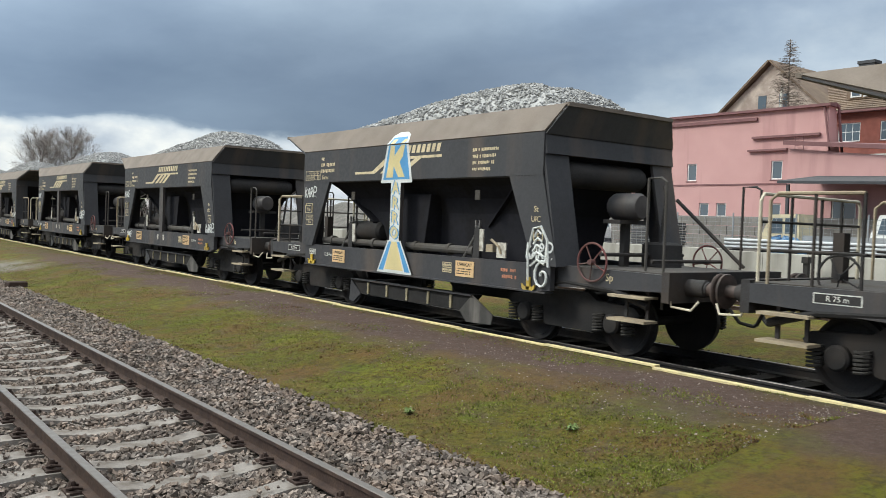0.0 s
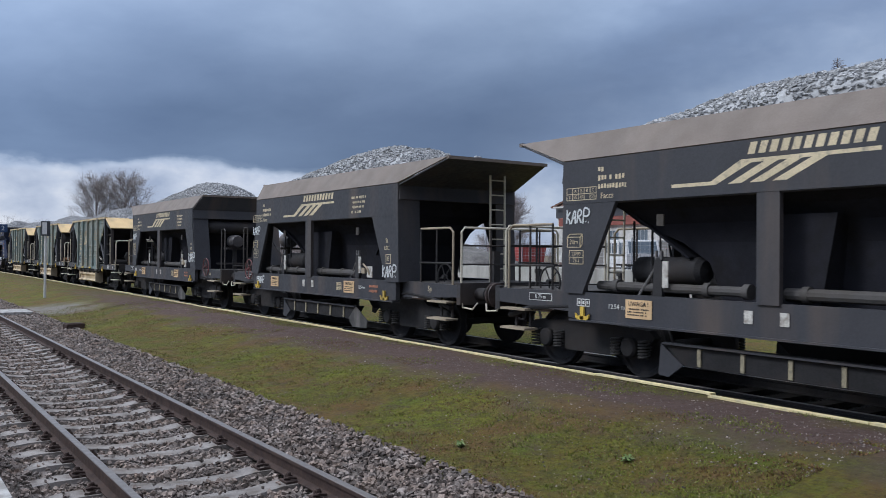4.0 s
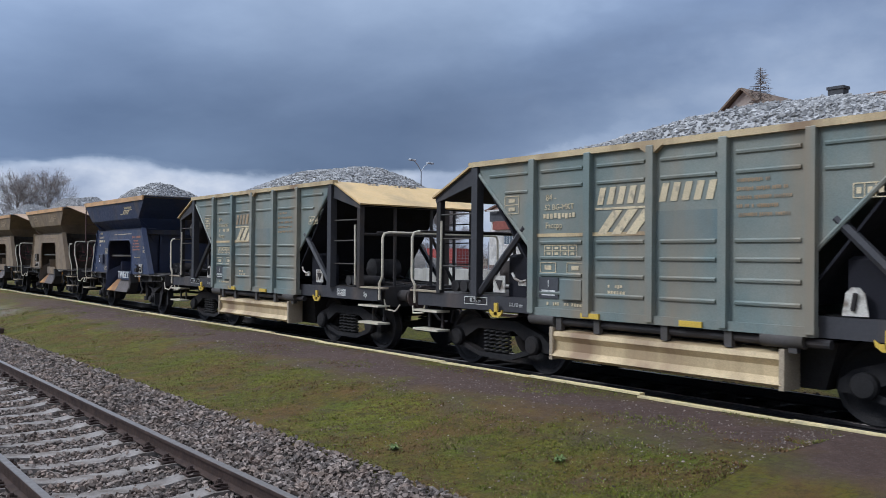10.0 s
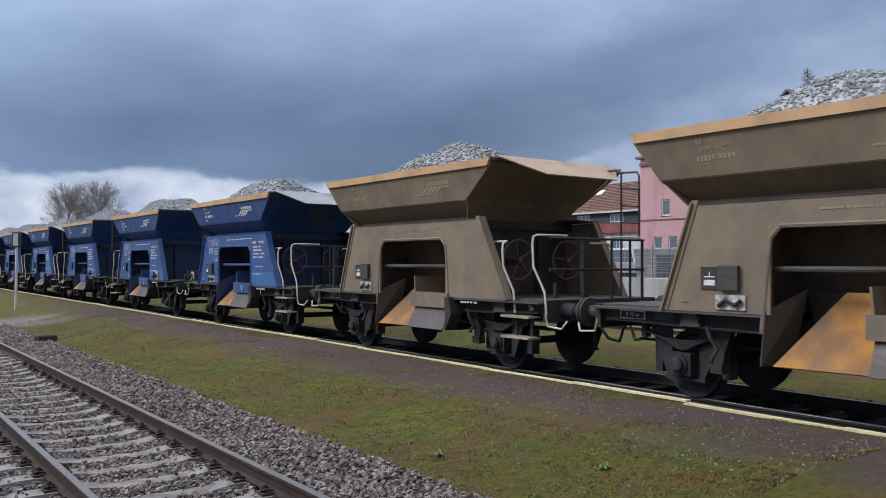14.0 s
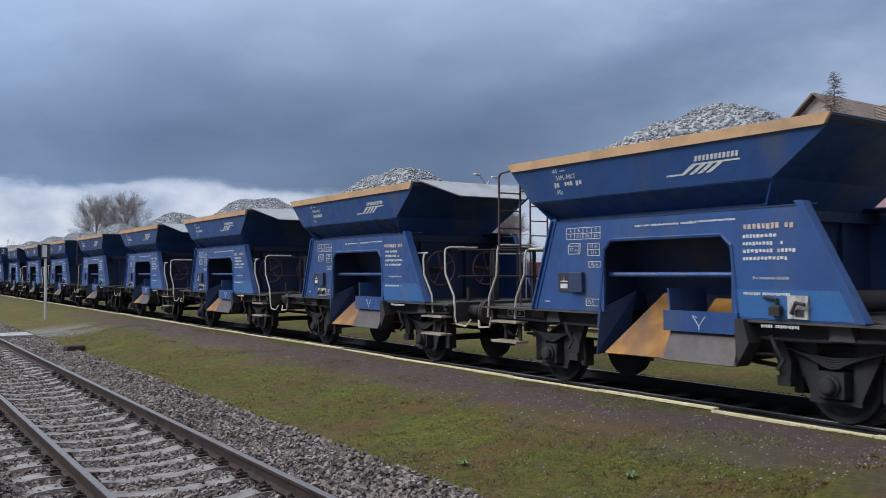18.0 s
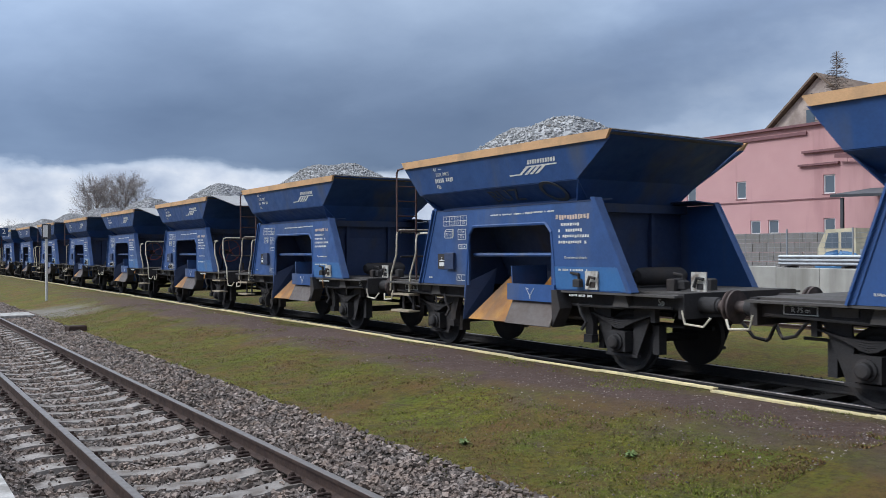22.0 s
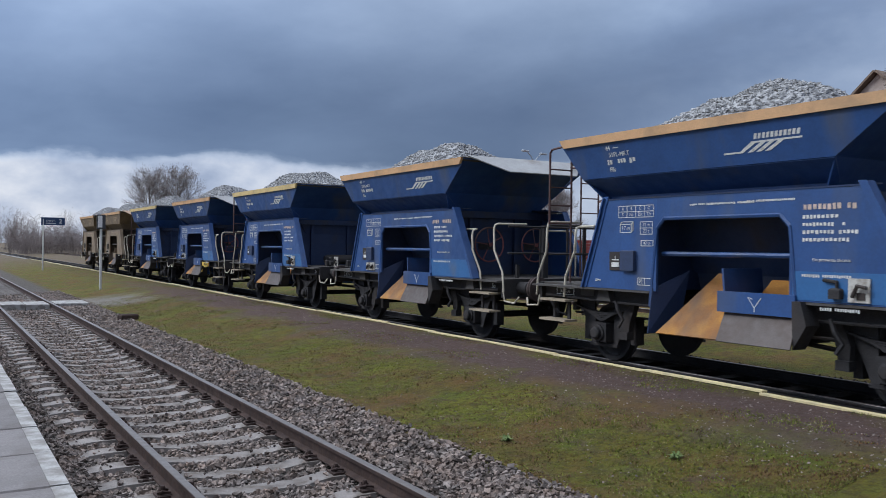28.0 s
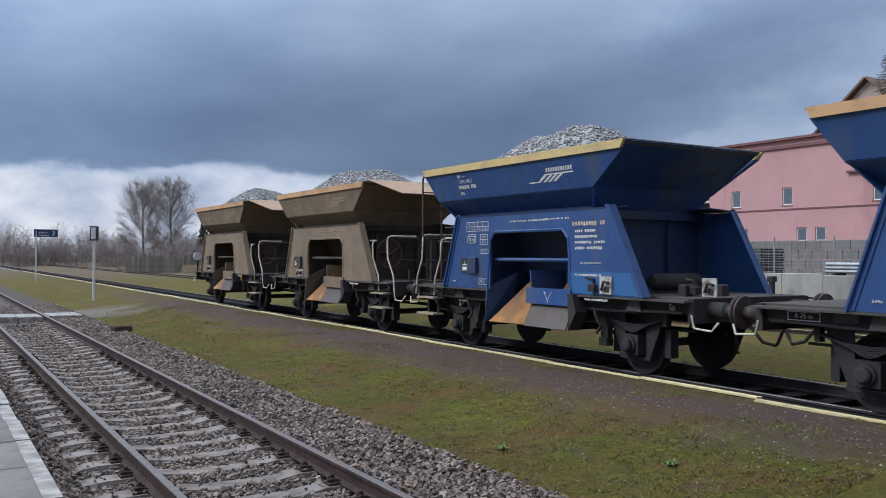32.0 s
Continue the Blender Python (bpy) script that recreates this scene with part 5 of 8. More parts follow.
    for sx in (-1, 1):
        handwheel(root, (sx * 1.34, p * 4.45, 1.32), (1, 0.0, 0), 0.27)
        rail_bar(root, [(sx * 1.1, p * 5.5, 0.75), (sx * 1.1, p * 5.5, 2.45), (sx * 1.1, p * 5.42, 2.50), (sx * 1.1, p * 5.2, 2.50), (sx * 1.1, p * 5.2, 1.25)], 0.02, M_GREY if sx < 0 else M_BLACK)
    part("brace", Shape().tube([(0.95, p * 4.1, 2.3), (1.2, p * 5.2, 1.28)], 0.03, 6), M_BLACK, root)
    # railed platform end
    q = e
    for sx in (-1, 1):
        rail_bar(root, [(sx * 1.25, q * 5.45, 1.1), (sx * 1.25, q * 5.45, 2.2), (sx * 1.25, q * 5.35, 2.28), (sx * 1.25, q * 4.35, 2.28)], 0.022, M_WOODSTEP)
        part("railing_bar", Shape().tube([(sx * 1.25, q * 5.4, 1.62), (sx * 1.25, q * 4.3, 1.62)], 0.018, 6), M_BLACK, root)
        for yy in (4.35, 4.9):
            part("railing_post", Shape().tube([(sx * 1.25, q * yy, 1.24), (sx * 1.25, q * yy, 2.28)], 0.02, 6), M_BLACK, root)
    rail_bar(root, [(-1.18, q * 5.62, 1.1), (-1.18, q * 5.62, 2.2), (-1.12, q * 5.62, 2.28), (1.12, q * 5.62, 2.28), (1.18, q * 5.62, 2.2), (1.18, q * 5.62, 1.24)], 0.022, M_RAILING)
    for z in (1.6, 1.95):
        part("railing_bar", Shape().tube([(-1.18, q * 5.62, z), (1.18, q * 5.62, z)], 0.016, 6), M_BLACK, root)
    for xx in (-0.5, 0.2, 0.7):
        part("railing_post", Shape().tube([(xx, q * 5.62, 1.24), (xx, q * 5.62, 2.28)], 0.02, 6), M_BLACK, root)
    lad = part("ladder", Shape().tube([(0.25, q * 4.62, 1.24), (0.25, q * 4.60, 3.60)], 0.024, 6).tube([(0.62, q * 4.62, 1.24), (0.62, q * 4.60, 3.60)], 0.024, 6), M_RAILING, root, "pale end ladder")
    for i in range(7):
        part("rung", Shape().tube([(0.25, q * 4.61, 1.5 + i * 0.30), (0.62, q * 4.61, 1.5 + i * 0.30)], 0.014, 5), M_RAILING, lad)
    handwheel(root, (-0.95, q * 4.75, 1.35), (1, 0, 0), 0.25, M_BLACK)
    part("brake_column", Shape().box(-0.15, 0.0, q * 5.2 - 0.07, q * 5.2 + 0.07, 1.24, 1.85), M_BLACK, root)
    # lettering
    x = -1.494
    bars(root, M_CREAMTXT, x, 3.10, 3.07, [0.12], 0.075, 0.045, 0.06, seed=2)
    bars(root, M_CREAMTXT, x, 3.10, 2.95, [0.52, 0.52], 0.08, 0.045, 0.062, seed=seed)
    letters("Faccs", 0.12, M_CREAMTXT, root, x - 0.004, 2.92, 2.65)
    load_table(root, M_CREAMTXT, x, 3.76, 2.79, 0.62, [["", "A", "B", "B", "C"], ["S", "35", "43", "", "53"]], 0.09)
    volume_box(root, M_CREAMTXT, x, 3.74, 2.06, 0.32, 0.15, "30m")
    load_table(root, M_CREAMTXT, x, 3.70, 1.86, 0.30, [["27/00"], ["23.1"]], 0.10)
    logo(root, M_CREAMTXT, x, 0.12, 2.73, 0.737, 0.46)
    bars(root, M_CREAMTXT, x, -1.9, 3.03, [0.62, 0.58, 0.52, 0.42], 0.06, 0.045, 0.04, seed=seed + 2)
    letters("St", 0.125, M_CREAMTXT, root, x - 0.004, -3.44, 2.05)
    letters("UIC", 0.125, M_CREAMTXT, root, x - 0.004, -3.44, 1.90)
    letters("E", 0.13, M_CREAMTXT, root, x - 0.004, -3.50, 1.68)
    part("letter_box", Shape().box(x - 0.003, x, -3.60, -3.40, 1.585, 1.60).box(x - 0.003, x, -3.60, -3.40, 1.765, 1.78).box(x - 0.003, x, -3.60, -3.585, 1.6, 1.765).box(x - 0.003, x, -3.415, -3.40, 1.6, 1.765), M_CREAMTXT, root)
    xs = -1.464
    for yy in (2.33, -1.76):
        up = part("warning_plate", Shape().box(xs - 0.008, xs, yy - 0.24, yy + 0.24, 0.92, 1.18), M_PLATE, root, "peach warning plate")
        letters("UWAGA !", 0.085, M_BLACK, up, xs - 0.011, yy, 1.12)
        bars(up, M_BLACK, xs - 0.009, yy + 0.20, 1.06, [0.38, 0.36, 0.34], 0.022, 0.018, 0.03, seed=4)
    for yy in (0.57, 0.08):
        part("small_plate", Shape().box(xs - 0.008, xs, yy - 0.06, yy + 0.06, 0.98, 1.14), M_WPLATE, root)
    letters("12.54 m", 0.10, M_WHITE, root, xs - 0.004, 2.75 if seed % 2 else -2.33, 1.06)
    bars(root, M_ORANGETXT, xs, -2.66, 1.13, [0.34, 0.34], 0.06, 0.04, 0.045, seed=seed + 5)
    grid_marks(root, M_CREAMTXT, xs, -1.16, 1.13, 0.24, 0.16, 4, 2)
    hook_mark(root, -1.47, 3.42, 0.86)
    hook_mark(root, -1.47, -3.32, 0.86)
    grid_marks(root, M_WHITE, xs, 3.55, 1.14, 0.26, 0.10, 3, 1)
    letters("Sp", 0.15, M_CREAMTXT, root, -1.304, -4.75, 1.12)
    fr = part("speed_plate", Shape().box(-1.305, -1.301, 4.3, 4.85, 1.06, 1.18), M_WHITE, root)
    part("plate_field", Shape().box(-1.308, -1.304, 4.315, 4.835, 1.072, 1.168), M_BLACK, fr)
    letters("R 75 m", 0.09, M_WHITE, root, -1.310, 4.57, 1.12)
    sw = part("changeover_plate", Shape().box(-1.43, -1.41, -2.72, -2.50, 1.28, 1.52), M_WPLATE, root, "dirty brake change-over plate")
    part("changeover_lever", Shape().tube([(-1.44, -2.62, 1.34), (-1.46, -2.58, 1.46), (-1.46, -2.40, 1.56)], 0.022, 6), M_WOODSTEP, sw)
    part("changeover_block", Shape().box(-1.43, -1.36, -2.40, -2.24, 1.36, 1.48), M_WOODSTEP, root)
    if spray == 3:
        karp(root, x - 0.005, -3.50, 1.60, 0.31)
    elif spray:
        karp(root, x - 0.006, -3.54, 1.42, 0.26)
    if spray == 2:
        karp(root, xs - 0.005, 3.25, 1.06, 0.20)
    if spray in (2, 3):
        karp(root, x - 0.006, 3.52, 2.36, 0.23)
    if spray == 1:
        letter_tower(root, x - 0.004)
        karp(root, x - 0.006, 3.52, 2.34, 0.23)
        coil = [(x - 0.006, -3.62 + (0.03 + 0.011 * k) * math.cos(k * 0.55), 1.06 + (0.03 + 0.014 * k) * math.sin(k * 0.55)) for k in range(16)]
        tag = Shape().tube(coil, 0.02, 5)
        for k in range(5):
            tag.tube([(x - 0.006, -3.36 - 0.02 * k, 1.20 + 0.11 * k), (x - 0.006, -3.50, 1.30 + 0.11 * k), (x - 0.006, -3.66 + 0.02 * k, 1.24 + 0.11 * k)], 0.018, 5)
        tag.tube([(x - 0.006, -3.32, 0.98), (x - 0.006, -3.30, 1.4), (x - 0.006, -3.40, 1.76), (x - 0.006, -3.56, 1.80), (x - 0.006, -3.70, 1.60), (x - 0.006, -3.74, 1.2)], 0.02, 5)
        part("sprayed_tag", tag, M_SPRAYWHITE, root, "white sprayed spiral tag")
    return root


def karp(root, x, y, z, h):
    """A white tag of four quick round letters and two dots, one stroke of spray paint each."""
    k = h * 1.25
    strokes = [[(0.95, 0.50), (0.93, -0.42)], [(0.66, 0.34), (0.92, -0.04), (0.74, -0.16), (0.62, -0.46)],
               [(0.52, -0.46), (0.44, -0.05), (0.34, 0.36), (0.22, 0.30), (0.20, -0.05), (0.16, -0.44)], [(0.48, -0.12), (0.20, -0.04)],
               [(0.02, -0.40), (0.00, 0.28), (-0.14, 0.46), (-0.30, 0.34), (-0.26, 0.12), (-0.02, 0.00), (-0.18, -0.12), (-0.34, -0.40)],
               [(-0.50, -0.44), (-0.50, 0.40), (-0.62, 0.56), (-0.92, 0.44), (-0.96, 0.16), (-0.78, 0.02), (-0.52, 0.06)],
               [(-0.72, -0.30), (-0.76, -0.33)], [(-0.95, -0.36), (-0.99, -0.38)]]
    s = Shape()
    for st in strokes:
        pts = [Vector((x, y + a * k * 0.86 - 0.08 * b * k, z + b * k * 0.80)) for a, b in st]
        fine = []
        for i in range(len(pts) - 1):
            p0, p1, p2, p3 = pts[max(0, i - 1)], pts[i], pts[i + 1], pts[min(len(pts) - 1, i + 2)]
            fine += [0.5 * (2 * p1 + (p2 - p0) * u + (2 * p0 - 5 * p1 + 4 * p2 - p3) * u * u + (3 * p1 - p0 - 3 * p2 + p3) * u ** 3) for u in (0, 0.25, 0.5, 0.75)]
        s.tube(fine + [pts[-1]], h * 0.065, 5)
    # paint lies flat on the sheet
    s.v = [(x + (p[0] - x) * 0.12, p[1], p[2]) for p in s.v]
    ob = part("sprayed_tag", s, M_SPRAYWHITE, root, "white sprayed tag")
    ob["kind"] = "stuff"
    return ob


def letter_tower(root, x):
    """Tall spray painting over the middle post: pale yellow letters with blue outlines and a white haze."""
    halo = Shape().prism_x([(0.62, 3.195), (-0.06, 3.195), (-0.22, 2.50), (0.80, 2.50)], x - 0.002, x).prism_x([(0.50, 1.44), (0.08, 1.44), (-0.30, 0.84), (0.84, 0.84)], x - 0.002, x)
    part("sprayed_halo", halo, M_SPRAYWHITE, root, "white haze of a spray painting")["kind"] = "stuff"
    blue = Shape().prism_x([(0.56, 3.19), (0.0, 3.19), (-0.14, 2.56), (0.72, 2.56)], x - 0.004, x - 0.002)
    for ya, yb, yc, yd in ((0.46, 0.38, 0.62, 0.78), (0.20, 0.12, -0.24, -0.08)):
        blue.prism_x([(ya, 1.42), (yb, 1.42), (yd, 0.88) if yd < yc else (yc, 0.88), (yc, 0.88) if yd < yc else (yd, 0.88)], x - 0.004, x - 0.002)
    part("sprayed_column", Shape().box(x - 0.003, x - 0.001, 0.14, 0.45, 1.40, 2.56), M_SPRAYWHITE, root, "white sprayed column")
    part("sprayed_outline", blue, M_SPRAYBLUE, root, "light blue spray outline")["kind"] = "stuff"
    fill = Shape().prism_x([(0.50, 3.18), (0.36, 3.18), (0.40, 2.60), (0.62, 2.60)], x - 0.006, x - 0.004)
    fill.prism_x([(0.38, 2.98), (0.16, 3.18), (0.04, 3.18), (0.10, 2.98), (0.20, 2.88), (0.02, 2.60), (0.22, 2.60), (0.38, 2.80)], x - 0.007, x - 0.004)
    fill.prism_x([(0.37, 1.42), (0.21, 1.42), (-0.02, 0.90), (0.58, 0.90)], x - 0.006, x - 0.0045)
    part("sprayed_fill", fill, M_SPRAYYEL, root, "pale yellow spray paint")["kind"] = "stuff"
    for i, ch in enumerate("ARRO"):
        for k, (dy, dz) in enumerate(((0.04, 0.02), (-0.04, -0.02))):
            letters(ch, 0.33, M_SPRAYBLUE, root, x - 0.0045 - 0.0004 * k, 0.295 + dy, 2.40 - i * 0.275 + dz, "sprayed_outline")
        for k, (dy, dz) in enumerate(((0.016, 0.012), (-0.016, -0.012))):
            letters(ch, 0.30, M_SPRAYYEL, root, x - 0.0065 - 0.0004 * k, 0.295 + dy, 2.40 - i * 0.275 + dz, "sprayed_letters")
    # the crown of the painting runs up on to the sloping lip
    top = Matrix.Translation((-1.485, 0, 3.20)) @ Matrix.Rotation(math.atan2(0.28, 0.42), 4, "Y")
    for nm, poly, mat, dx in (("sprayed_halo", [(0.62, 0), (0.54, 0.20), (0.40, 0.27), (0.14, 0.27), (0.02, 0.20), (-0.06, 0)], M_SPRAYWHITE, 0.028), ("sprayed_outline", [(0.56, 0), (0.50, 0.15), (0.06, 0.15), (0.0, 0)], M_SPRAYBLUE, 0.031),
                              ("sprayed_fill", [(0.50, 0), (0.46, 0.10), (0.33, 0.10), (0.36, 0)], M_SPRAYYEL, 0.034), ("sprayed_fill", [(0.16, 0), (0.10, 0.10), (0.0, 0.08), (0.04, 0)], M_SPRAYYEL, 0.034)):
        part(nm, Shape().prism_x(poly, -dx, -dx + 0.004), mat, root).matrix_basis = top


# ---------------- grey-green four-axle hopper ----------------
def ribbed_hopper(e, label, seed):
    """e = 1: large air tank at the rear (+y)."""
    root = thing("hopper_wagon", label, "wagon", group="ballast train")
    zt, zb, zd = 3.24, 1.02, 1.88
    for sx in (-1, 1):
        part("side_plate", Shape().prism_x([(3.50, zt), (-3.50, zt), (-2.12, zd), (-2.12, zb), (2.12, zb), (2.12, zd)], sx * 1.46, sx * 1.43), M_GREEN, root)
        part("top_rail", Shape().box(sx * 1.46 - 0.06, sx * 1.46 + 0.06, -3.56, 3.56, zt - 0.02, zt + 0.06), M_CREAM, root)
        part("foot_rail", Shape().box(sx * 1.46 - 0.05, sx * 1.46 + 0.06, -2.16, 2.16, zb - 0.05, zb + 0.06), M_GREEN, root)
        part("rim_gusset", Shape().prism_x([(0.20, zt), (-0.20, zt), (-0.06, zt - 0.10), (0.06, zt - 0.10)], sx * 1.53, sx * 1.46), M_CREAM, root)
        for yy in (2.12, 1.05, 0.0, -1.05, -2.12):
            part("rib", Shape().bevel_box(sx * 1.50 - 0.045, sx * 1.50 + 0.045, yy - 0.055, yy + 0.055, zb - 0.02, zt, 0.01), M_GREEN, root)
        for yy in (1.585, 0.525, -0.525, -1.585):
            for zz in (3.05, 2.82, 2.02, 1.80, 1.56, 1.30):
                if zz > 2.6 or zz < 2.1:
                    part("swage", Shape().tube([(sx * 1.462, yy + 0.40, zz), (sx * 1.462, yy - 0.40, zz)], 0.028, 6), M_GREEN, root)
        for d in (-1, 1):
            part("swage", Shape().tube([(sx * 1.462, d * 3.10, 3.05), (sx * 1.462, d * 2.25, 3.05)], 0.025, 6).tube([(sx * 1.462, d * 2.75, 2.78), (sx * 1.462, d * 2.25, 2.78)], 0.025, 6), M_GREEN, root)
            part("slant_edge", Shape().tube([(sx * 1.46, d * 3.50, zt), (sx * 1.46, d * 2.12, zd)], 0.03, 6), M_GREEN, root)
            part("corner_post", Shape().box(sx * 1.44 - 0.07, sx * 1.44 + 0.07, d * 3.42 - 0.07, d * 3.42 + 0.07, 1.18, 3.22), M_DARK, root)
            part("roof_post", Shape().box(sx * 1.40 - 0.05, sx * 1.40 + 0.05, d * 4.40 - 0.05, d * 4.40 + 0.05, 1.2, 2.80), M_BLACK, root)
            part("brace", Shape().tube([(sx * 1.42, d * 3.35, 1.25), (sx * 1.42, d * 2.35, 2.25)], 0.06, 6), M_DARK, root)
            for zz in (1.65, 2.1, 2.5):
                part("guard_rod", Shape().tube([(sx * 1.42, d * 3.4, zz), (sx * 1.42, d * 4.4, zz)], 0.014, 5), M_GREY, root)
            part("cheek_plate", Shape().prism_x([(d * 3.52, 3.22), (d * 4.46, 2.80), (d * 4.46, 2.70), (d * 3.50, 2.95)], sx * 1.46, sx * 1.43), M_DARK, root)
            if sx < 0:
                rail_bar(root, [(-1.42, d * 5.08, 1.0), (-1.42, d * 5.08, 1.3), (-1.42, d * 5.17, 1.42), (-1.42, d * 5.17, 2.14), (-1.38, d * 5.17, 2.22), (-1.28, d * 5.17, 2.24),
                                (1.28, d * 5.17, 2.24), (1.38, d * 5.17, 2.22), (1.42, d * 5.17, 2.14), (1.42, d * 5.17, 1.2)], 0.024)
            rail_bar(root, [(sx * 1.46, d * 4.32, 1.25), (sx * 1.46, d * 4.30, 2.40)], 0.02)
            part("sole_bar", Shape().box(sx * 1.36 - 0.05, sx * 1.36 + 0.05, min(d * 2.1, d * 5.0), max(d * 2.1, d * 5.0), 0.97, 1.20), M_DARK, root)
            hook_mark(root, -1.46, d * 2.92, 0.93) if sx < 0 else None
        # cream discharge trough
        part("discharge_trough", Shape().prism_y([(sx * 1.22, 0.80), (sx * 1.50, 0.76), (sx * 1.52, 0.70), (sx * 1.46, 0.62), (sx * 1.46, 0.50), (sx * 1.54, 0.42), (sx * 1.48, 0.38), (sx * 1.20, 0.42)], -1.80, 1.72), M_CREAM, root, "cream-painted discharge trough with worn ends")
        for yy in (1.70, -1.80):
            part("trough_end", Shape().box(sx * 1.36 - 0.17, sx * 1.36 + 0.17, yy - 0.03, yy + 0.03, 0.36, 0.82), M_WOODSTEP, root)
        smooth(part("gate_shaft", Shape().tube([(sx * 1.40, 2.05, 0.90), (sx * 1.40, -2.3, 0.90)], 0.055, 10), M_BLACK, root))
        for yy in (1.6, 0.9, -0.2, -1.1, -1.9):
            part("gate_lever", Shape().box(sx * 1.44 - 0.04, sx * 1.44 + 0.04, yy - 0.05, yy + 0.05, 0.78, 0.98), M_GREY, root)
        for yy in (1.95, -1.75):
            smooth(part("gate_cylinder", Shape().lathe((sx * 1.44, yy - 0.28, 0.92), (0, 1, 0), [(0, 0.0), (0.0, 0.09), (0.5, 0.09), (0.5, 0.0)], 12), M_GREY, root))
        for yy in (0.98, -0.62):
            part("gate_latch", Shape().box(sx * 1.50 - 0.04, sx * 1.50 + 0.04, yy - 0.16, yy + 0.16, 0.98, 1.05), M_YELLOW, root, "yellow gate latch")
    for d in (-1, 1):
        part("roof_plate", Shape().plate([(-1.50, d * 3.50, 3.28), (1.50, d * 3.50, 3.28), (1.50, d * 4.52, 2.80), (-1.50, d * 4.52, 2.80)], 0.03 * d), M_ROOFYEL, root, "sand-yellow sloping end roof plate")
        # black sheet just beneath the yellow roof plate
        part("roof_lining", Shape().plate([(-1.46, d * 3.48, 3.22), (1.46, d * 3.48, 3.22), (1.46, d * 4.48, 2.75), (-1.46, d * 4.48, 2.75)], 0.01 * d), M_BLACK, root)
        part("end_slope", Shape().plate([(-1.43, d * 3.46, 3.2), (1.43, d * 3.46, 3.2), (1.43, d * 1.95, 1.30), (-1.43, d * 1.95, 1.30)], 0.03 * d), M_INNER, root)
        part("deck", Shape().box(-1.35, 1.35, min(d * 2.1, d * 5.0), max(d * 2.1, d * 5.0), 1.17, 1.20), M_GREY, root)
        part("deck_edge", Shape().box(-1.44, -1.30, min(d * 4.45, d * 5.2), max(d * 4.45, d * 5.2), 1.20, 1.23), M_WOODSTEP, root)
        part("buffer_beam", Shape().box(-1.25, 1.25, d * 4.98 - 0.05, d * 4.98 + 0.05, 0.86, 1.24), M_BLACK, root)
        buffer_pair(root, d * 5.55, d)
        bogie(root, d * 3.40, True)
        for z in (0.86, 0.54):
            part("step", Shape().box(-1.45, -1.18, d * 4.75 - 0.34, d * 4.75 + 0.34, z, z + 0.035), M_RAILING, root, "pale foot step")
        for k in (-0.18, 0.18):
            part("step_hanger", Shape().box(-1.22, -1.19, d * 4.75 + k - 0.025, d * 4.75 + k + 0.025, 0.54, 1.0), M_BLACK, root)
        part("end_railing", Shape().tube([(-1.4, d * 4.95, 2.24), (1.4, d * 4.95, 2.24)], 0.02, 6), M_BLACK, root)
        part("end_railing", Shape().tube([(-1.35, d * 4.4, 2.22), (1.35, d * 4.4, 2.22)], 0.03, 6), M_BLACK, root)
        for xx in (-0.6, 0.3, 0.9):
            part("railing_post", Shape().tube([(xx, d * 4.4, 1.2), (xx, d * 4.4, 2.8)], 0.035, 6), M_BLACK, root)
        part("cross_brace", Shape().tube([(0.3, d * 4.4, 2.2), (0.9, d * 4.4, 1.25)], 0.035, 6), M_BLACK, root)
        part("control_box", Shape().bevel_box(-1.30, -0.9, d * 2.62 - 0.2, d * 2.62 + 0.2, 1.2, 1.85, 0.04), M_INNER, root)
        if d != e:
            pl = part("changeover_plate", Shape().box(-1.42, -1.40, d * 2.92 - 0.13, d * 2.92 + 0.13, 1.26, 1.52), M_WPLATE, root, "square white brake change-over plate")
            part("changeover_lever", Shape().prism_x([(d * 2.92 + 0.08, 1.45), (d * 2.92 - 0.08, 1.45), (d * 2.92 - 0.02, 1.30)], -1.432, -1.421), M_BLACK, pl)
            part("release_handle", Shape().tube([(-1.42, 2.42 * d + 0.20, 1.56), (-1.44, 2.42 * d + 0.12, 1.48), (-1.44, 2.42 * d, 1.44), (-1.42, 2.42 * d - 0.10, 1.46)], 0.02, 6).box(-1.43, -1.40, 2.42 * d - 0.10, 2.42 * d + 0.06, 1.38, 1.46), M_WPLATE, root, "white release handle")
        pl = None if d != e else part("changeover_plate", Shape().prism_x([(d * 2.55 + 0.14, 1.22), (d * 2.55 + 0.10, 1.46), (d * 2.55 + 0.04, 1.52), (d * 2.55 - 0.04, 1.52), (d * 2.55 - 0.10, 1.46), (d * 2.55 - 0.14, 1.22)], -1.42, -1.40), M_WPLATE, root, "white brake change-over plate")
        if pl:
            part("changeover_lever", Shape().tube([(-1.43, d * 2.55 + 0.02, 1.28), (-1.45, d * 2.55 - 0.02, 1.46)], 0.025, 6), M_BLACK, pl)
        for k in range(3):
            smooth(part("small_tank", Shape().lathe((-1.25, d * 3.75 + d * k * 0.22, 1.32), (1, 0, 0), [(0, 0.10), (0.5, 0.10)], 12), M_RUSTTANK if d < 0 and e < 0 else M_BLACK, root))
        for k in range(4):
            part("pipe", Shape().tube([(-0.8 + k * 0.35, d * 2.3, 1.45 + k * 0.06), (-0.6 + k * 0.35, d * 3.5, 1.30), (-0.5 + k * 0.3, d * 4.6, 1.26)], 0.02, 5), M_BLACK, root)
    q = e
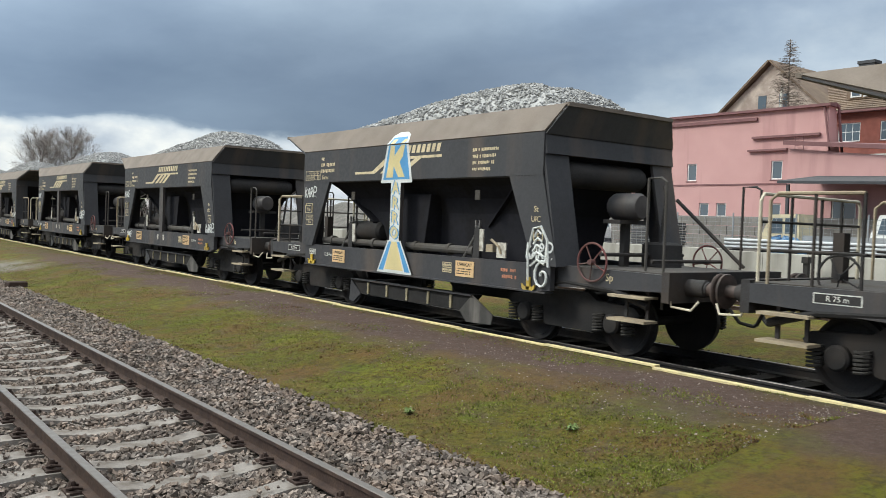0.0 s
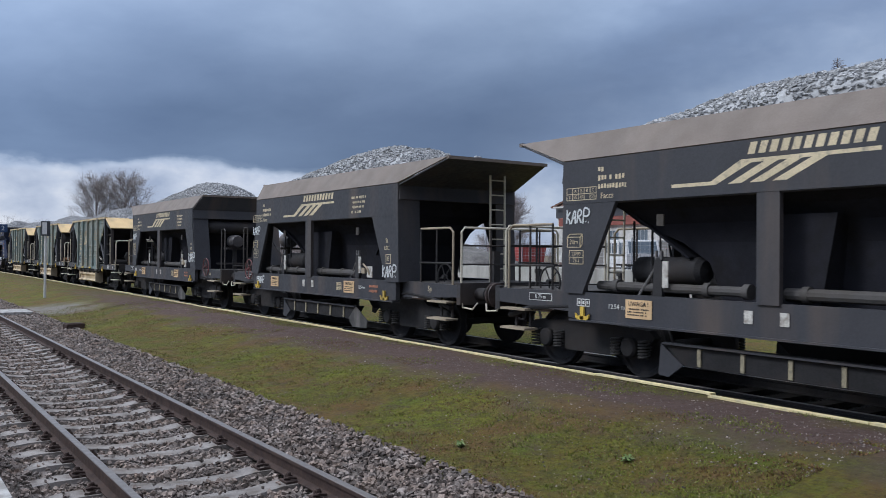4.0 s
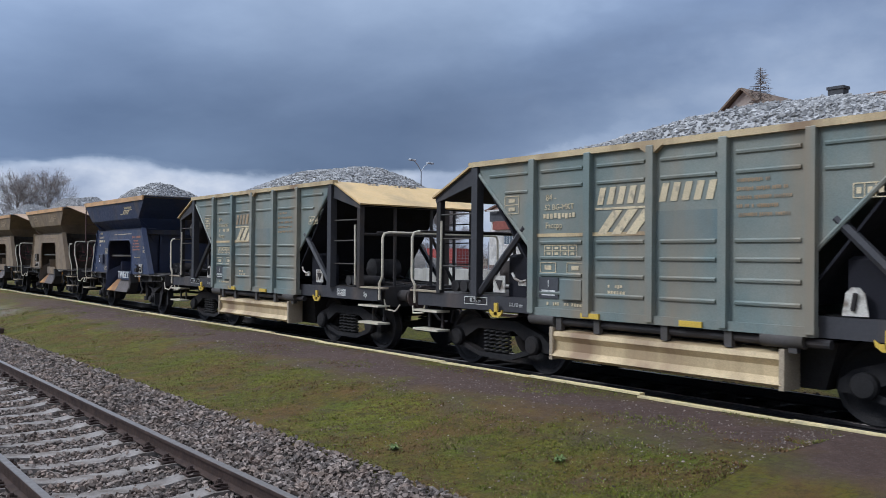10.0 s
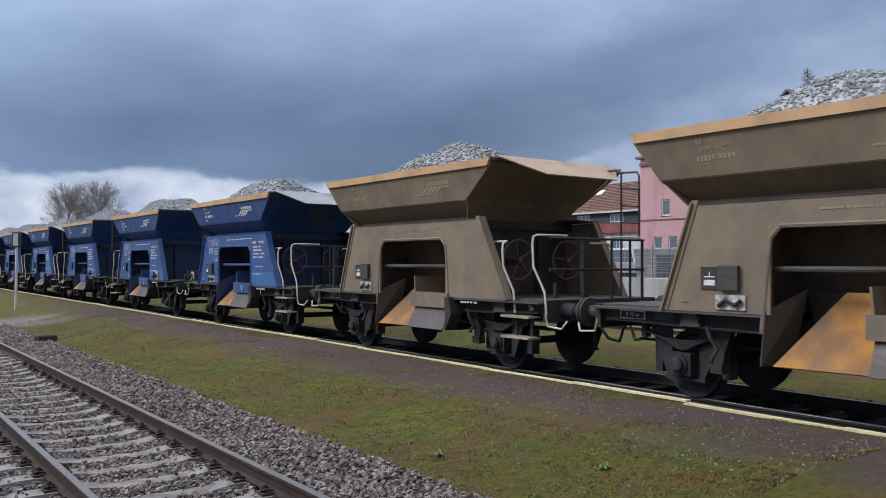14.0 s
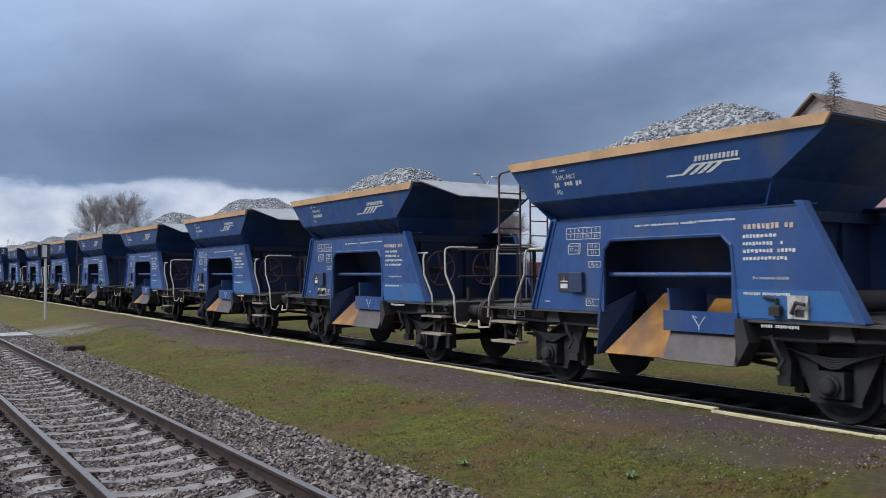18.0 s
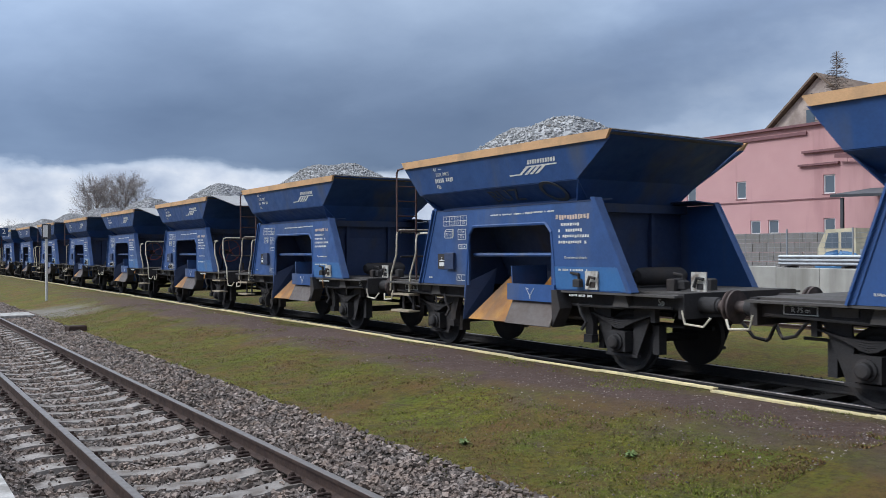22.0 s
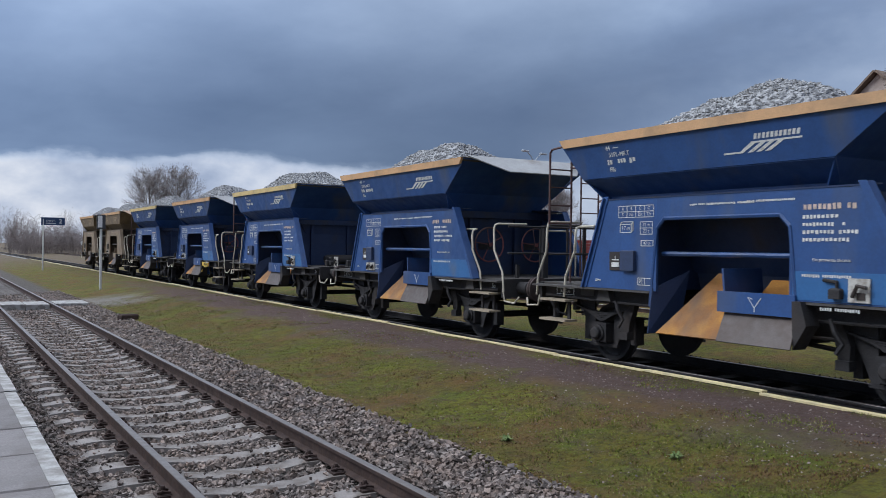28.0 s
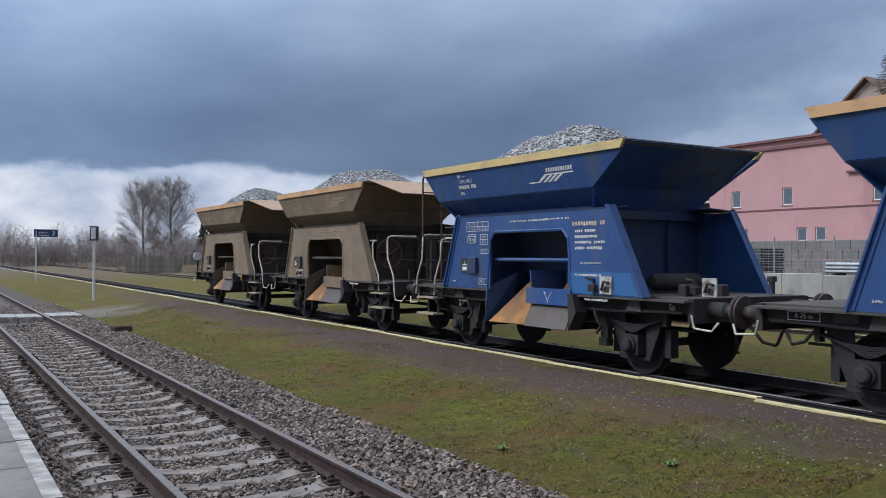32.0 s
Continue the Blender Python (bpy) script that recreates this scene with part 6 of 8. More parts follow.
    smooth(part("air_tank", Shape().lathe((-1.38, q * 3.86, 2.44), (1, 0, 0), [(0, 0.0), (0.03, 0.18), (0.14, 0.30), (0.25, 0.34), (2.51, 0.34), (2.64, 0.28), (2.73, 0.15), (2.76, 0.0)], 24), M_BLACK, root, "large black air tank"))
    for xx in (-0.9, 0.8):
        part("tank_cradle", Shape().box(xx, xx + 0.1, q * 3.86 - 0.06, q * 3.86 + 0.06, 1.2, 2.15), M_BLACK, root)
    smooth(part("valve_tank", Shape().lathe((-0.7, -q * 3.6, 1.55), (1, 0, 0), [(0, 0.0), (0.1, 0.2), (0.7, 0.2), (0.8, 0.0)], 16), M_BLACK, root))
    part("centre_sill", Shape().box(-0.25, 0.25, -4.98, 4.98, 0.85, 1.15), M_BLACK, root)
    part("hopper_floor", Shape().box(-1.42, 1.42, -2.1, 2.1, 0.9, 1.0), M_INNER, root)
    part("hopper_outlet", Shape().shell([ring_rect(1.15, -2.25, 2.15, 0.9), ring_rect(0.95, -2.0, 1.95, 0.34)]), M_BLACK, root, "black outlet sheets beneath the hopper")
    # lettering on the panels
    x = -1.466
    part("repainted_field", Shape().box(x - 0.002, x + 0.004, -1.0, -0.06, 2.04, 2.40), M_TEAL, root, "repainted teal field")
    letters("84 -", 0.13, M_CREAMTXT, root, x - 0.004, 1.78, 2.66)
    letters("52 BG-MKT", 0.115, M_CREAMTXT, root, x - 0.004, 1.62, 2.52)
    bars(root, M_CREAMTXT, x - 0.002, 1.93, 2.44, [0.60], 0.09, 0.05, 0.075, seed=seed)
    letters("Faccpp", 0.12, M_CREAMTXT, root, x - 0.004, 1.72, 2.26)
    part("panel_line", Shape().box(x - 0.003, x, 0.06, 2.06, 2.10, 2.15), M_CREAM, root)
    s = Shape()
    for i in range(3):
        a = 0.92 - i * 0.25
        s.prism_x([(a, 2.12), (a - 0.16, 2.12), (a - 0.44, 2.44), (a - 0.28, 2.44)], x - 0.004, x)
    s.box(x - 0.003, x, -0.0, 0.95, 2.45, 2.48)
    part("operator_mark", s, M_CREAMTXT, root)
    s = Shape()
    for i in range(5):
        a = 0.92 - i * 0.17
        s.prism_x([(a, 2.52), (a - 0.10, 2.52), (a - 0.16, 2.75), (a - 0.06, 2.75)], x - 0.003, x)
        if e < 0:
            a -= 1.02
            s.prism_x([(a, 2.52), (a - 0.10, 2.52), (a - 0.16, 2.75), (a - 0.06, 2.75)], x - 0.003, x)
    part("operator_name", s, M_CREAMTXT if e < 0 else M_FADEDTXT, root, "worn painted operator mark")
    bars(root, M_FADEDTXT, x, -1.2, 2.74, [0.4, 0.62, 0.66, 0.6, 0.66], 0.05, 0.05, 0.03, seed=seed + 2)
    grid_marks(root, M_CREAMTXT, x, 2.75, 2.72, 0.30, 0.26, 1, 2)
    grid_marks(root, M_CREAMTXT, x, -2.55, 2.60, 0.34, 0.15, 3, 1)
    grid_marks(root, M_CREAMTXT, x, 1.90, 1.98, 0.62, 0.16, 4, 2)
    grid_marks(root, M_CREAMTXT, x, 1.98, 1.73, 0.30, 0.14, 1, 1)
    grid_marks(root, M_CREAMTXT, x, 1.46, 1.73, 0.30, 0.14, 1, 1)
    bp = part("data_plate", Shape().box(x - 0.01, x, 1.62, 2.0, 1.22, 1.52), M_SLATE, root, "dark load-change plate")
    part("change_sign", Shape().box(x - 0.014, x - 0.01, 1.68, 1.94, 1.26, 1.34).box(x - 0.014, x - 0.01, 1.805, 1.815, 1.38, 1.48), M_WHITE, bp)
    part("document_box", Shape().bevel_box(x - 0.05, x, 1.15, 1.55, 1.22, 1.50, 0.01), M_TEAL, root)
    bars(root, M_CREAMTXT, x, 1.85, 1.17, [0.72], 0.05, 0.03, 0.05, seed=seed + 3)
    bars(root, M_CREAMTXT, x, 0.72, 1.45, [0.22, 0.3], 0.05, 0.03, 0.05, seed=seed + 4)
    fr = part("speed_plate", Shape().box(-1.415, -1.411, 3.2, 3.75, 1.05, 1.17), M_WHITE, root)
    part("plate_field", Shape().box(-1.418, -1.414, 3.215, 3.735, 1.062, 1.158), M_BLACK, fr)
    letters("R 75 m", 0.09, M_WHITE, root, -1.420, 3.47, 1.11)
    letters("11.10 m", 0.09, M_WHITE, root, -1.415, 2.55, 1.08)
    letters("Sp", 0.13, M_WHITE, root, -1.415, -4.6, 1.08)
    grid_marks(root, M_WHITE, -1.412, -3.6, 1.15, 0.30, 0.12, 4, 2)
    return root


# ---------------- ground, tracks and platforms ----------------
EDGE_X, EDGE_Z = 8.56, 0.20
RAIL_L, RAIL_R = 1.73, 3.24


def ground_height(x, y):
    """Height of the one sheet of ground; rail heads of the near track lie at zero."""
    def ease(a, b, u):
        u = max(0.0, min(1.0, (u - a) / (b - a)))
        return u * u * (3 - 2 * u)
    h = -0.21 + 0.47 * (1 - ease(0.45, 0.75, x))                     # filming platform down to the ballast bed
    h += 0.075 * ease(3.32, 3.5, x) + 0.055 * ease(3.7, 4.6, x) + 0.26 * ease(4.6, 7.2, x)          # up on to the island platform
    h -= 0.35 * ease(8.62, 8.72, x)                                   # down to the train's track bed
    h += 0.13 * ease(12.5, 14.5, x)
    h += 0.9 * ease(24.2, 24.6, x) * (1 - ease(90, 140, y)) if x > 24 else 0.0
    h += (0.03 * noise.noise((x * 0.8, y * 0.5, 3.1)) + 0.015 * noise.noise((x * 3, y * 2.2, 1.7))) * (1.0 if 4.6 < x < 8.4 or x > 14 else 0.35)
    return h


def ground_material():
    m = bpy.data.materials.new("mossy_grass_and_trodden_gravel")
    m.use_nodes = True
    nt = m.node_tree
    b = nt.nodes["Principled BSDF"]
    N, L = nt.nodes.new, nt.links.new
    tc, sep = N("ShaderNodeTexCoord"), N("ShaderNodeSeparateXYZ")
    L(tc.outputs["Object"], sep.inputs[0])

    def noise_tex(sc, det, rough=0.55):
        n = N("ShaderNodeTexNoise")
        n.inputs["Scale"].default_value, n.inputs["Detail"].default_value, n.inputs["Roughness"].default_value = sc, det, rough
        L(tc.outputs["Object"], n.inputs["Vector"])
        return n.outputs["Fac"]

    def math_(op, a, c=None):
        n = N("ShaderNodeMath")
        n.operation = op
        for i, v in enumerate((a, c)):
            if v is None:
                continue
            if isinstance(v, (int, float)):
                n.inputs[i].default_value = v
            else:
                L(v, n.inputs[i])
        return n.outputs[0]

    def rng(src, a, b_, c=0.0, d=1.0):
        r = N("ShaderNodeMapRange")
        for i, v in enumerate((a, b_, c, d), 1):
            r.inputs[i].default_value = v
        L(src, r.inputs[0])
        return r.outputs[0]

    def mixc(fac, a, c):
        x = N("ShaderNodeMix")
        x.data_type = "RGBA"
        for src, sock in ((fac, x.inputs["Factor"]), (a, x.inputs["A"]), (c, x.inputs["B"])):
            if isinstance(src, tuple):
                sock.default_value = (*src, 1)
            else:
                L(src, sock)
        return x.outputs["Result"]

    wob = math_("MULTIPLY", math_("SUBTRACT", noise_tex(0.9, 5), 0.5), 2.6)
    xw = math_("ADD", sep.outputs["X"], wob)
    yw = math_("ADD", sep.outputs["Y"], math_("MULTIPLY", wob, 1.2))
    grass = mixc(rng(noise_tex(1.3, 6), 0.36, 0.62), (0.102, 0.122, 0.010), (0.140, 0.108, 0.013))
    grass = mixc(rng(noise_tex(0.55, 5), 0.50, 0.62, 0, 0.75), grass, (0.162, 0.164, 0.012))
    grass = mixc(rng(noise_tex(14, 7, 0.8), 0.47, 0.60, 0, 0.75), grass, (0.042, 0.036, 0.009))
    grass = mixc(rng(noise_tex(19, 6, 0.8), 0.54, 0.64, 0, 0.7), grass, (0.120, 0.122, 0.036))
    grass = mixc(rng(noise_tex(0.8, 8, 0.66), 0.47, 0.60, 0, 0.7), grass, (0.145, 0.076, 0.030))
    grass = mixc(rng(noise_tex(4.5, 7, 0.75), 0.50, 0.60, 0, 0.5), grass, (0.050, 0.038, 0.016))
    soil = mixc(rng(noise_tex(5, 6), 0.35, 0.65), (0.122, 0.079, 0.065), (0.090, 0.057, 0.047))
    soil = mixc(rng(noise_tex(15, 7, 0.85), 0.46, 0.56, 0, 0.7), soil, (0.070, 0.045, 0.038))
    soil = mixc(rng(noise_tex(24, 6, 0.85), 0.55, 0.63, 0, 0.75), soil, (0.18, 0.142, 0.125))
    path = math_("MULTIPLY", rng(xw, 6.3, 7.1), rng(xw, 8.1, 8.8, 1.0, 0.08))
    path = math_("MULTIPLY", path, rng(yw, 29.0, 42.0, 1.0, 0.2))
    spots = rng(noise_tex(2.1, 7, 0.65), 0.55, 0.66, 0, 0.55)
    land = mixc(math_("MULTIPLY", math_("MAXIMUM", path, spots), rng(sep.outputs["X"], 11.0, 12.0, 1.0, 0.15)), grass, soil)
    # pale grit trodden on to the platform from the foot crossing
    grit = math_("MULTIPLY", math_("MULTIPLY", rng(yw, 27.2, 28.6), rng(yw, 31.2, 33.4, 1.0, 0.0)), math_("MULTIPLY", rng(sep.outputs["X"], 3.4, 3.9), rng(xw, 5.3, 6.7, 1.0, 0.0)))
    land = mixc(math_("MULTIPLY", grit, rng(noise_tex(6, 6, 0.7), 0.3, 0.6, 0.45, 1.0)), land, (0.225, 0.205, 0.185))
    # dry bleached grass and bare soil towards the scrub
    far = math_("MULTIPLY", rng(yw, 62.0, 96.0), rng(noise_tex(0.25, 5), 0.3, 0.6, 0.55, 1.0))
    land = mixc(far, land, mixc(rng(noise_tex(0.9, 6), 0.35, 0.65), (0.150, 0.112, 0.086), (0.118, 0.094, 0.060)))
    bed = mixc(rng(noise_tex(24, 5, 0.7), 0.35, 0.65), (0.078, 0.066, 0.056), (0.13, 0.117, 0.106))
    nearbed = math_("MULTIPLY", rng(sep.outputs["X"], 0.6, 0.8), rng(math_("ADD", sep.outputs["X"], math_("MULTIPLY", wob, 0.12)), 4.15, 4.45, 1.0, 0.0))
    # bed under the train: oily ground with the train's shade painted in
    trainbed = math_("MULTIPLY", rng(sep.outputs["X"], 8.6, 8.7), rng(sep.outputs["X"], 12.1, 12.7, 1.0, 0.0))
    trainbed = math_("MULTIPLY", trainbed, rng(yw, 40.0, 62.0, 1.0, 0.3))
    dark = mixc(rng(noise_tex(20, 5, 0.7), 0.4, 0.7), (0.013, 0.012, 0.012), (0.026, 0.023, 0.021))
    land = mixc(nearbed, land, bed)
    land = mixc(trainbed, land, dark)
    yard = math_("MULTIPLY", rng(sep.outputs["X"], 24, 25), rng(sep.outputs["Y"], 80, 100, 1.0, 0.0))
    land = mixc(yard, land, soil)
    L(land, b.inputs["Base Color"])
    b.inputs["Roughness"].default_value = 0.95
    b.inputs["Specular IOR Level"].default_value = 0.25
    bp = N("ShaderNodeBump")
    bp.inputs["Strength"].default_value, bp.inputs["Distance"].default_value = 1.0, 0.045
    L(math_("ADD", noise_tex(45, 6, 0.7), math_("MULTIPLY", noise_tex(9, 4), 1.5)), bp.inputs["Height"])
    L(bp.outputs[0], b.inputs["Normal"])
    return m


M_GROUND = ground_material()


def axis_steps(spans):
    out = []
    for a, b, st in spans:
        n = max(1, round((b - a) / st))
        out += [a + (b - a) * i / n for i in range(n)]
    return out + [spans[-1][1]]


def build_ground():
    xs = axis_steps([(-2500, -300, 550), (-300, -20, 40), (-20, 0, 2), (0, 1, 0.08), (1, 4, 0.25), (4, 8.5, 0.15), (8.5, 8.8, 0.03), (8.8, 15, 0.4), (15, 24, 1.5), (24, 25, 0.2), (25, 120, 8), (120, 400, 70), (400, 2600, 550)])
    ys = axis_steps([(-2500, -300, 550), (-300, -10, 30), (-10, 3, 1), (3, 26, 0.22), (26, 60, 0.6), (60, 160, 5), (160, 500, 60), (500, 3000, 500)])
    nx = len(xs)
    s = Shape().add([(x, y, ground_height(x, y)) for y in ys for x in xs], [(j * nx + i, j * nx + i + 1, (j + 1) * nx + i + 1, (j + 1) * nx + i) for j in range(len(ys) - 1) for i in range(nx - 1)])
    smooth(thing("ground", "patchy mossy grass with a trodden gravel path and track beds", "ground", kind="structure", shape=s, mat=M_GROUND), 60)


build_ground()


def rail_shape(y0, y1):
    """Flat-bottom rail: foot, web and head; its head top lies at zero."""
    web = Shape().prism_y([(-0.07, -0.155), (0.07, -0.155), (0.07, -0.145), (0.012, -0.125), (0.010, -0.045), (0.034, -0.036), (0.034, -0.006), (-0.034, -0.006), (-0.034, -0.036), (-0.010, -0.045), (-0.012, -0.125), (-0.07, -0.145)], y0, y1)
    head = Shape().prism_y([(-0.034, -0.006), (0.034, -0.006), (0.030, 0.0), (-0.030, 0.0)], y0, y1)
    return web, head


def lay_track(name, label, x0, z, y0, y1, side):
    tr = thing(name, label, "railway track", pose(x0, 0, z), kind="structure")
    web, head = rail_shape(y0, y1)
    wm, hm = web.mesh("rail", side), head.mesh("rail_head", M_RAILTOP)
    for sx in (-1, 1):
        r = part("rail", wm, None, tr)
        r.location.x = sx * 0.7535
        part("rail_head", hm, None, r)
    return tr


def sleeper_mesh():
    """Concrete sleeper: sloping shoulders, dipped middle."""
    prof = [(-1.25, -0.02), (-1.05, 0.0), (-0.55, 0.0), (-0.3, -0.035), (0.3, -0.035), (0.55, 0.0), (1.05, 0.0), (1.25, -0.02)]
    rings = []
    for x, z in prof:
        rings.append([(x, -0.15, -0.20), (x, 0.15, -0.20), (x, 0.115, z), (x, -0.115, z)])
    s = Shape().shell(rings)
    n = len(prof)
    s.f += [(0, 1, 2, 3), tuple(4 * (n - 1) + k for k in (3, 2, 1, 0))]
    return s.mesh("sleeper", M_SLEEPER)


def clip_mesh():
    """Rail fastening: base plate, bolt and bent clip on both sides of the rail."""
    s = Shape().box(-0.17, 0.17, -0.08, 0.08, 0.0, 0.018)
    for d in (-1, 1):
        s.tube([(d * 0.06, -0.05, 0.035), (d * 0.13, -0.05, 0.05), (d * 0.15, 0.0, 0.03), (d * 0.13, 0.05, 0.05), (d * 0.06, 0.05, 0.035)], 0.012, 5)
        s.lathe((d * 0.115, 0, 0.015), (0, 0, 1), [(0, 0.022), (0.055, 0.022), (0.07, 0.016)], 6)
    return s.mesh("rail_clip", M_RUST)


near_track = lay_track("near_track", "single track with rusty rails on concrete sleepers in ballast", (RAIL_L + RAIL_R) / 2, 0.0, -60, 400, M_RUST)
# rail sides blackened: shade below the wagons is put into the colour
train_track = lay_track("train_track", "dark track under the passing train", TRACK_X, TRACK_Z, -120, 420, M_BLACK)
far_track = lay_track("far_track", "overgrown third track in the grass", 19.6, 0.07, -60, 420, M_RUST)


def lay_sleepers():
    me, cl = sleeper_mesh(), clip_mesh()
    rnd = random.Random(8)
    for i in range(-12, 104):
        y = 2.2 + i * 0.6
        sl = part("sleeper", me, None, near_track)
        sl.location = (rnd.uniform(-0.02, 0.02), y, -0.157 + rnd.uniform(-0.006, 0.004))
        sl.rotation_euler.z = rnd.uniform(-0.012, 0.012)
        if 2 < y < 19:
            for sx in (-1, 1):
                c = part("rail_clip", cl, None, sl)
                c.location = (sx * 0.7535, 0, 0.0)
    far = Shape()
    for i in range(420):
        y = 2.2 + (104 + i) * 0.6
        far.box(-1.25, 1.25, y - 0.12, y + 0.12, -0.32, -0.175)
    part("distant_sleepers", far, M_SLEEPER, near_track)["kind"] = "stuff"
    tr = Shape()
    for i in range(300):
        y = -30 + i * 0.62
        tr.box(-1.25, 1.25, y - 0.12, y + 0.12, -0.30, -0.165)
    part("train_sleepers", tr, M_OILY_SHADE, train_track)["kind"] = "stuff"


# oil-dark stones and sleepers; shade beneath the train is put in their colour
M_OILY_SHADE = material("oily_shaded_ballast", (0.014, 0.013, 0.012), 0.95, spec=0.1, second=(0.024, 0.021, 0.019), scale=8, grain=0.3, islands=0.4)


def scatter_ballast():
    """Loose stones of the near track bed, thick near the camera, thinner far off."""
    rnd = random.Random(5)
    s = Shape()
    for _ in range(68000):
        y = 3.0 + 34 * rnd.random() ** 1.7 if rnd.random() < 0.9 else rnd.uniform(-5, 3)
        x = rnd.uniform(0.86, 4.42)
        if RAIL_L - 0.05 < x < RAIL_L + 0.05 or RAIL_R - 0.05 < x < RAIL_R + 0.05:
            continue
        on = abs(((y - 2.2) / 0.6 + 0.5) % 1 - 0.5) < 0.175 + 0.05 * noise.noise((x * 5, y * 3, 4.0)) and 1.24 < x < 3.3
        if on and rnd.random() > 0.10:
            continue
        r = rnd.uniform(0.016, 0.034) * (1.0 + max(0, y - 10) * 0.018)
        z = ground_height(x, y) + rnd.uniform(-0.015, 0.022) + (0.02 if x < 1.15 or x > 3.3 else 0.008)
        block_stone(s, rnd, x, y, z if not on else -0.15, r if not on else r * 0.7)
    thing("ballast", "loose grey-brown crushed stone between the rails", "ballast", kind="stuff", shape=s, mat=M_BALLAST)
    d = Shape()
    for _ in range(5200):
        y, x = rnd.uniform(4, 34), rnd.uniform(8.75, 12.6)
        stone(d, rnd, x, y, ground_height(x, y) + 0.01, rnd.uniform(0.02, 0.045))
    thing("dark_ballast", "oily ballast under the train with its shade painted in", "ballast", kind="stuff", shape=d, mat=M_OILY_SHADE)


def grow_grass():
    """Short moss tufts and blades on the island platform."""
    rnd = random.Random(11)
    mats = (material("moss_blades", (0.122, 0.138, 0.014), 0.9, islands=0.5, bump=0), material("dry_blades", (0.18, 0.148, 0.066), 0.9, islands=0.5, bump=0),
            material("brown_moss_tips", (0.128, 0.072, 0.028), 0.95, islands=0.5, bump=0))
    shapes = (Shape(), Shape(), Shape())
    for _ in range(125000):
        y = 4.0 + 26 * rnd.random() ** 1.7
        x = rnd.uniform(4.25, 8.5)
        n = noise.noise((x * 0.9, y * 0.7, 9.0)) + 0.35 * noise.noise((x * 4, y * 4, 2.0))
        lim = -0.30 if x < 6.5 else 0.22 if x < 8.1 else 0.0
        if n < lim + rnd.uniform(-0.12, 0.12):
            continue
        tone = noise.noise((x * 1.1, y * 0.8, 21.0)) + 0.6 * noise.noise((x * 5, y * 4, 5.0)) + rnd.uniform(-0.35, 0.35)
        kind = 2 if tone < -0.18 else 1 if rnd.random() < 0.2 else 0
        z = ground_height(x, y) - 0.003
        tuft = max(0.0, noise.noise((x * 7, y * 7, 14.0)))
        h = rnd.uniform(0.006, 0.018) * (1 + 2.2 * tuft)
        a, w = rnd.uniform(0, 6.28), rnd.uniform(0.004, 0.010)
        dx, dy = math.cos(a) * w, math.sin(a) * w
        lx, ly = rnd.uniform(-0.025, 0.025), rnd.uniform(-0.025, 0.025)
        shapes[kind].add([(x - dx, y - dy, z), (x + dx, y + dy, z), (x + lx, y + ly, z + h)], [(0, 1, 2)])
    for s, m, nm in zip(shapes, mats, ("moss", "dry_grass", "brown_moss")):
        thing(nm, {"moss": "short green mossy turf of the island platform", "dry_grass": "dry yellowish blades in the turf", "brown_moss": "red-brown patches of dry moss in the turf"}[nm], "grass", kind="stuff", shape=s, mat=m)
    # larger weeds
    for i, (x, y) in enumerate(((4.95, 6.95), (5.7, 5.4))):
        w = Shape()
        for _ in range(34):
            a, ln, lift = rnd.uniform(0, 6.28), rnd.uniform(0.04, 0.10), rnd.uniform(0.01, 0.06)
            c, sn = math.cos(a), math.sin(a)
            w.add([(0, 0, 0), (c * ln * 0.5 - sn * 0.012, sn * ln * 0.5 + c * 0.012, lift), (c * ln, sn * ln, lift * 0.7), (c * ln * 0.5 + sn * 0.012, sn * ln * 0.5 - c * 0.012, lift)], [(0, 1, 2, 3)])
        thing("weed", "small green rosette weed in the turf", "plant", pose(x, y, ground_height(x, y)), group="weeds", shape=w, mat=M_WEED)
    st = Shape()
    for _ in range(7500):
        y, x = 4 + 24 * rnd.random() ** 1.5, rnd.uniform(4.4, 8.5)
        if (x < 6.3 or x > 8.2) and rnd.random() < 0.7:
            continue
        stone(st, rnd, x, y, ground_height(x, y) + 0.002, 0.004 + 0.014 * rnd.random() ** 2)
    thing("pebbles", "small brown and grey pebbles trodden into the path", "pebbles", kind="stuff", shape=st, mat=M_GRIT)


M_GRIT = material("path_grit", (0.19, 0.155, 0.135), 0.95, islands=0.7, bump=0)
M_WEED = material("weed_leaf", (0.13, 0.185, 0.055), 0.8, islands=0.25, bump=0)


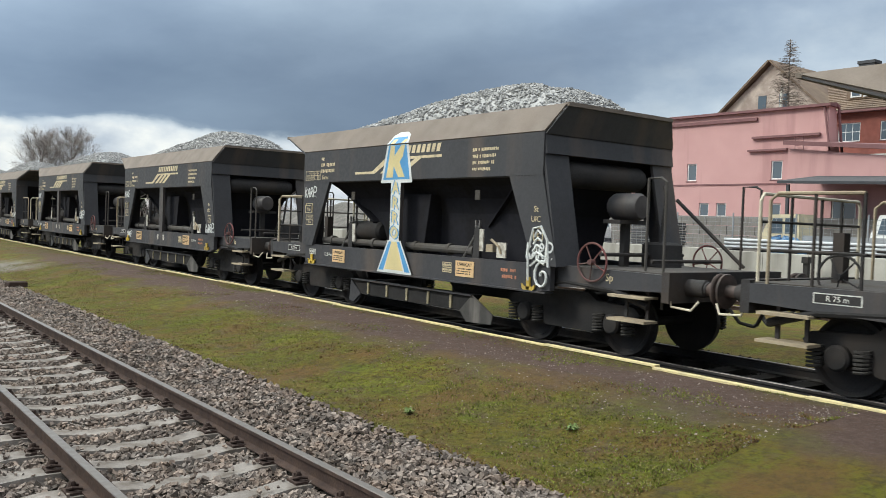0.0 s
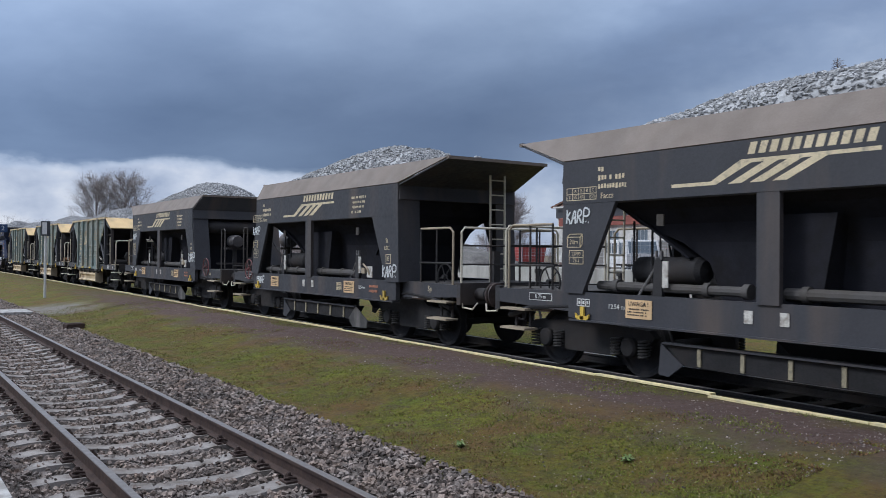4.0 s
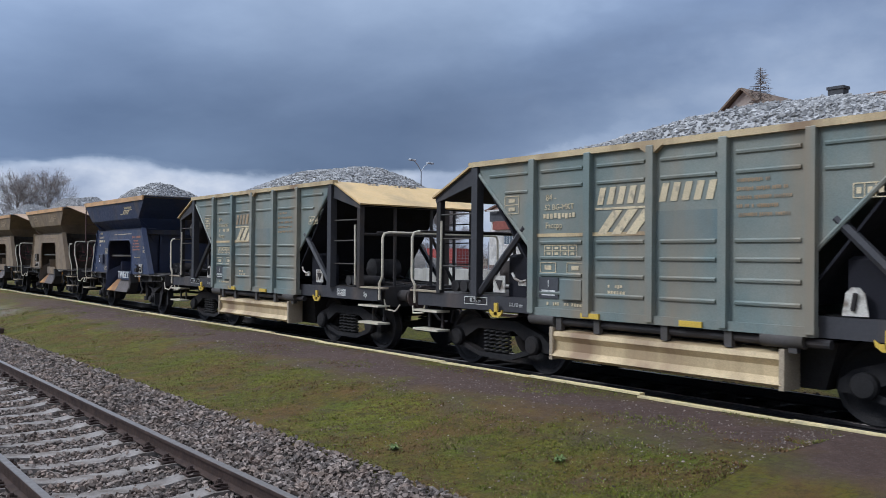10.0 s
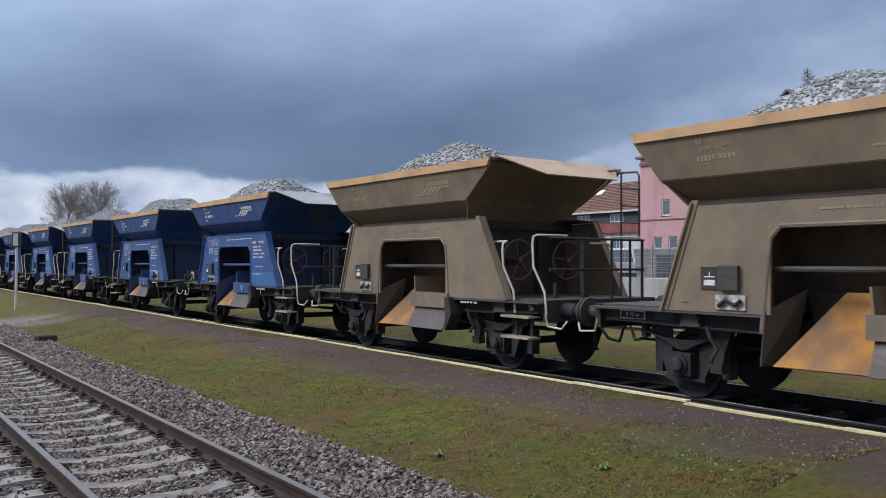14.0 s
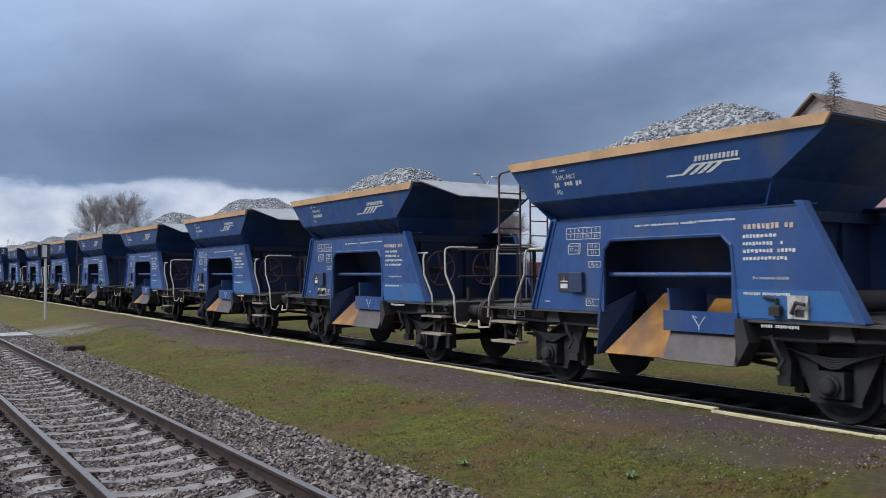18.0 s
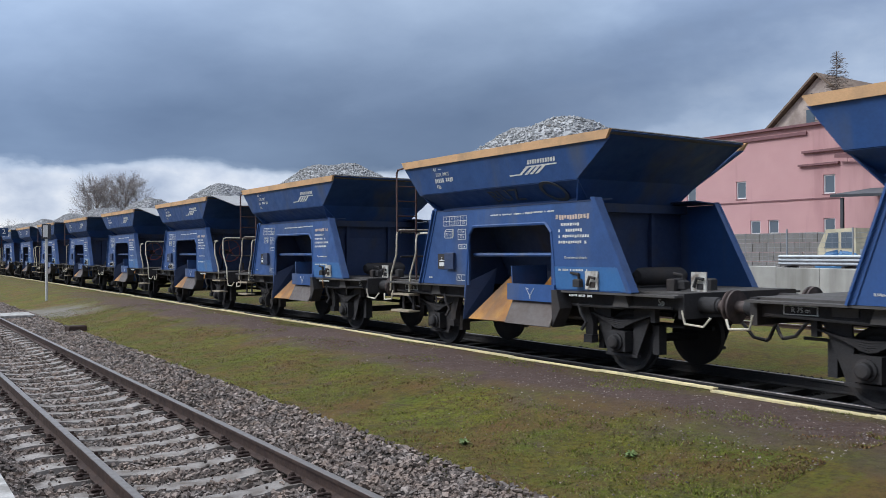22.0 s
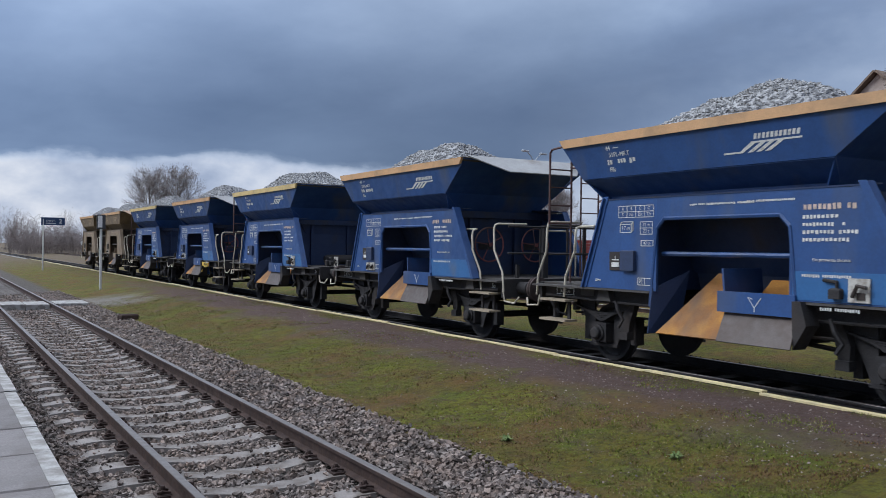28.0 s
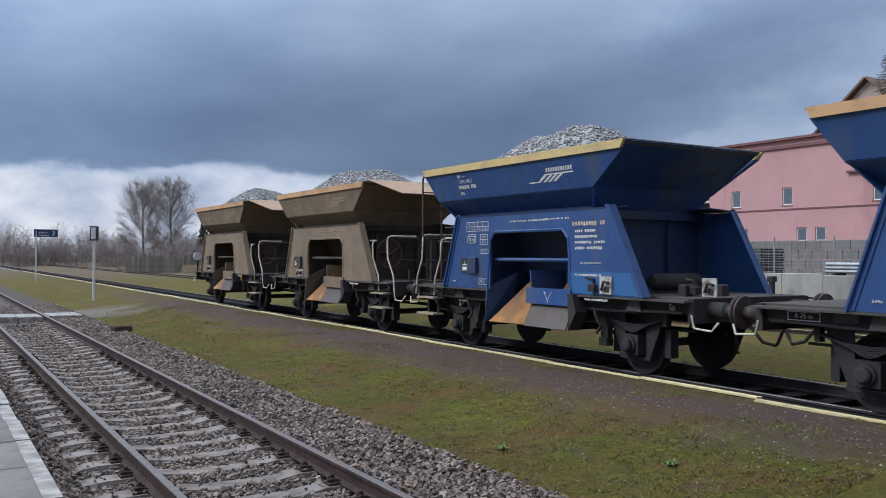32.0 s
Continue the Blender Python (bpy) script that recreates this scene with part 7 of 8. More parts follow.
def platform_edges():
    """Concrete edge slabs: yellow-lined along the train, white-lined on the filming side."""
    edge = thing("island_platform_edge", "low concrete platform edge with a worn yellow line", "platform edge", kind="structure")
    rnd = random.Random(3)
    slab = Shape().bevel_box(-0.06, 0.10, 0.0, 1.99, -0.42, -0.045, 0.006).mesh("slab", M_CONC)
    line = Shape().box(0.0, 0.098, 0.006, 1.984, -0.020, 0.004).mesh("yellow_line", M_EDGEYEL)
    front = Shape().box(0.10, 0.104, 0.01, 1.98, -0.06, -0.014).mesh("line_face", M_EDGEYEL)
    for i in range(48):
        s = part("slab", slab, None, edge)
        y = 0.7 + i * 2.0
        # slabs offset to fit the camera's view; the nearest stand out towards the turf
        lean = -0.15 if y < 6 else -0.05 if y < 13 else 0.05 if y < 34 else 0.12
        s.location = (EDGE_X + lean + rnd.uniform(-0.018, 0.018), y, EDGE_Z + rnd.uniform(-0.012, 0.012))
        part("yellow_line", line, None, s)
        part("line_face", front, None, s)
    far = Shape().box(EDGE_X - 0.2, EDGE_X + 0.06, 97, 320, -0.2, EDGE_Z)
    part("distant_edge", far, M_EDGEWHITE, edge)
    own = thing("near_platform_edge", "concrete platform edge with worn white paint", "platform edge", kind="structure")
    sl = Shape().bevel_box(0.36, 0.80, 0.0, 0.985, -0.05, 0.30, 0.012).mesh("slab", M_PLATFORM)
    wl = Shape().box(0.675, 0.79, 0.0, 0.985, 0.299, 0.304).mesh("white_line", M_EDGEWHITE)
    for i in range(-5, 40):
        s = part("slab", sl, None, own)
        s.location = (rnd.uniform(-0.005, 0.005), -1.0 + i, rnd.uniform(-0.006, 0.006))
        part("white_line", wl, None, s)


def crossing():
    cr = thing("foot_crossing", "level foot crossing of pale concrete slabs over the track", "crossing", kind="structure")
    for i, (x0, x1) in enumerate(((0.82, 1.66), (1.82, 2.46), (2.50, 3.15), (3.33, 4.30))):
        part("slab", Shape().bevel_box(x0, x1, 28.6, 30.1, -0.2, -0.015 + 0.012 * (i % 2), 0.015), M_EDGEWHITE, cr)
    thing("concrete_block", "small weathered block of concrete at the edge of the ballast", "block", pose(4.37, 22.9, -0.1, 0, 0, 12),
          shape=Shape().bevel_box(-0.22, 0.22, -0.13, 0.13, 0.0, 0.16, 0.03), mat=M_RUST)


def signs():
    pole = thing("lantern_post", "slim white post with a small glazed sign case", "post", pose(5.85, 36.3, ground_height(5.85, 36.3)))
    part("pole", Shape().lathe((0, 0, 0), (0, 0, 1), [(0, 0.05), (2.5, 0.05)], 12), M_POLE, pole)
    case = part("sign_case", Shape().bevel_box(-0.16, 0.16, -0.05, 0.05, 2.42, 3.0, 0.02), M_SLATE, pole)
    part("sign_face", Shape().box(-0.13, 0.04, -0.056, -0.05, 2.48, 2.95), M_PVC, case)
    sign = thing("platform_sign", "dark blue platform number sign on a white post", "sign", pose(6.2, 60.2, ground_height(6.2, 60.2)))
    part("pole", Shape().lathe((0, 0, 0), (0, 0, 1), [(0, 0.05), (3.3, 0.05)], 12), M_POLE, sign)
    board = part("board", Shape().bevel_box(-0.12, 1.28, -0.04, 0.04, 2.92, 3.42, 0.015), M_SIGNBLUE, sign)
    t = part("lettering", text_mesh("2", 0.42, M_PVC), None, board)
    t.matrix_basis = pose(1.02, -0.044, 3.17, 90, 0, 0)
    t = part("lettering", text_mesh("peron", 0.22, M_PVC), None, board)
    t.matrix_basis = pose(0.45, -0.044, 3.22, 90, 0, 0)
    part("small_print", Shape().box(0.15, 0.75, -0.044, -0.04, 3.02, 3.06), M_PVC, board)


lay_sleepers()
scatter_ballast()
grow_grass()
platform_edges()
crossing()
signs()


# ---------------- yard behind the train ----------------
def yard():
    wall = thing("yard_wall", "pale concrete panel wall of a goods yard, stained", "wall", kind="structure")
    rnd = random.Random(4)
    for i in range(40):
        y = -6 + i * 1.5
        h = 1.36 + rnd.uniform(-0.03, 0.03)
        part("wall_panel", Shape().bevel_box(24.0, 24.16, y, y + 1.485, -0.3, h, 0.02), M_CONCPALE, wall)
    for i, y in enumerate((8.5, 13.2, 17.9, 22.6, 27.3)):
        thing("bollard_post", "short dark iron post before the yard wall", "post", pose(23.4, y, -0.1), group="yard posts", shape=Shape().box(-0.07, 0.07, -0.07, 0.07, 0, 1.35).box(-0.12, 0.12, -0.1, 0.1, 1.2, 1.38), mat=M_BLACK)
    fence = thing("mesh_fence", "galvanised mesh fence on steel posts", "fence", kind="structure")
    for i in range(14):
        part("post", Shape().tube([(31, 4 + i * 2.8, 0.6), (31, 4 + i * 2.8, 2.75)], 0.035, 6), M_GALV, fence)
    net = Shape()
    for i in range(130):
        y = 4 + i * 0.28
        net.tube([(31, y, 0.7), (31, y, 2.62)], 0.006, 3)
    for j in range(11):
        net.tube([(31, 4, 0.75 + j * 0.18), (31, 40.4, 0.75 + j * 0.18)], 0.006, 3)
    part("mesh", net, M_GALV, fence)
    stonewall = thing("yard_back_wall", "low grey rubble wall behind the yard", "wall", kind="structure")
    for j in range(4):
        for i in range(34):
            y = 14 + i * 1.0 + (j % 2) * 0.5
            part("block", Shape().bevel_box(47.0, 47.3, y, y + 0.97, 0.6 + j * 0.6, 0.6 + j * 0.6 + 0.58, 0.03), M_CONC, stonewall)
    heap = thing("gravel_heap", "long heap of dark gravel behind the yard wall", "gravel", pose(35, 58, 0.8))
    s = Shape()
    n = 40
    for j in range(n + 1):
        for i in range(13):
            u, v = i / 6 - 1, 2 * j / n - 1
            h = max(0, 1 - u * u) * max(0, 1 - v * v) ** 0.6
            s.v.append((u * 5, v * 13, 2.3 * h * (1 + 0.25 * noise.noise((u * 2, v * 5, 1.2))) + 0.06 * noise.noise((u * 9, v * 24, 2))))
    s.f = [(j * 13 + i, j * 13 + i + 1, (j + 1) * 13 + i + 1, (j + 1) * 13 + i) for j in range(n) for i in range(12)]
    part("mound", s, M_HEAP, heap)
    # stacks of dark and galvanised goods
    st = thing("pallet_stack", "stack of dark planks on pallets", "stack", pose(33, 26.2, 0.65), group="stacks")
    for k in range(14):
        part("plank_layer", Shape().box(-0.8, 0.8, -1.0 + 0.03 * (k % 3), 1.0 - 0.02 * (k % 2), 0.12 * k, 0.12 * k + 0.09), M_SLATE, st)
    pp = thing("pipe_stack", "stack of galvanised steel pipes", "stack", pose(28, 16.5, 0.65), group="stacks")
    for k in range(9):
        part("pipe", Shape().lathe((0.14 * (k % 3), -3.4, 0.75 + 0.13 * (k // 3)), (0, 1, 0), [(0, 0.065), (6.0, 0.065)], 10), M_GALV, pp)
    for y in (-2.6, 0, 2.2):
        part("trestle", Shape().box(-0.2, 0.5, y - 0.06, y + 0.06, 0, 0.68), M_BLACK, pp)
    thing("tarpaulin_bundle", "crumpled blue tarpaulin on the ground", "tarpaulin", pose(31.8, 19.0, 0.65),
          shape=Shape().shell([[(1.1 * math.cos(a) * r, 0.9 * math.sin(a) * r, z + 0.12 * math.sin(5 * a)) for a in (k * math.pi / 8 for k in range(16))] for r, z in ((1, 0), (0.95, 0.7), (0.6, 1.05), (0.1, 1.15))]), mat=M_TARP)
    sk = thing("skip_container", "red steel waste container", "container", pose(44, 54, 0.7))
    part("body", Shape().shell([ring_rect(1.1, -1.9, 1.9, 0.1), ring_rect(1.25, -2.2, 2.2, 1.9)]).box(-1.1, 1.1, -1.9, 1.9, 0.05, 0.15), M_REDBOX, sk)
    for k in range(6):
        part("rib", Shape().box(-1.32, -1.2, -1.9 + k * 0.75, -1.82 + k * 0.75, 0.3, 1.9), M_REDBOX, sk)


def box_truck(m, paint, label, flatbed=True):
    t = thing("truck", label, "truck", m)
    cab = part("cab", Shape().prism_x([(0.0, 0.55), (0.0, 1.35), (0.35, 2.15), (1.55, 2.2), (1.6, 0.55)], -1.0, 1.0), paint, t)
    for x in (-1.012, 1.006):
        part("side_window", Shape().prism_x([(0.28, 1.35), (0.45, 2.0), (0.86, 2.02), (0.86, 1.35)], x, x + 0.006), M_PANE, cab)
        part("side_window", Shape().prism_x([(0.98, 1.35), (0.98, 2.02), (1.45, 2.04), (1.45, 1.35)], x, x + 0.006), M_PANE, cab)
    part("windscreen", Shape().plate([(-0.88, 0.01, 1.38), (0.88, 0.01, 1.38), (0.84, 0.31, 2.08), (-0.84, 0.31, 2.08)], 0.015), M_PANE, cab)
    part("bumper", Shape().bevel_box(-1.02, 1.02, -0.1, 0.05, 0.45, 0.75, 0.03), M_SLATE, t)
    for x in (-0.8, 0.8):
        part("headlight", Shape().box(x - 0.15, x + 0.15, -0.012, 0.0, 0.85, 1.02), M_PVC, t)
    if flatbed:
        part("load_bed", Shape().box(-1.05, 1.05, 1.75, 5.2, 0.85, 0.95).box(-1.05, -1.0, 1.75, 5.2, 0.95, 1.3).box(1.0, 1.05, 1.75, 5.2, 0.95, 1.3).box(-1.0, 1.0, 5.15, 5.2, 0.95, 1.3), M_GALV, t)
    else:
        part("rear_body", Shape().prism_x([(1.6, 0.55), (1.6, 2.2), (4.4, 2.25), (4.6, 1.4), (4.6, 0.55)], -1.0, 1.0), paint, t)
        for x in (-1.012, 1.006):
            for y in (1.85, 3.1):
                part("side_window", Shape().box(x, x + 0.006, y, y + 1.05, 1.4, 2.0), M_PANE, t)
    part("chassis", Shape().box(-0.4, 0.4, 0.3, 5.0, 0.5, 0.85), M_BLACK, t)
    for y in (0.75, 3.9):
        for x in (-0.95, 0.95):
            w = smooth(part("wheel", Shape().lathe((x - 0.11, y, 0.36), (1, 0, 0), [(0, 0.3), (0.02, 0.36), (0.2, 0.36), (0.22, 0.3)], 18), M_TYRE, t))
            part("rim", Shape().lathe((x - 0.12, y, 0.36), (1, 0, 0), [(0, 0.19), (0.24, 0.19)], 12), M_GALV, w)
    return t


yard()
box_truck(pose(34.5, 21.2, 0.62, 0, 0, -170), M_VEHYEL, "cream flatbed truck parked in the yard")
box_truck(pose(36.5, 17.3, 0.72, 0, 0, 180), M_VEHWHITE, "white van parked in the yard", False)
box_truck(pose(37.5, 34.4, 0.62, 0, 0, -28), M_VEHWHITE, "white minibus parked by the gravel heap", False)


# ---------------- buildings ----------------
def window(parent, x, y, z, w, h, cols=1, rows=1, sill=True):
    """A framed window on a wall that faces -x: recess, frame bars, panes and sill."""
    f = part("window", Shape().box(x - 0.04, x + 0.06, y - w / 2, y - w / 2 + 0.09, z, z + h).box(x - 0.04, x + 0.06, y + w / 2 - 0.09, y + w / 2, z, z + h)
             .box(x - 0.04, x + 0.06, y - w / 2 + 0.09, y + w / 2 - 0.09, z, z + 0.09).box(x - 0.04, x + 0.06, y - w / 2 + 0.09, y + w / 2 - 0.09, z + h - 0.09, z + h), M_PVC, parent)
    for i in range(cols):
        for j in range(rows):
            a, b = y - w / 2 + 0.09 + (w - 0.18) * i / cols, y - w / 2 + 0.09 + (w - 0.18) * (i + 1) / cols
            c, d = z + 0.09 + (h - 0.18) * j / rows, z + 0.09 + (h - 0.18) * (j + 1) / rows
            part("pane", Shape().box(x - 0.012, x - 0.006, a + (0.03 if i else 0), b, c + (0.03 if j else 0), d), M_PANE, f)
    for i in range(1, cols):
        a = y - w / 2 + 0.09 + (w - 0.18) * i / cols
        part("glazing_bar", Shape().box(x - 0.03, x + 0.0, a, a + 0.05, z + 0.08, z + h - 0.08), M_PVC, f)
    for j in range(1, rows):
        c = z + 0.09 + (h - 0.18) * j / rows
        part("glazing_bar", Shape().box(x - 0.028, x + 0.0, y - w / 2 + 0.08, y + w / 2 - 0.08, c, c + 0.05), M_PVC, f)
    if sill:
        part("sill", Shape().box(x - 0.16, x + 0.02, y - w / 2 - 0.06, y + w / 2 + 0.06, z - 0.07, z - 0.005), M_PINKDARK, f)
    return f


def facade(parent, x, y0, y1, z0, z1, holes, mat, depth=0.35, name="wall"):
    """A wall facing -x with real openings: strips between the holes (y0, y1, z0, z1)."""
    cuts = sorted({z0, z1, *[h[2] for h in holes], *[h[3] for h in holes]})
    s = Shape()
    for a, b in zip(cuts, cuts[1:]):
        edges = [y0]
        for h in sorted(holes):
            if h[2] < b - 1e-6 and h[3] > a + 1e-6:
                edges += [h[0], h[1]]
        edges.append(y1)
        for c, d in zip(edges[::2], edges[1::2]):
            if d > c:
                s.box(x, x + depth, c, d, a, b)
    return part(name, s, mat, parent)


def tiled_roof(parent, quad, mat, rows, cols):
    """Roof skin of overlapping courses of tiles over a quad (eave left, eave right, ridge right, ridge left)."""
    a, b, c, d = [Vector(p) for p in quad]
    s = Shape()
    nrm = (b - a).cross(d - a).normalized()
    if nrm.z < 0:
        nrm = -nrm
    for j in range(rows):
        u0, u1 = j / rows, (j + 1.12) / rows
        for i in range(cols):
            v0, v1 = (i + 0.02) / cols, (i + 0.98) / cols
            p = [a.lerp(b, v0).lerp(d.lerp(c, v0), u0), a.lerp(b, v1).lerp(d.lerp(c, v1), u0), a.lerp(b, v1).lerp(d.lerp(c, v1), min(1, u1)), a.lerp(b, v0).lerp(d.lerp(c, v0), min(1, u1))]
            q = [p[0] + nrm * 0.10, p[1] + nrm * 0.10, p[2] + nrm * 0.03, p[3] + nrm * 0.03]
            s.add(q + [p[0], p[1]], [(0, 1, 2, 3), (0, 4, 5, 1)])
    part("roof_tiles", s, mat, parent)["kind"] = "stuff"
    part("roof", Shape().plate([a, b, c, d], 0.2), mat, parent)


def pink_building():
    b = thing("pink_building", "long pink-rendered two-storey building with small white windows", "building")
    x = 54.0
    wins = []
    for y in (44.6, 40.0, 33.0):
        wins.append((y, 5.75, 0.85, 1.3))
    for y in (45.4, 43.9, 38.8, 37.3, 33.0):
        wins.append((y, 3.1, 0.85, 1.0))
    holes = [(y - w / 2, y + w / 2, z, z + h) for y, z, w, h in wins]
    facade(b, x, 29.4, 47.2, 0.3, 10.5, holes, M_PINK)
    for y, z, w, h in wins:
        window(b, x + 0.12, y, z, w, h, 1, 1)
    part("side_wall", Shape().prism_y([(x + 0.35, 0.3), (x + 0.35, 10.5), (x + 0.8, 10.5), (x + 1.6, 7.2), (x + 12, 6.2), (x + 12, 0.3)], 46.85, 47.2), M_PINK, b)
    part("side_wall", Shape().prism_y([(x + 0.35, 0.3), (x + 0.35, 10.5), (x + 0.8, 10.5), (x + 1.6, 7.2), (x + 12, 6.2), (x + 12, 0.3)], 29.4, 29.75), M_PINK, b)
    part("coping", Shape().prism_y([(x - 0.3, 10.5), (x - 0.3, 10.68), (x + 0.5, 10.78), (x + 1.0, 10.6), (x + 1.0, 10.5)], 29.2, 47.5), M_PINKDARK, b)
    part("roof", Shape().prism_y([(x + 0.36, 10.45), (x + 0.86, 10.45), (x + 1.66, 7.15), (x + 12.3, 6.1), (x + 12.3, 5.9), (x + 1.2, 7.0)], 29.76, 46.84), M_PINKDARK, b)
    part("verge_pipe", Shape().tube([(x + 0.5, 29.25, 10.7), (x + 0.9, 29.25, 10.4), (x + 1.6, 29.25, 7.3)], 0.09, 8), M_PINKDARK, b)
    part("cornice", Shape().box(x - 0.16, x, 34.6, 47.2, 9.92, 10.14), M_PINKDARK, b)
    part("string_course", Shape().box(x - 0.05, x, 29.4, 47.2, 5.40, 5.50), M_PINKDARK, b)
    part("ledge", Shape().box(x - 0.25, x, 29.9, 34.9, 8.62, 8.78), M_PINKDARK, b)
    part("ledge", Shape().box(x - 0.25, x, 32.2, 35.2, 7.72, 7.86), M_PINKDARK, b)
    part("downpipe", Shape().tube([(x - 0.15, 29.7, 10.5), (x - 0.2, 29.5, 9.6), (x - 0.15, 29.2, 7.6)], 0.07, 8), M_PINKDARK, b)
    lad = part("roof_ladder", Shape().tube([(x - 0.2, 31.6, 5.0), (x - 0.2, 31.6, 8.8)], 0.025, 5).tube([(x - 0.2, 31.0, 5.0), (x - 0.2, 31.0, 8.8)], 0.025, 5), M_PINKDARK, b)
    for k in range(9):
        part("rung", Shape().tube([(x - 0.2, 31.6, 5.2 + k * 0.4), (x - 0.2, 31.0, 5.2 + k * 0.4)], 0.018, 4), M_PINKDARK, lad)
    # lower wings
    w = thing("pink_wing", "lower pink wing with a lean-to roof", "building")
    hs = [(24.8, 26.3, 2.5, 4.1), (20.5, 22.8, 0.6, 3.6), (16.5, 18.0, 2.5, 4.1)]
    facade(w, 49, 8.0, 29.2, 0.3, 6.6, hs, M_PINK)
    window(w, 49.12, 25.55, 2.5, 1.5, 1.6, 2, 1)
    window(w, 49.12, 17.25, 2.5, 1.5, 1.6, 2, 1)
    part("gate", Shape().box(49.2, 49.26, 20.5, 22.8, 0.6, 3.6), M_SLATE, w)
    part("side_wall", Shape().box(49.35, 60, 28.85, 29.2, 0.3, 6.6).box(49.35, 60, 8.0, 8.35, 0.3, 5.0), M_PINK, w)
    part("parapet", Shape().prism_x([(29.2, 6.6), (29.2, 7.3), (23.0, 6.6)], 49.0, 49.35), M_PINK, w)
    part("roof", Shape().plate([(48.5, 8.0, 5.6), (48.5, 29.3, 7.5), (60, 29.3, 8.2), (60, 8.0, 6.6)], 0.25), M_PINKDARK, w)
    part("canopy", Shape().plate([(44.6, 6.0, 4.35), (44.6, 27.2, 4.85), (49, 27.2, 5.4), (49, 6.0, 4.9)], 0.16), M_SLATE, w, "dark lean-to canopy roof")
    for y in (8.0, 14.0, 20.0, 26.6):
        part("canopy_post", Shape().box(44.7, 44.85, y - 0.08, y + 0.08, 0.3, 4.8), M_SLATE, w)


def big_house():
    b = thing("large_house", "large old building with a stained gable and ochre-brown tiled roof", "building")
    x = 78.0
    wins = [(y, 10.85, 2.1, 1.75) for y in (40.5, 36.6, 32.7, 28.8, 24.9)] + [(y, 7.0, 1.6, 2.0) for y in (40.5, 36.6, 32.7, 28.8, 24.9)]
    facade(b, x, 20, 43.4, 0.3, 13.6, [(y - w / 2, y + w / 2, z, z + h) for y, z, w, h in wins if z > 9], M_BRICKRED)
    for y, z, w, h in wins:
        if z > 9:
            window(b, x + 0.12, y, z, w, h, 3, 2)
    part("lower_band", Shape().box(x - 0.3, x - 0.02, 20, 43.4, 0.3, 9.6), M_WALLWHITE, b)
    part("eaves_board", Shape().box(x - 0.7, x + 0.1, 19.6, 43.5, 13.5, 13.75), M_PINKDARK, b)
    tiled_roof(b, [(x - 0.7, 43.4, 13.7), (x - 0.7, 19.6, 13.7), (x + 9, 24, 18.9), (x + 9, 49.0, 18.9)], M_TILEOCHRE, 22, 40)
    # cross gable
    g = part("gable", Shape().prism_x([(53.6, 0.3), (53.6, 14.6), (48.5, 19.0), (43.4, 14.6), (43.4, 0.3)], x - 0.4, x + 0.2), M_GABLE, b)
    part("gable_window", Shape().box(x - 0.44, x - 0.4, 48.9, 49.8, 14.6, 15.9), M_PANE, g)
    part("gable_window", Shape().box(x - 0.44, x - 0.4, 46.6, 47.5, 14.6, 15.9), M_PANE, g)
    part("flue_pipe", Shape().tube([(x - 1.0, 46.9, 11), (x - 1.0, 46.9, 16.6)], 0.16, 8), M_WALLWHITE, b)
    tiled_roof(b, [(x - 1.0, 54.3, 14.1), (x + 12, 54.3, 14.1), (x + 12, 48.5, 19.2), (x - 1.0, 48.5, 19.2)], M_TILEOCHRE, 16, 16)
    tiled_roof(b, [(x + 12, 42.7, 14.1), (x - 1.0, 42.7, 14.1), (x - 1.0, 48.5, 19.2), (x + 12, 48.5, 19.2)], M_TILEOCHRE, 16, 16)
    tiled_roof(b, [(x + 0.5, 60.5, 13.2), (x + 12, 60.5, 13.2), (x + 12, 53.6, 15.0), (x + 0.5, 53.6, 15.0)], M_TILEOCHRE, 8, 14)
    part("side_wing", Shape().box(x + 1, x + 12, 53.8, 60, 0.3, 13.2), M_GABLE, b)
    dm = part("dormer", Shape().prism_y([(x + 1.4, 15.0), (x + 1.4, 16.3), (x + 4.6, 17.2), (x + 3.6, 15.6)], 38.6, 41.6), M_TILEOCHRE, b)
    for y in (40.7, 39.5):
        part("dormer_window", Shape().box(x + 1.30, x + 1.39, y - 0.5, y + 0.5, 15.15, 16.15), M_PVC, dm)
        part("pane", Shape().box(x + 1.28, x + 1.30, y - 0.36, y + 0.36, 15.28, 16.02), M_PANE, dm)
    part("chimney", Shape().box(x + 8.0, x + 9.2, 42.4, 44.0, 17.5, 19.8).box(x + 7.9, x + 9.3, 42.3, 44.1, 19.6, 19.9), M_SLATE, b)
    part("chimney", Shape().box(x + 3.0, x + 4.2, 29.8, 31.4, 14.0, 18.0), M_PINK, b)
    part("skylight", Shape().plate([(x + 6.9, 42.0, 18.05), (x + 6.9, 41.2, 18.05), (x + 7.6, 41.2, 18.42), (x + 7.6, 42.0, 18.42)], 0.05), M_PVC, b)


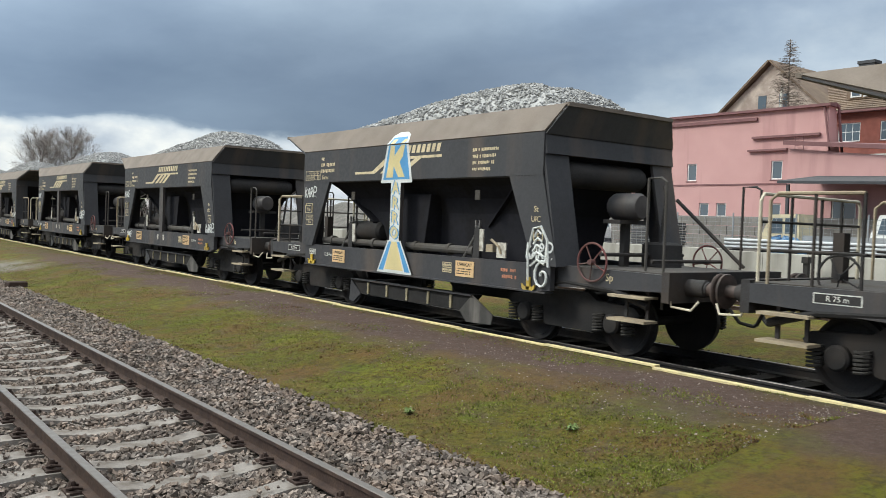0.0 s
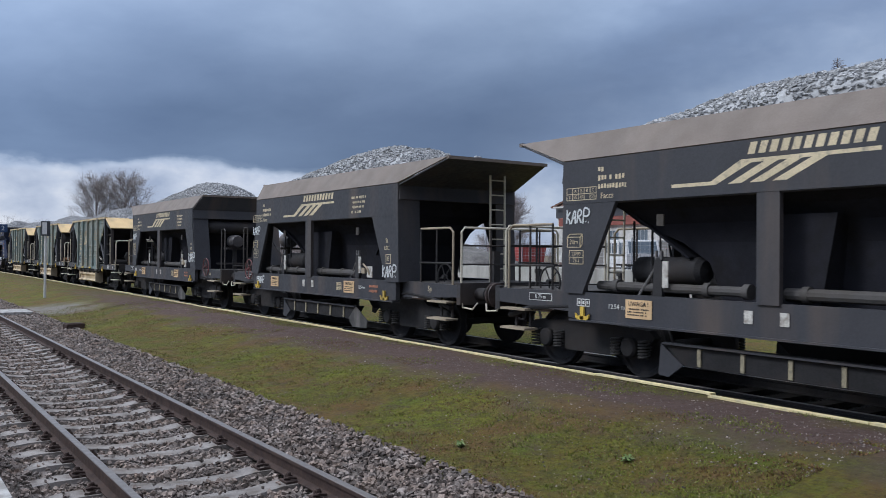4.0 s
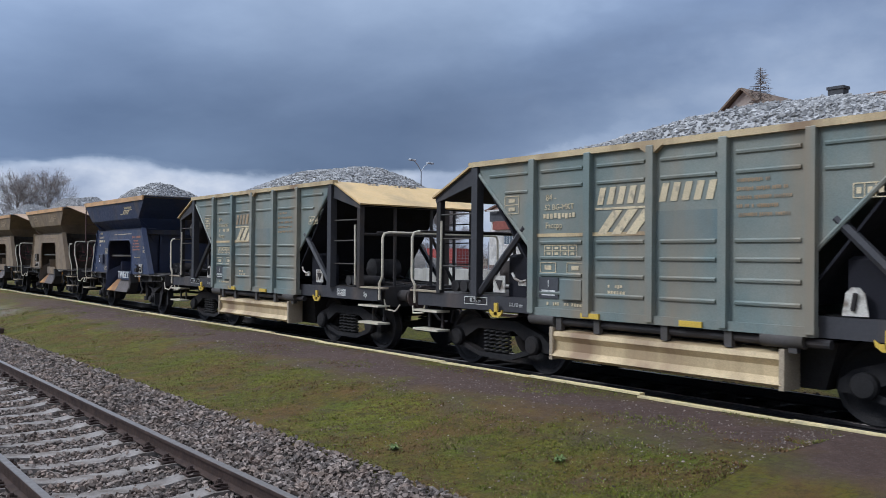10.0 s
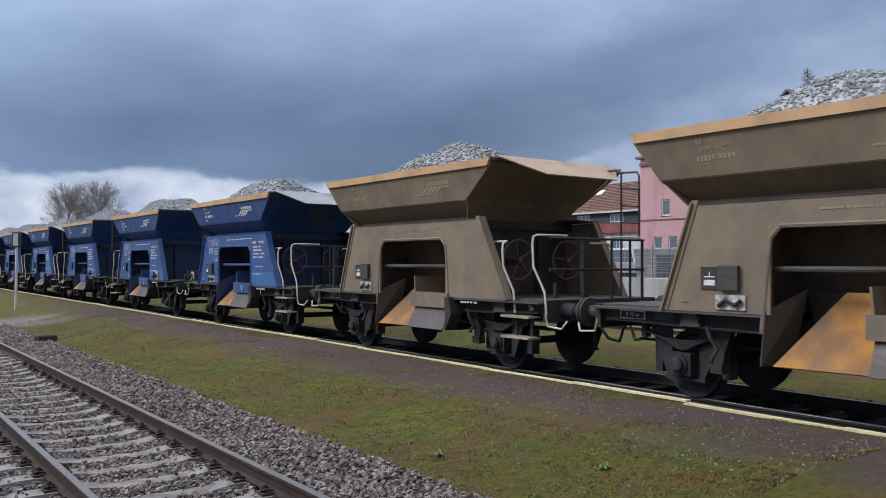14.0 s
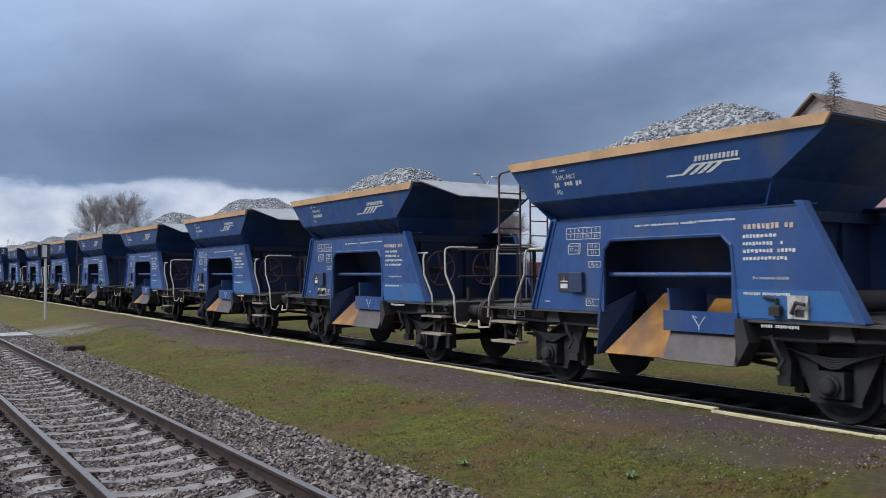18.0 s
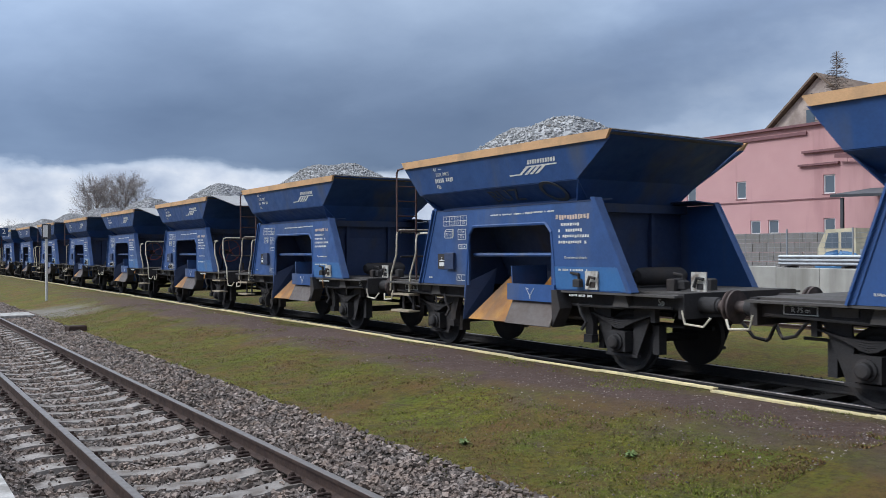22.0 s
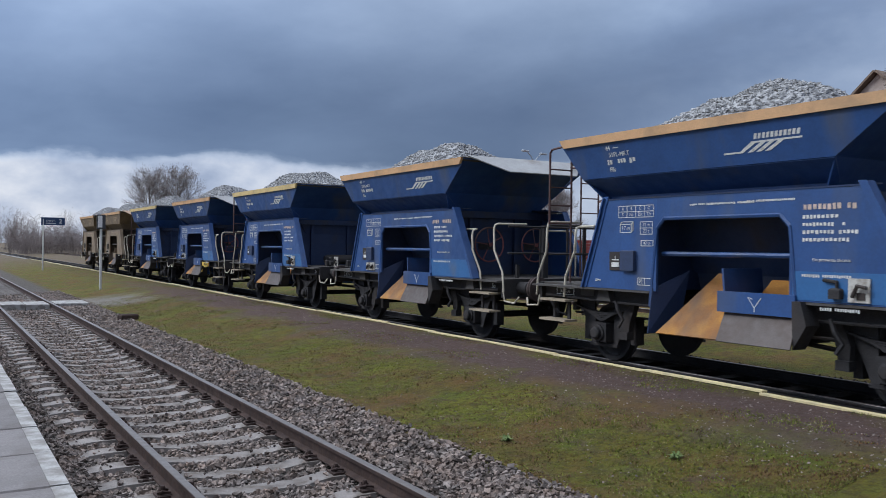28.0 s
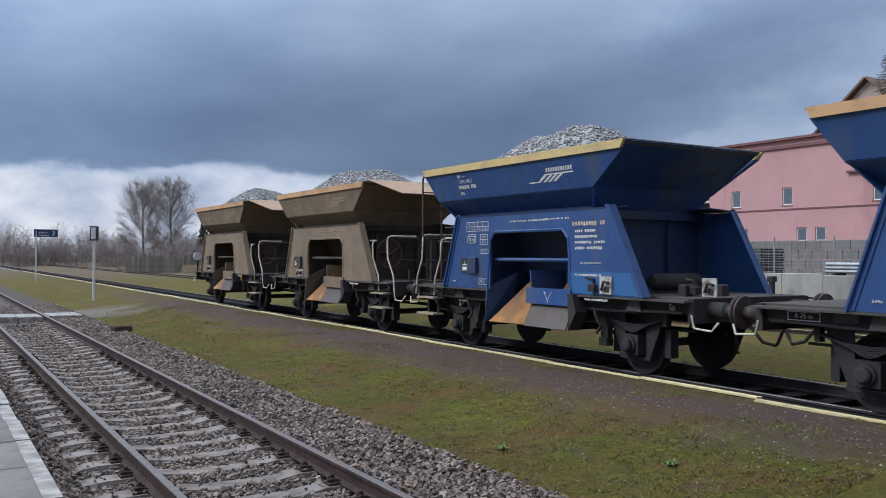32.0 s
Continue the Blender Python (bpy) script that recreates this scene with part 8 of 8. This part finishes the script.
def white_house():
    b = thing("white_house", "white house with red-brown tiled roof, red band and slate cladding", "building")
    x = 88.0
    wins = [(y, 7.68, 2.5, 1.15) for y in (94.0, 87.6, 81.2)] + [(y, 3.9, 2.0, 1.6) for y in (94.4, 86.4, 81.0)]
    holes = [(y - w / 2, y + w / 2, z, z + h) for y, z, w, h in wins]
    facade(b, x, 76, 98.6, 0.3, 6.2, [h for h in holes if h[2] < 6], M_WALLWHITE)
    facade(b, x, 76, 98.6, 7.5, 9.3, [h for h in holes if h[2] > 6], M_SLATE)
    part("red_band", Shape().prism_y([(x - 0.5, 6.2), (x - 0.45, 7.4), (x, 7.5), (x + 0.35, 7.5), (x + 0.35, 6.2)], 76, 97.4), M_BRICKRED, b, "sloping red tile band")
    for y, z, w, h in wins:
        window(b, x + 0.1, y, z, w, h, 3, 1, False)
    part("side_wall", Shape().box(x + 0.35, x + 10, 98.3, 98.6, 0.3, 9.3), M_WALLWHITE, b)
    tiled_roof(b, [(x - 0.6, 97.2, 9.2), (x - 0.6, 74.5, 9.2), (x + 6, 77, 13.8), (x + 6, 93.2, 13.8)], M_TILE, 18, 40)
    tiled_roof(b, [(x + 12, 99.2, 9.2), (x - 0.6, 99.2, 9.2), (x + 6, 93.2, 13.8), (x + 6.1, 93.2, 13.8)], M_TILE, 14, 18)
    part("eaves_board", Shape().box(x - 0.65, x - 0.5, 74.5, 98.6, 9.0, 9.25), M_WALLWHITE, b)
    part("skylight", Shape().plate([(x + 3.2, 88.4, 12.05), (x + 3.2, 87.2, 12.05), (x + 4.2, 87.2, 12.75), (x + 4.2, 88.4, 12.75)], 0.08), M_PVC, b)
    part("balcony_rail", Shape().box(x - 1.6, x - 1.5, 78, 93, 2.9, 3.9), M_WALLWHITE, b)


pink_building()
big_house()
white_house()


# ---------------- trees and distance ----------------
def bare_tree(name, label, m, height, wide, seed, group=""):
    """Leafless tree: tapered trunk, rising limbs, boughs and a rounded crown of very fine twigs."""
    rnd = random.Random(seed)
    t = thing(name, label, "tree", m, group)
    wood, fine = Shape(), Shape()
    stem = [Vector((0, 0, 0)), Vector((0.1, 0.05, height * 0.25)), Vector((0.05, 0.1, height * 0.55)), Vector((0, 0, height * 0.82))]
    wood.tube(stem, height * 0.016, 7, 0.05, False)

    def bend(shape, p, d, length, r, sides, r2):
        q = p + d * length
        mid = p.lerp(q, 0.5) + Vector((rnd.uniform(-1, 1), rnd.uniform(-1, 1), rnd.uniform(-1.2, -0.1))) * length * 0.07
        shape.tube([p, mid, q], r, sides, r2, False)
        return p, mid, q

    def along(pts, u):
        return pts[0].lerp(pts[1], u * 2) if u < 0.5 else pts[1].lerp(pts[2], u * 2 - 1)

    def turned(d, tilt):
        side = d.orthogonal().normalized()
        side.rotate(Matrix.Rotation(rnd.uniform(0, 6.283), 3, d))
        return (d * math.cos(tilt) + side * math.sin(tilt) + Vector((0, 0, 0.10))).normalized()

    for i in range(22):
        u = 0.20 + 0.026 * i
        a = i * 2.4 + rnd.uniform(-0.4, 0.4)
        rise = 0.42 + 0.08 * i + rnd.uniform(-0.1, 0.2)
        d = Vector((math.cos(a), math.sin(a), rise)).normalized()
        reach = (wide * 0.5) / max(0.35, math.hypot(d.x, d.y)) * rnd.uniform(0.8, 1.05)
        p = Vector((0.05, 0.05, height * u))
        reach = min(reach, (height * 0.97 - p.z) / max(0.2, d.z))
        # the crown is a dome: limbs stop at its skin
        while reach > 1 and ((p + d * reach).xy.length / (wide * 0.5)) ** 2 + max(0.0, ((p + d * reach).z - height * 0.6) / (height * 0.4)) ** 2 > 1:
            reach *= 0.95
        limb = bend(wood, p, d, reach * 0.9, 0.045, 5, 0.014)
        for _ in range(30):
            bough = bend(fine, along(limb, rnd.uniform(0.2, 1.0)), turned(d, rnd.uniform(0.3, 0.9)), reach * rnd.uniform(0.2, 0.42), 0.013, 3, 0.006)
            e = (bough[2] - bough[0]).normalized()
            for _ in range(12):
                bend(fine, along(bough, rnd.uniform(0.15, 1.0)), turned(e, rnd.uniform(0.2, 0.9)), rnd.uniform(0.4, 1.1), 0.008, 3, 0.005)
    part("trunk", wood, M_BARK, t)
    part("crown", fine, M_TWIG, t)
    return t


def larch(m, height, seed):
    """A thin bare conifer: straight stem with drooping side twigs."""
    rnd = random.Random(seed)
    t = thing("bare_larch", "tall thin leafless larch beside the gable", "tree", m)
    part("trunk", Shape().tube([(0, 0, 0), (0.1, 0, height * 0.5), (0, 0.05, height)], 0.17, 7, 0.02), M_BARK, t)
    s = Shape()
    for i in range(560):
        z = height * (0.30 + 0.695 * i / 560)
        ln = 3.7 * (1 - z / height) ** 0.6 * rnd.uniform(0.45, 1.1) + 0.12
        a = rnd.uniform(0, 6.283)
        c, sn = math.cos(a), math.sin(a)
        tip = (c * ln, sn * ln, z + ln * rnd.uniform(-0.25, 0.2))
        s.tube([(0, 0, z), (c * ln * 0.5, sn * ln * 0.5, z + ln * 0.05), tip], 0.020, 3, 0.008, False)
        for k in range(10):
            u = rnd.uniform(0.2, 1)
            b = a + rnd.uniform(-1.2, 1.2)
            e = ln * 0.3 * rnd.uniform(0.5, 1)
            p = (c * ln * u, sn * ln * u, z + ln * 0.1 * u)
            s.tube([p, (p[0] + math.cos(b) * e, p[1] + math.sin(b) * e, p[2] + rnd.uniform(-0.5, 0.2) * e)], 0.011, 3, 0.005, False)
    part("crown", s, M_LARCH, t)


def scrub_belt(name, label, spots, mat, seed, top):
    """A belt of leafless scrub: rounded bushes of thin stems that fork into fine twigs, with an uneven top."""
    rnd = random.Random(seed)
    s = Shape()
    for x, y in spots:
        h = top * rnd.uniform(0.45, 1.15)
        wide = h * rnd.uniform(0.30, 0.45)
        for _ in range(46):
            a, lean = rnd.uniform(0, 6.283), rnd.random() ** 0.6
            bx, by = x + rnd.gauss(0, 0.8), y + rnd.gauss(0, 0.8)
            ln = h * (1 - 0.55 * lean * lean) * rnd.uniform(0.7, 1.0)
            tipx, tipy = bx + math.cos(a) * wide * lean, by + math.sin(a) * wide * lean
            s.tube([(bx, by, 0), (bx + (tipx - bx) * 0.35, by + (tipy - by) * 0.35, ln * 0.5), (tipx, tipy, ln)], 0.028, 3, 0.008, False)
            for _ in range(13):
                u = rnd.uniform(0.25, 1.0)
                b, e = rnd.uniform(0, 6.283), h * rnd.uniform(0.10, 0.2)
                p = (bx + (tipx - bx) * u, by + (tipy - by) * u, ln * u)
                s.tube([p, (p[0] + math.cos(b) * e * 0.75, p[1] + math.sin(b) * e * 0.75, p[2] + e * rnd.uniform(0.3, 0.8))], 0.016, 3, 0.007, False)
    thing(name, label, "bushes", kind="stuff", shape=s, mat=mat)


larch(pose(70, 42.0, 0.5), 18.8, 3)
bare_tree("bare_tree", "broad leafless tree beside the line", pose(25.7, 121, 0), 12.2, 6.8, 12, "bare trees")
bare_tree("bare_tree", "broad leafless tree beside the line", pose(29.7, 122, 0), 12.8, 7.2, 18, "bare trees")
bare_tree("bare_tree", "leafless roadside tree behind the yard", pose(62, 78, 0.5), 8.0, 6.0, 31, "bare trees")
bare_tree("bare_tree", "leafless tree far behind the train", pose(75, 140, 0), 9.0, 7.0, 33, "bare trees")


def conifer(m, h, seed):
    rnd = random.Random(seed)
    t = thing("conifer", "dark green conifer among bare scrub", "tree", m)
    part("trunk", Shape().tube([(0, 0, 0), (0, 0, h)], 0.14, 6, 0.02), M_BARK, t)
    s = Shape()
    for i in range(420):
        z = h * (0.08 + 0.92 * rnd.random())
        ln = (1 - z / h) * h * 0.30 * rnd.uniform(0.6, 1.1) + 0.15
        a = rnd.uniform(0, 6.283)
        c, sn = math.cos(a), math.sin(a)
        s.add([(0, 0, z + 0.1), (c * ln - sn * 0.2, sn * ln + c * 0.2, z - ln * 0.25), (c * ln + sn * 0.2, sn * ln - c * 0.2, z - ln * 0.2), (c * ln * 1.1, sn * ln * 1.1, z - ln * 0.4)], [(0, 1, 3), (0, 3, 2)])
    part("crown", s, M_FIR, t)


conifer(pose(31.5, 112, 0), 6.6, 2)
conifer(pose(38, 118, 0), 4.6, 5)
rs = random.Random(77)
scrub_belt("scrub", "belt of leafless scrub along the line", [(12 + i * 1.15 + rs.uniform(-1, 1), 150 + rs.uniform(-14, 20)) for i in range(30)], M_BUSH, 2, 6.0)
scrub_belt("far_scrub", "far belt of leafless woodland", [(-30 + i * 2.4, 240 + rs.uniform(-20, 20)) for i in range(58)], M_BUSH, 3, 9.5)
scrub_belt("near_scrub", "low scrub behind the grey fence", [(22 + i * 1.3, 108 + rs.uniform(-3, 6)) for i in range(26)], M_BUSH, 4, 4.6)
scrub_belt("distant_wood", "bare woodland behind the train", [(45 + i * 3.0, 175 + rs.uniform(-15, 15)) for i in range(34)], M_BUSH, 6, 8.5)


def board_fence():
    fe = thing("board_fence", "long weathered grey board fence before the scrub", "fence", kind="structure")
    rnd = random.Random(6)
    me = [Shape().box(-0.11, 0.11, -0.015, 0.015, 0, h).mesh("board", M_TIMBER) for h in (1.7, 1.85, 2.0)]
    for i in range(84):
        b = part("board", rnd.choice(me), None, fe)
        b.location = (18.6 + i * 0.24, 95 + i * 0.05, -0.05)
        b.rotation_euler.y = rnd.uniform(-0.03, 0.03)


def street_lamp(x, y, h, seed):
    t = thing("street_lamp", "tall grey street lamp with two arms", "street lamp", pose(x, y, 0.4, 0, 0, 20))
    part("pole", Shape().tube([(0, 0, 0), (0, 0, h)], 0.09, 8, 0.05), M_GALV, t)
    for d in (-1, 1):
        part("arm", Shape().tube([(0, 0, h), (d * 0.5, 0, h + 0.5), (d * 1.2, 0, h + 0.9)], 0.035, 6), M_GALV, t)
        part("lamp_head", Shape().bevel_box(d * 1.5 - 0.45, d * 1.5 + 0.45, -0.14, 0.14, h + 0.85, h + 1.0, 0.04), M_GALV, t)


board_fence()
street_lamp(47.5, 62.8, 9.4, 1)


# ---------------- the train ----------------
def rolled(t):
    """Metres rolled at t, smooth between the rows."""
    ts, ss = [r[0] for r in ROLLED], [r[1] for r in ROLLED]
    n = len(ts)
    i = max(0, min(n - 2, next((k - 1 for k in range(n) if ts[k] > t), n - 2)))

    def slope(k):
        a, b = max(0, k - 1), min(n - 1, k + 1)
        return (ss[b] - ss[a]) / (ts[b] - ts[a])

    h = ts[i + 1] - ts[i]
    u = (t - ts[i]) / h
    return ((2 * u ** 3 - 3 * u ** 2 + 1) * ss[i] + (u ** 3 - 2 * u ** 2 + u) * h * slope(i) + (-2 * u ** 3 + 3 * u ** 2) * ss[i + 1] + (u ** 3 - u ** 2) * h * slope(i + 1))


TRAIN = []      # thing, place along the track at the start


def put_on_track(ob, y):
    ob.matrix_basis = Matrix.Translation((TRACK_X, y, TRACK_Z))
    TRAIN.append((ob, y))
    return ob


def place_wagons():
    dark = "dark grey four-axle hopper wagon with dusty rim"
    specs = [(1, 2), (1, 1), (1, 2), (1, 3), (-1, 2), (1, 3)]
    for i, (e, spray) in enumerate(specs):
        extra = {1: " and tall sprayed letters"}.get(i, " and white sprayed tags") if spray else ""
        put_on_track(bogie_hopper(e, dark + extra, 20 + i, spray), 6.4 - 6.28 + 12.56 * i)
    green = "faded grey-green ribbed hopper wagon with yellow end roofs"
    for i, e in enumerate((1, -1, 1)):
        put_on_track(ribbed_hopper(e, green, 40 + i), 69.4 + 5.58 + 11.25 * i)
    # two-axle hoppers: colour and which end carries the brake platform
    row = [("navy", 1), ("brown", -1), ("brown", -1), ("blue", -1), ("blue", 1), ("blue", 1), ("blue", -1), ("blue", -1), ("blue", -1), ("blue", 1), ("blue", 1),
           ("blue", -1), ("blue", -1), ("blue", 1), ("blue", 1), ("blue", -1), ("pale", 1), ("blue", -1), ("pale", 1), ("brown", -1), ("brown", -1)]
    paints = {"navy": (M_NAVY, M_NAVY_SHADE, M_ORANGE, M_CREAMTXT, "navy blue two-axle hopper wagon with orange rim and sprayed panel"),
              "brown": (M_BROWN, M_BROWN_SHADE, M_ORANGE, M_FADED, "dusty ochre-brown two-axle hopper wagon, loaded with gravel"),
              "blue": (M_BLUE, M_BLUE_SHADE, M_ORANGE, M_WHITE, "royal blue two-axle hopper wagon with orange rim"),
              "pale": (M_BLUE, M_BLUE_SHADE, M_RIMYEL, M_WHITE, "blue two-axle hopper wagon with pale yellow rim")}
    made = {}
    for k, (paint, e) in enumerate(row):
        y = 103.0 + 8.64 * (k + 0.5)
        spray = 2 if paint == "navy" else 1 if k in (6, 9) else 3 if k == 17 else 0
        key = (paint, e, spray)
        if key in made:
            ob = copy_thing(made[key], Matrix())
            WHEELS.extend(o for o in ob.children if o.name.startswith("wheelset"))
            if k == len(row) - 1:
                tail_signs(ob)
        else:
            p, shaded, rim, mark, label = paints[paint]
            ob = made[key] = two_axle_hopper(e, p, shaded, rim, mark, label + (" and grey scrawl" if spray == 1 else ""), 60 + k, spray)
        put_on_track(ob, y)


def tail_signs(ob):
    """Round reflecting tail discs on brackets at the rear of the last wagon."""
    for x in (-1.18, 1.18):
        b = part("tail_bracket", Shape().box(x - 0.025, x + 0.025, 3.80, 3.84, 1.2, 1.62), M_BLACK, ob)
        smooth(part("tail_disc", Shape().lathe((x, 3.84, 1.76), (0, 1, 0), [(-0.04, 0.0), (-0.04, 0.16), (0.03, 0.16), (0.03, 0.0)], 20), M_PVC, b, "round white tail disc"))


def place_loads():
    shapes = {}
    for ob, y in list(TRAIN):
        n = len(shapes)
        if y < 69:
            kind, args = "long", (1.14, 3.85, 0.63, 3.56, 0.35)
        elif y < 103:
            kind, args = "mid", (1.36, 3.5, 0.56, 3.20, -0.2)
        else:
            kind, args = "short", (1.30, 1.98, 0.60, 3.50, 0.42)
        v = sum(1 for a, b in TRAIN if a.name.startswith("gravel")) % 3
        if (kind, v) not in shapes:
            shapes[kind, v] = g = gravel_mound("gravel_load", *args, 5 + n, "heaped load of pale grey crushed stone in a wagon", {"long": (-0.42, -0.5, -0.34), "mid": (-0.35, -0.2, -0.3), "short": (-0.15, 0.0, -0.22)}[kind][v])
            g["group"] = "gravel loads"
        else:
            g = copy_thing(shapes[kind, v], Matrix())
        put_on_track(g, y)


place_wagons()
place_loads()


def motions():
    times = [0.25 * i for i in range(129)]
    for ob, y in TRAIN:
        walk(ob, [(t, Matrix.Translation((TRACK_X, y - rolled(t), TRACK_Z))) for t in times])
    # the wheels roll: one turn for 2.89 m; all wheelsets turn alike
    first = WHEELS[0]
    walk(first, [(i / 30, Matrix.Rotation(rolled(i / 30) / 0.46, 4, "X")) for i in range(961)])
    keys = first.animation_data
    for ax in WHEELS[1:]:
        ax.rotation_mode = "QUATERNION"
        ax.animation_data_create()
        ax.animation_data.action = keys.action
        ax.animation_data.action_slot = keys.action_slot


motions()
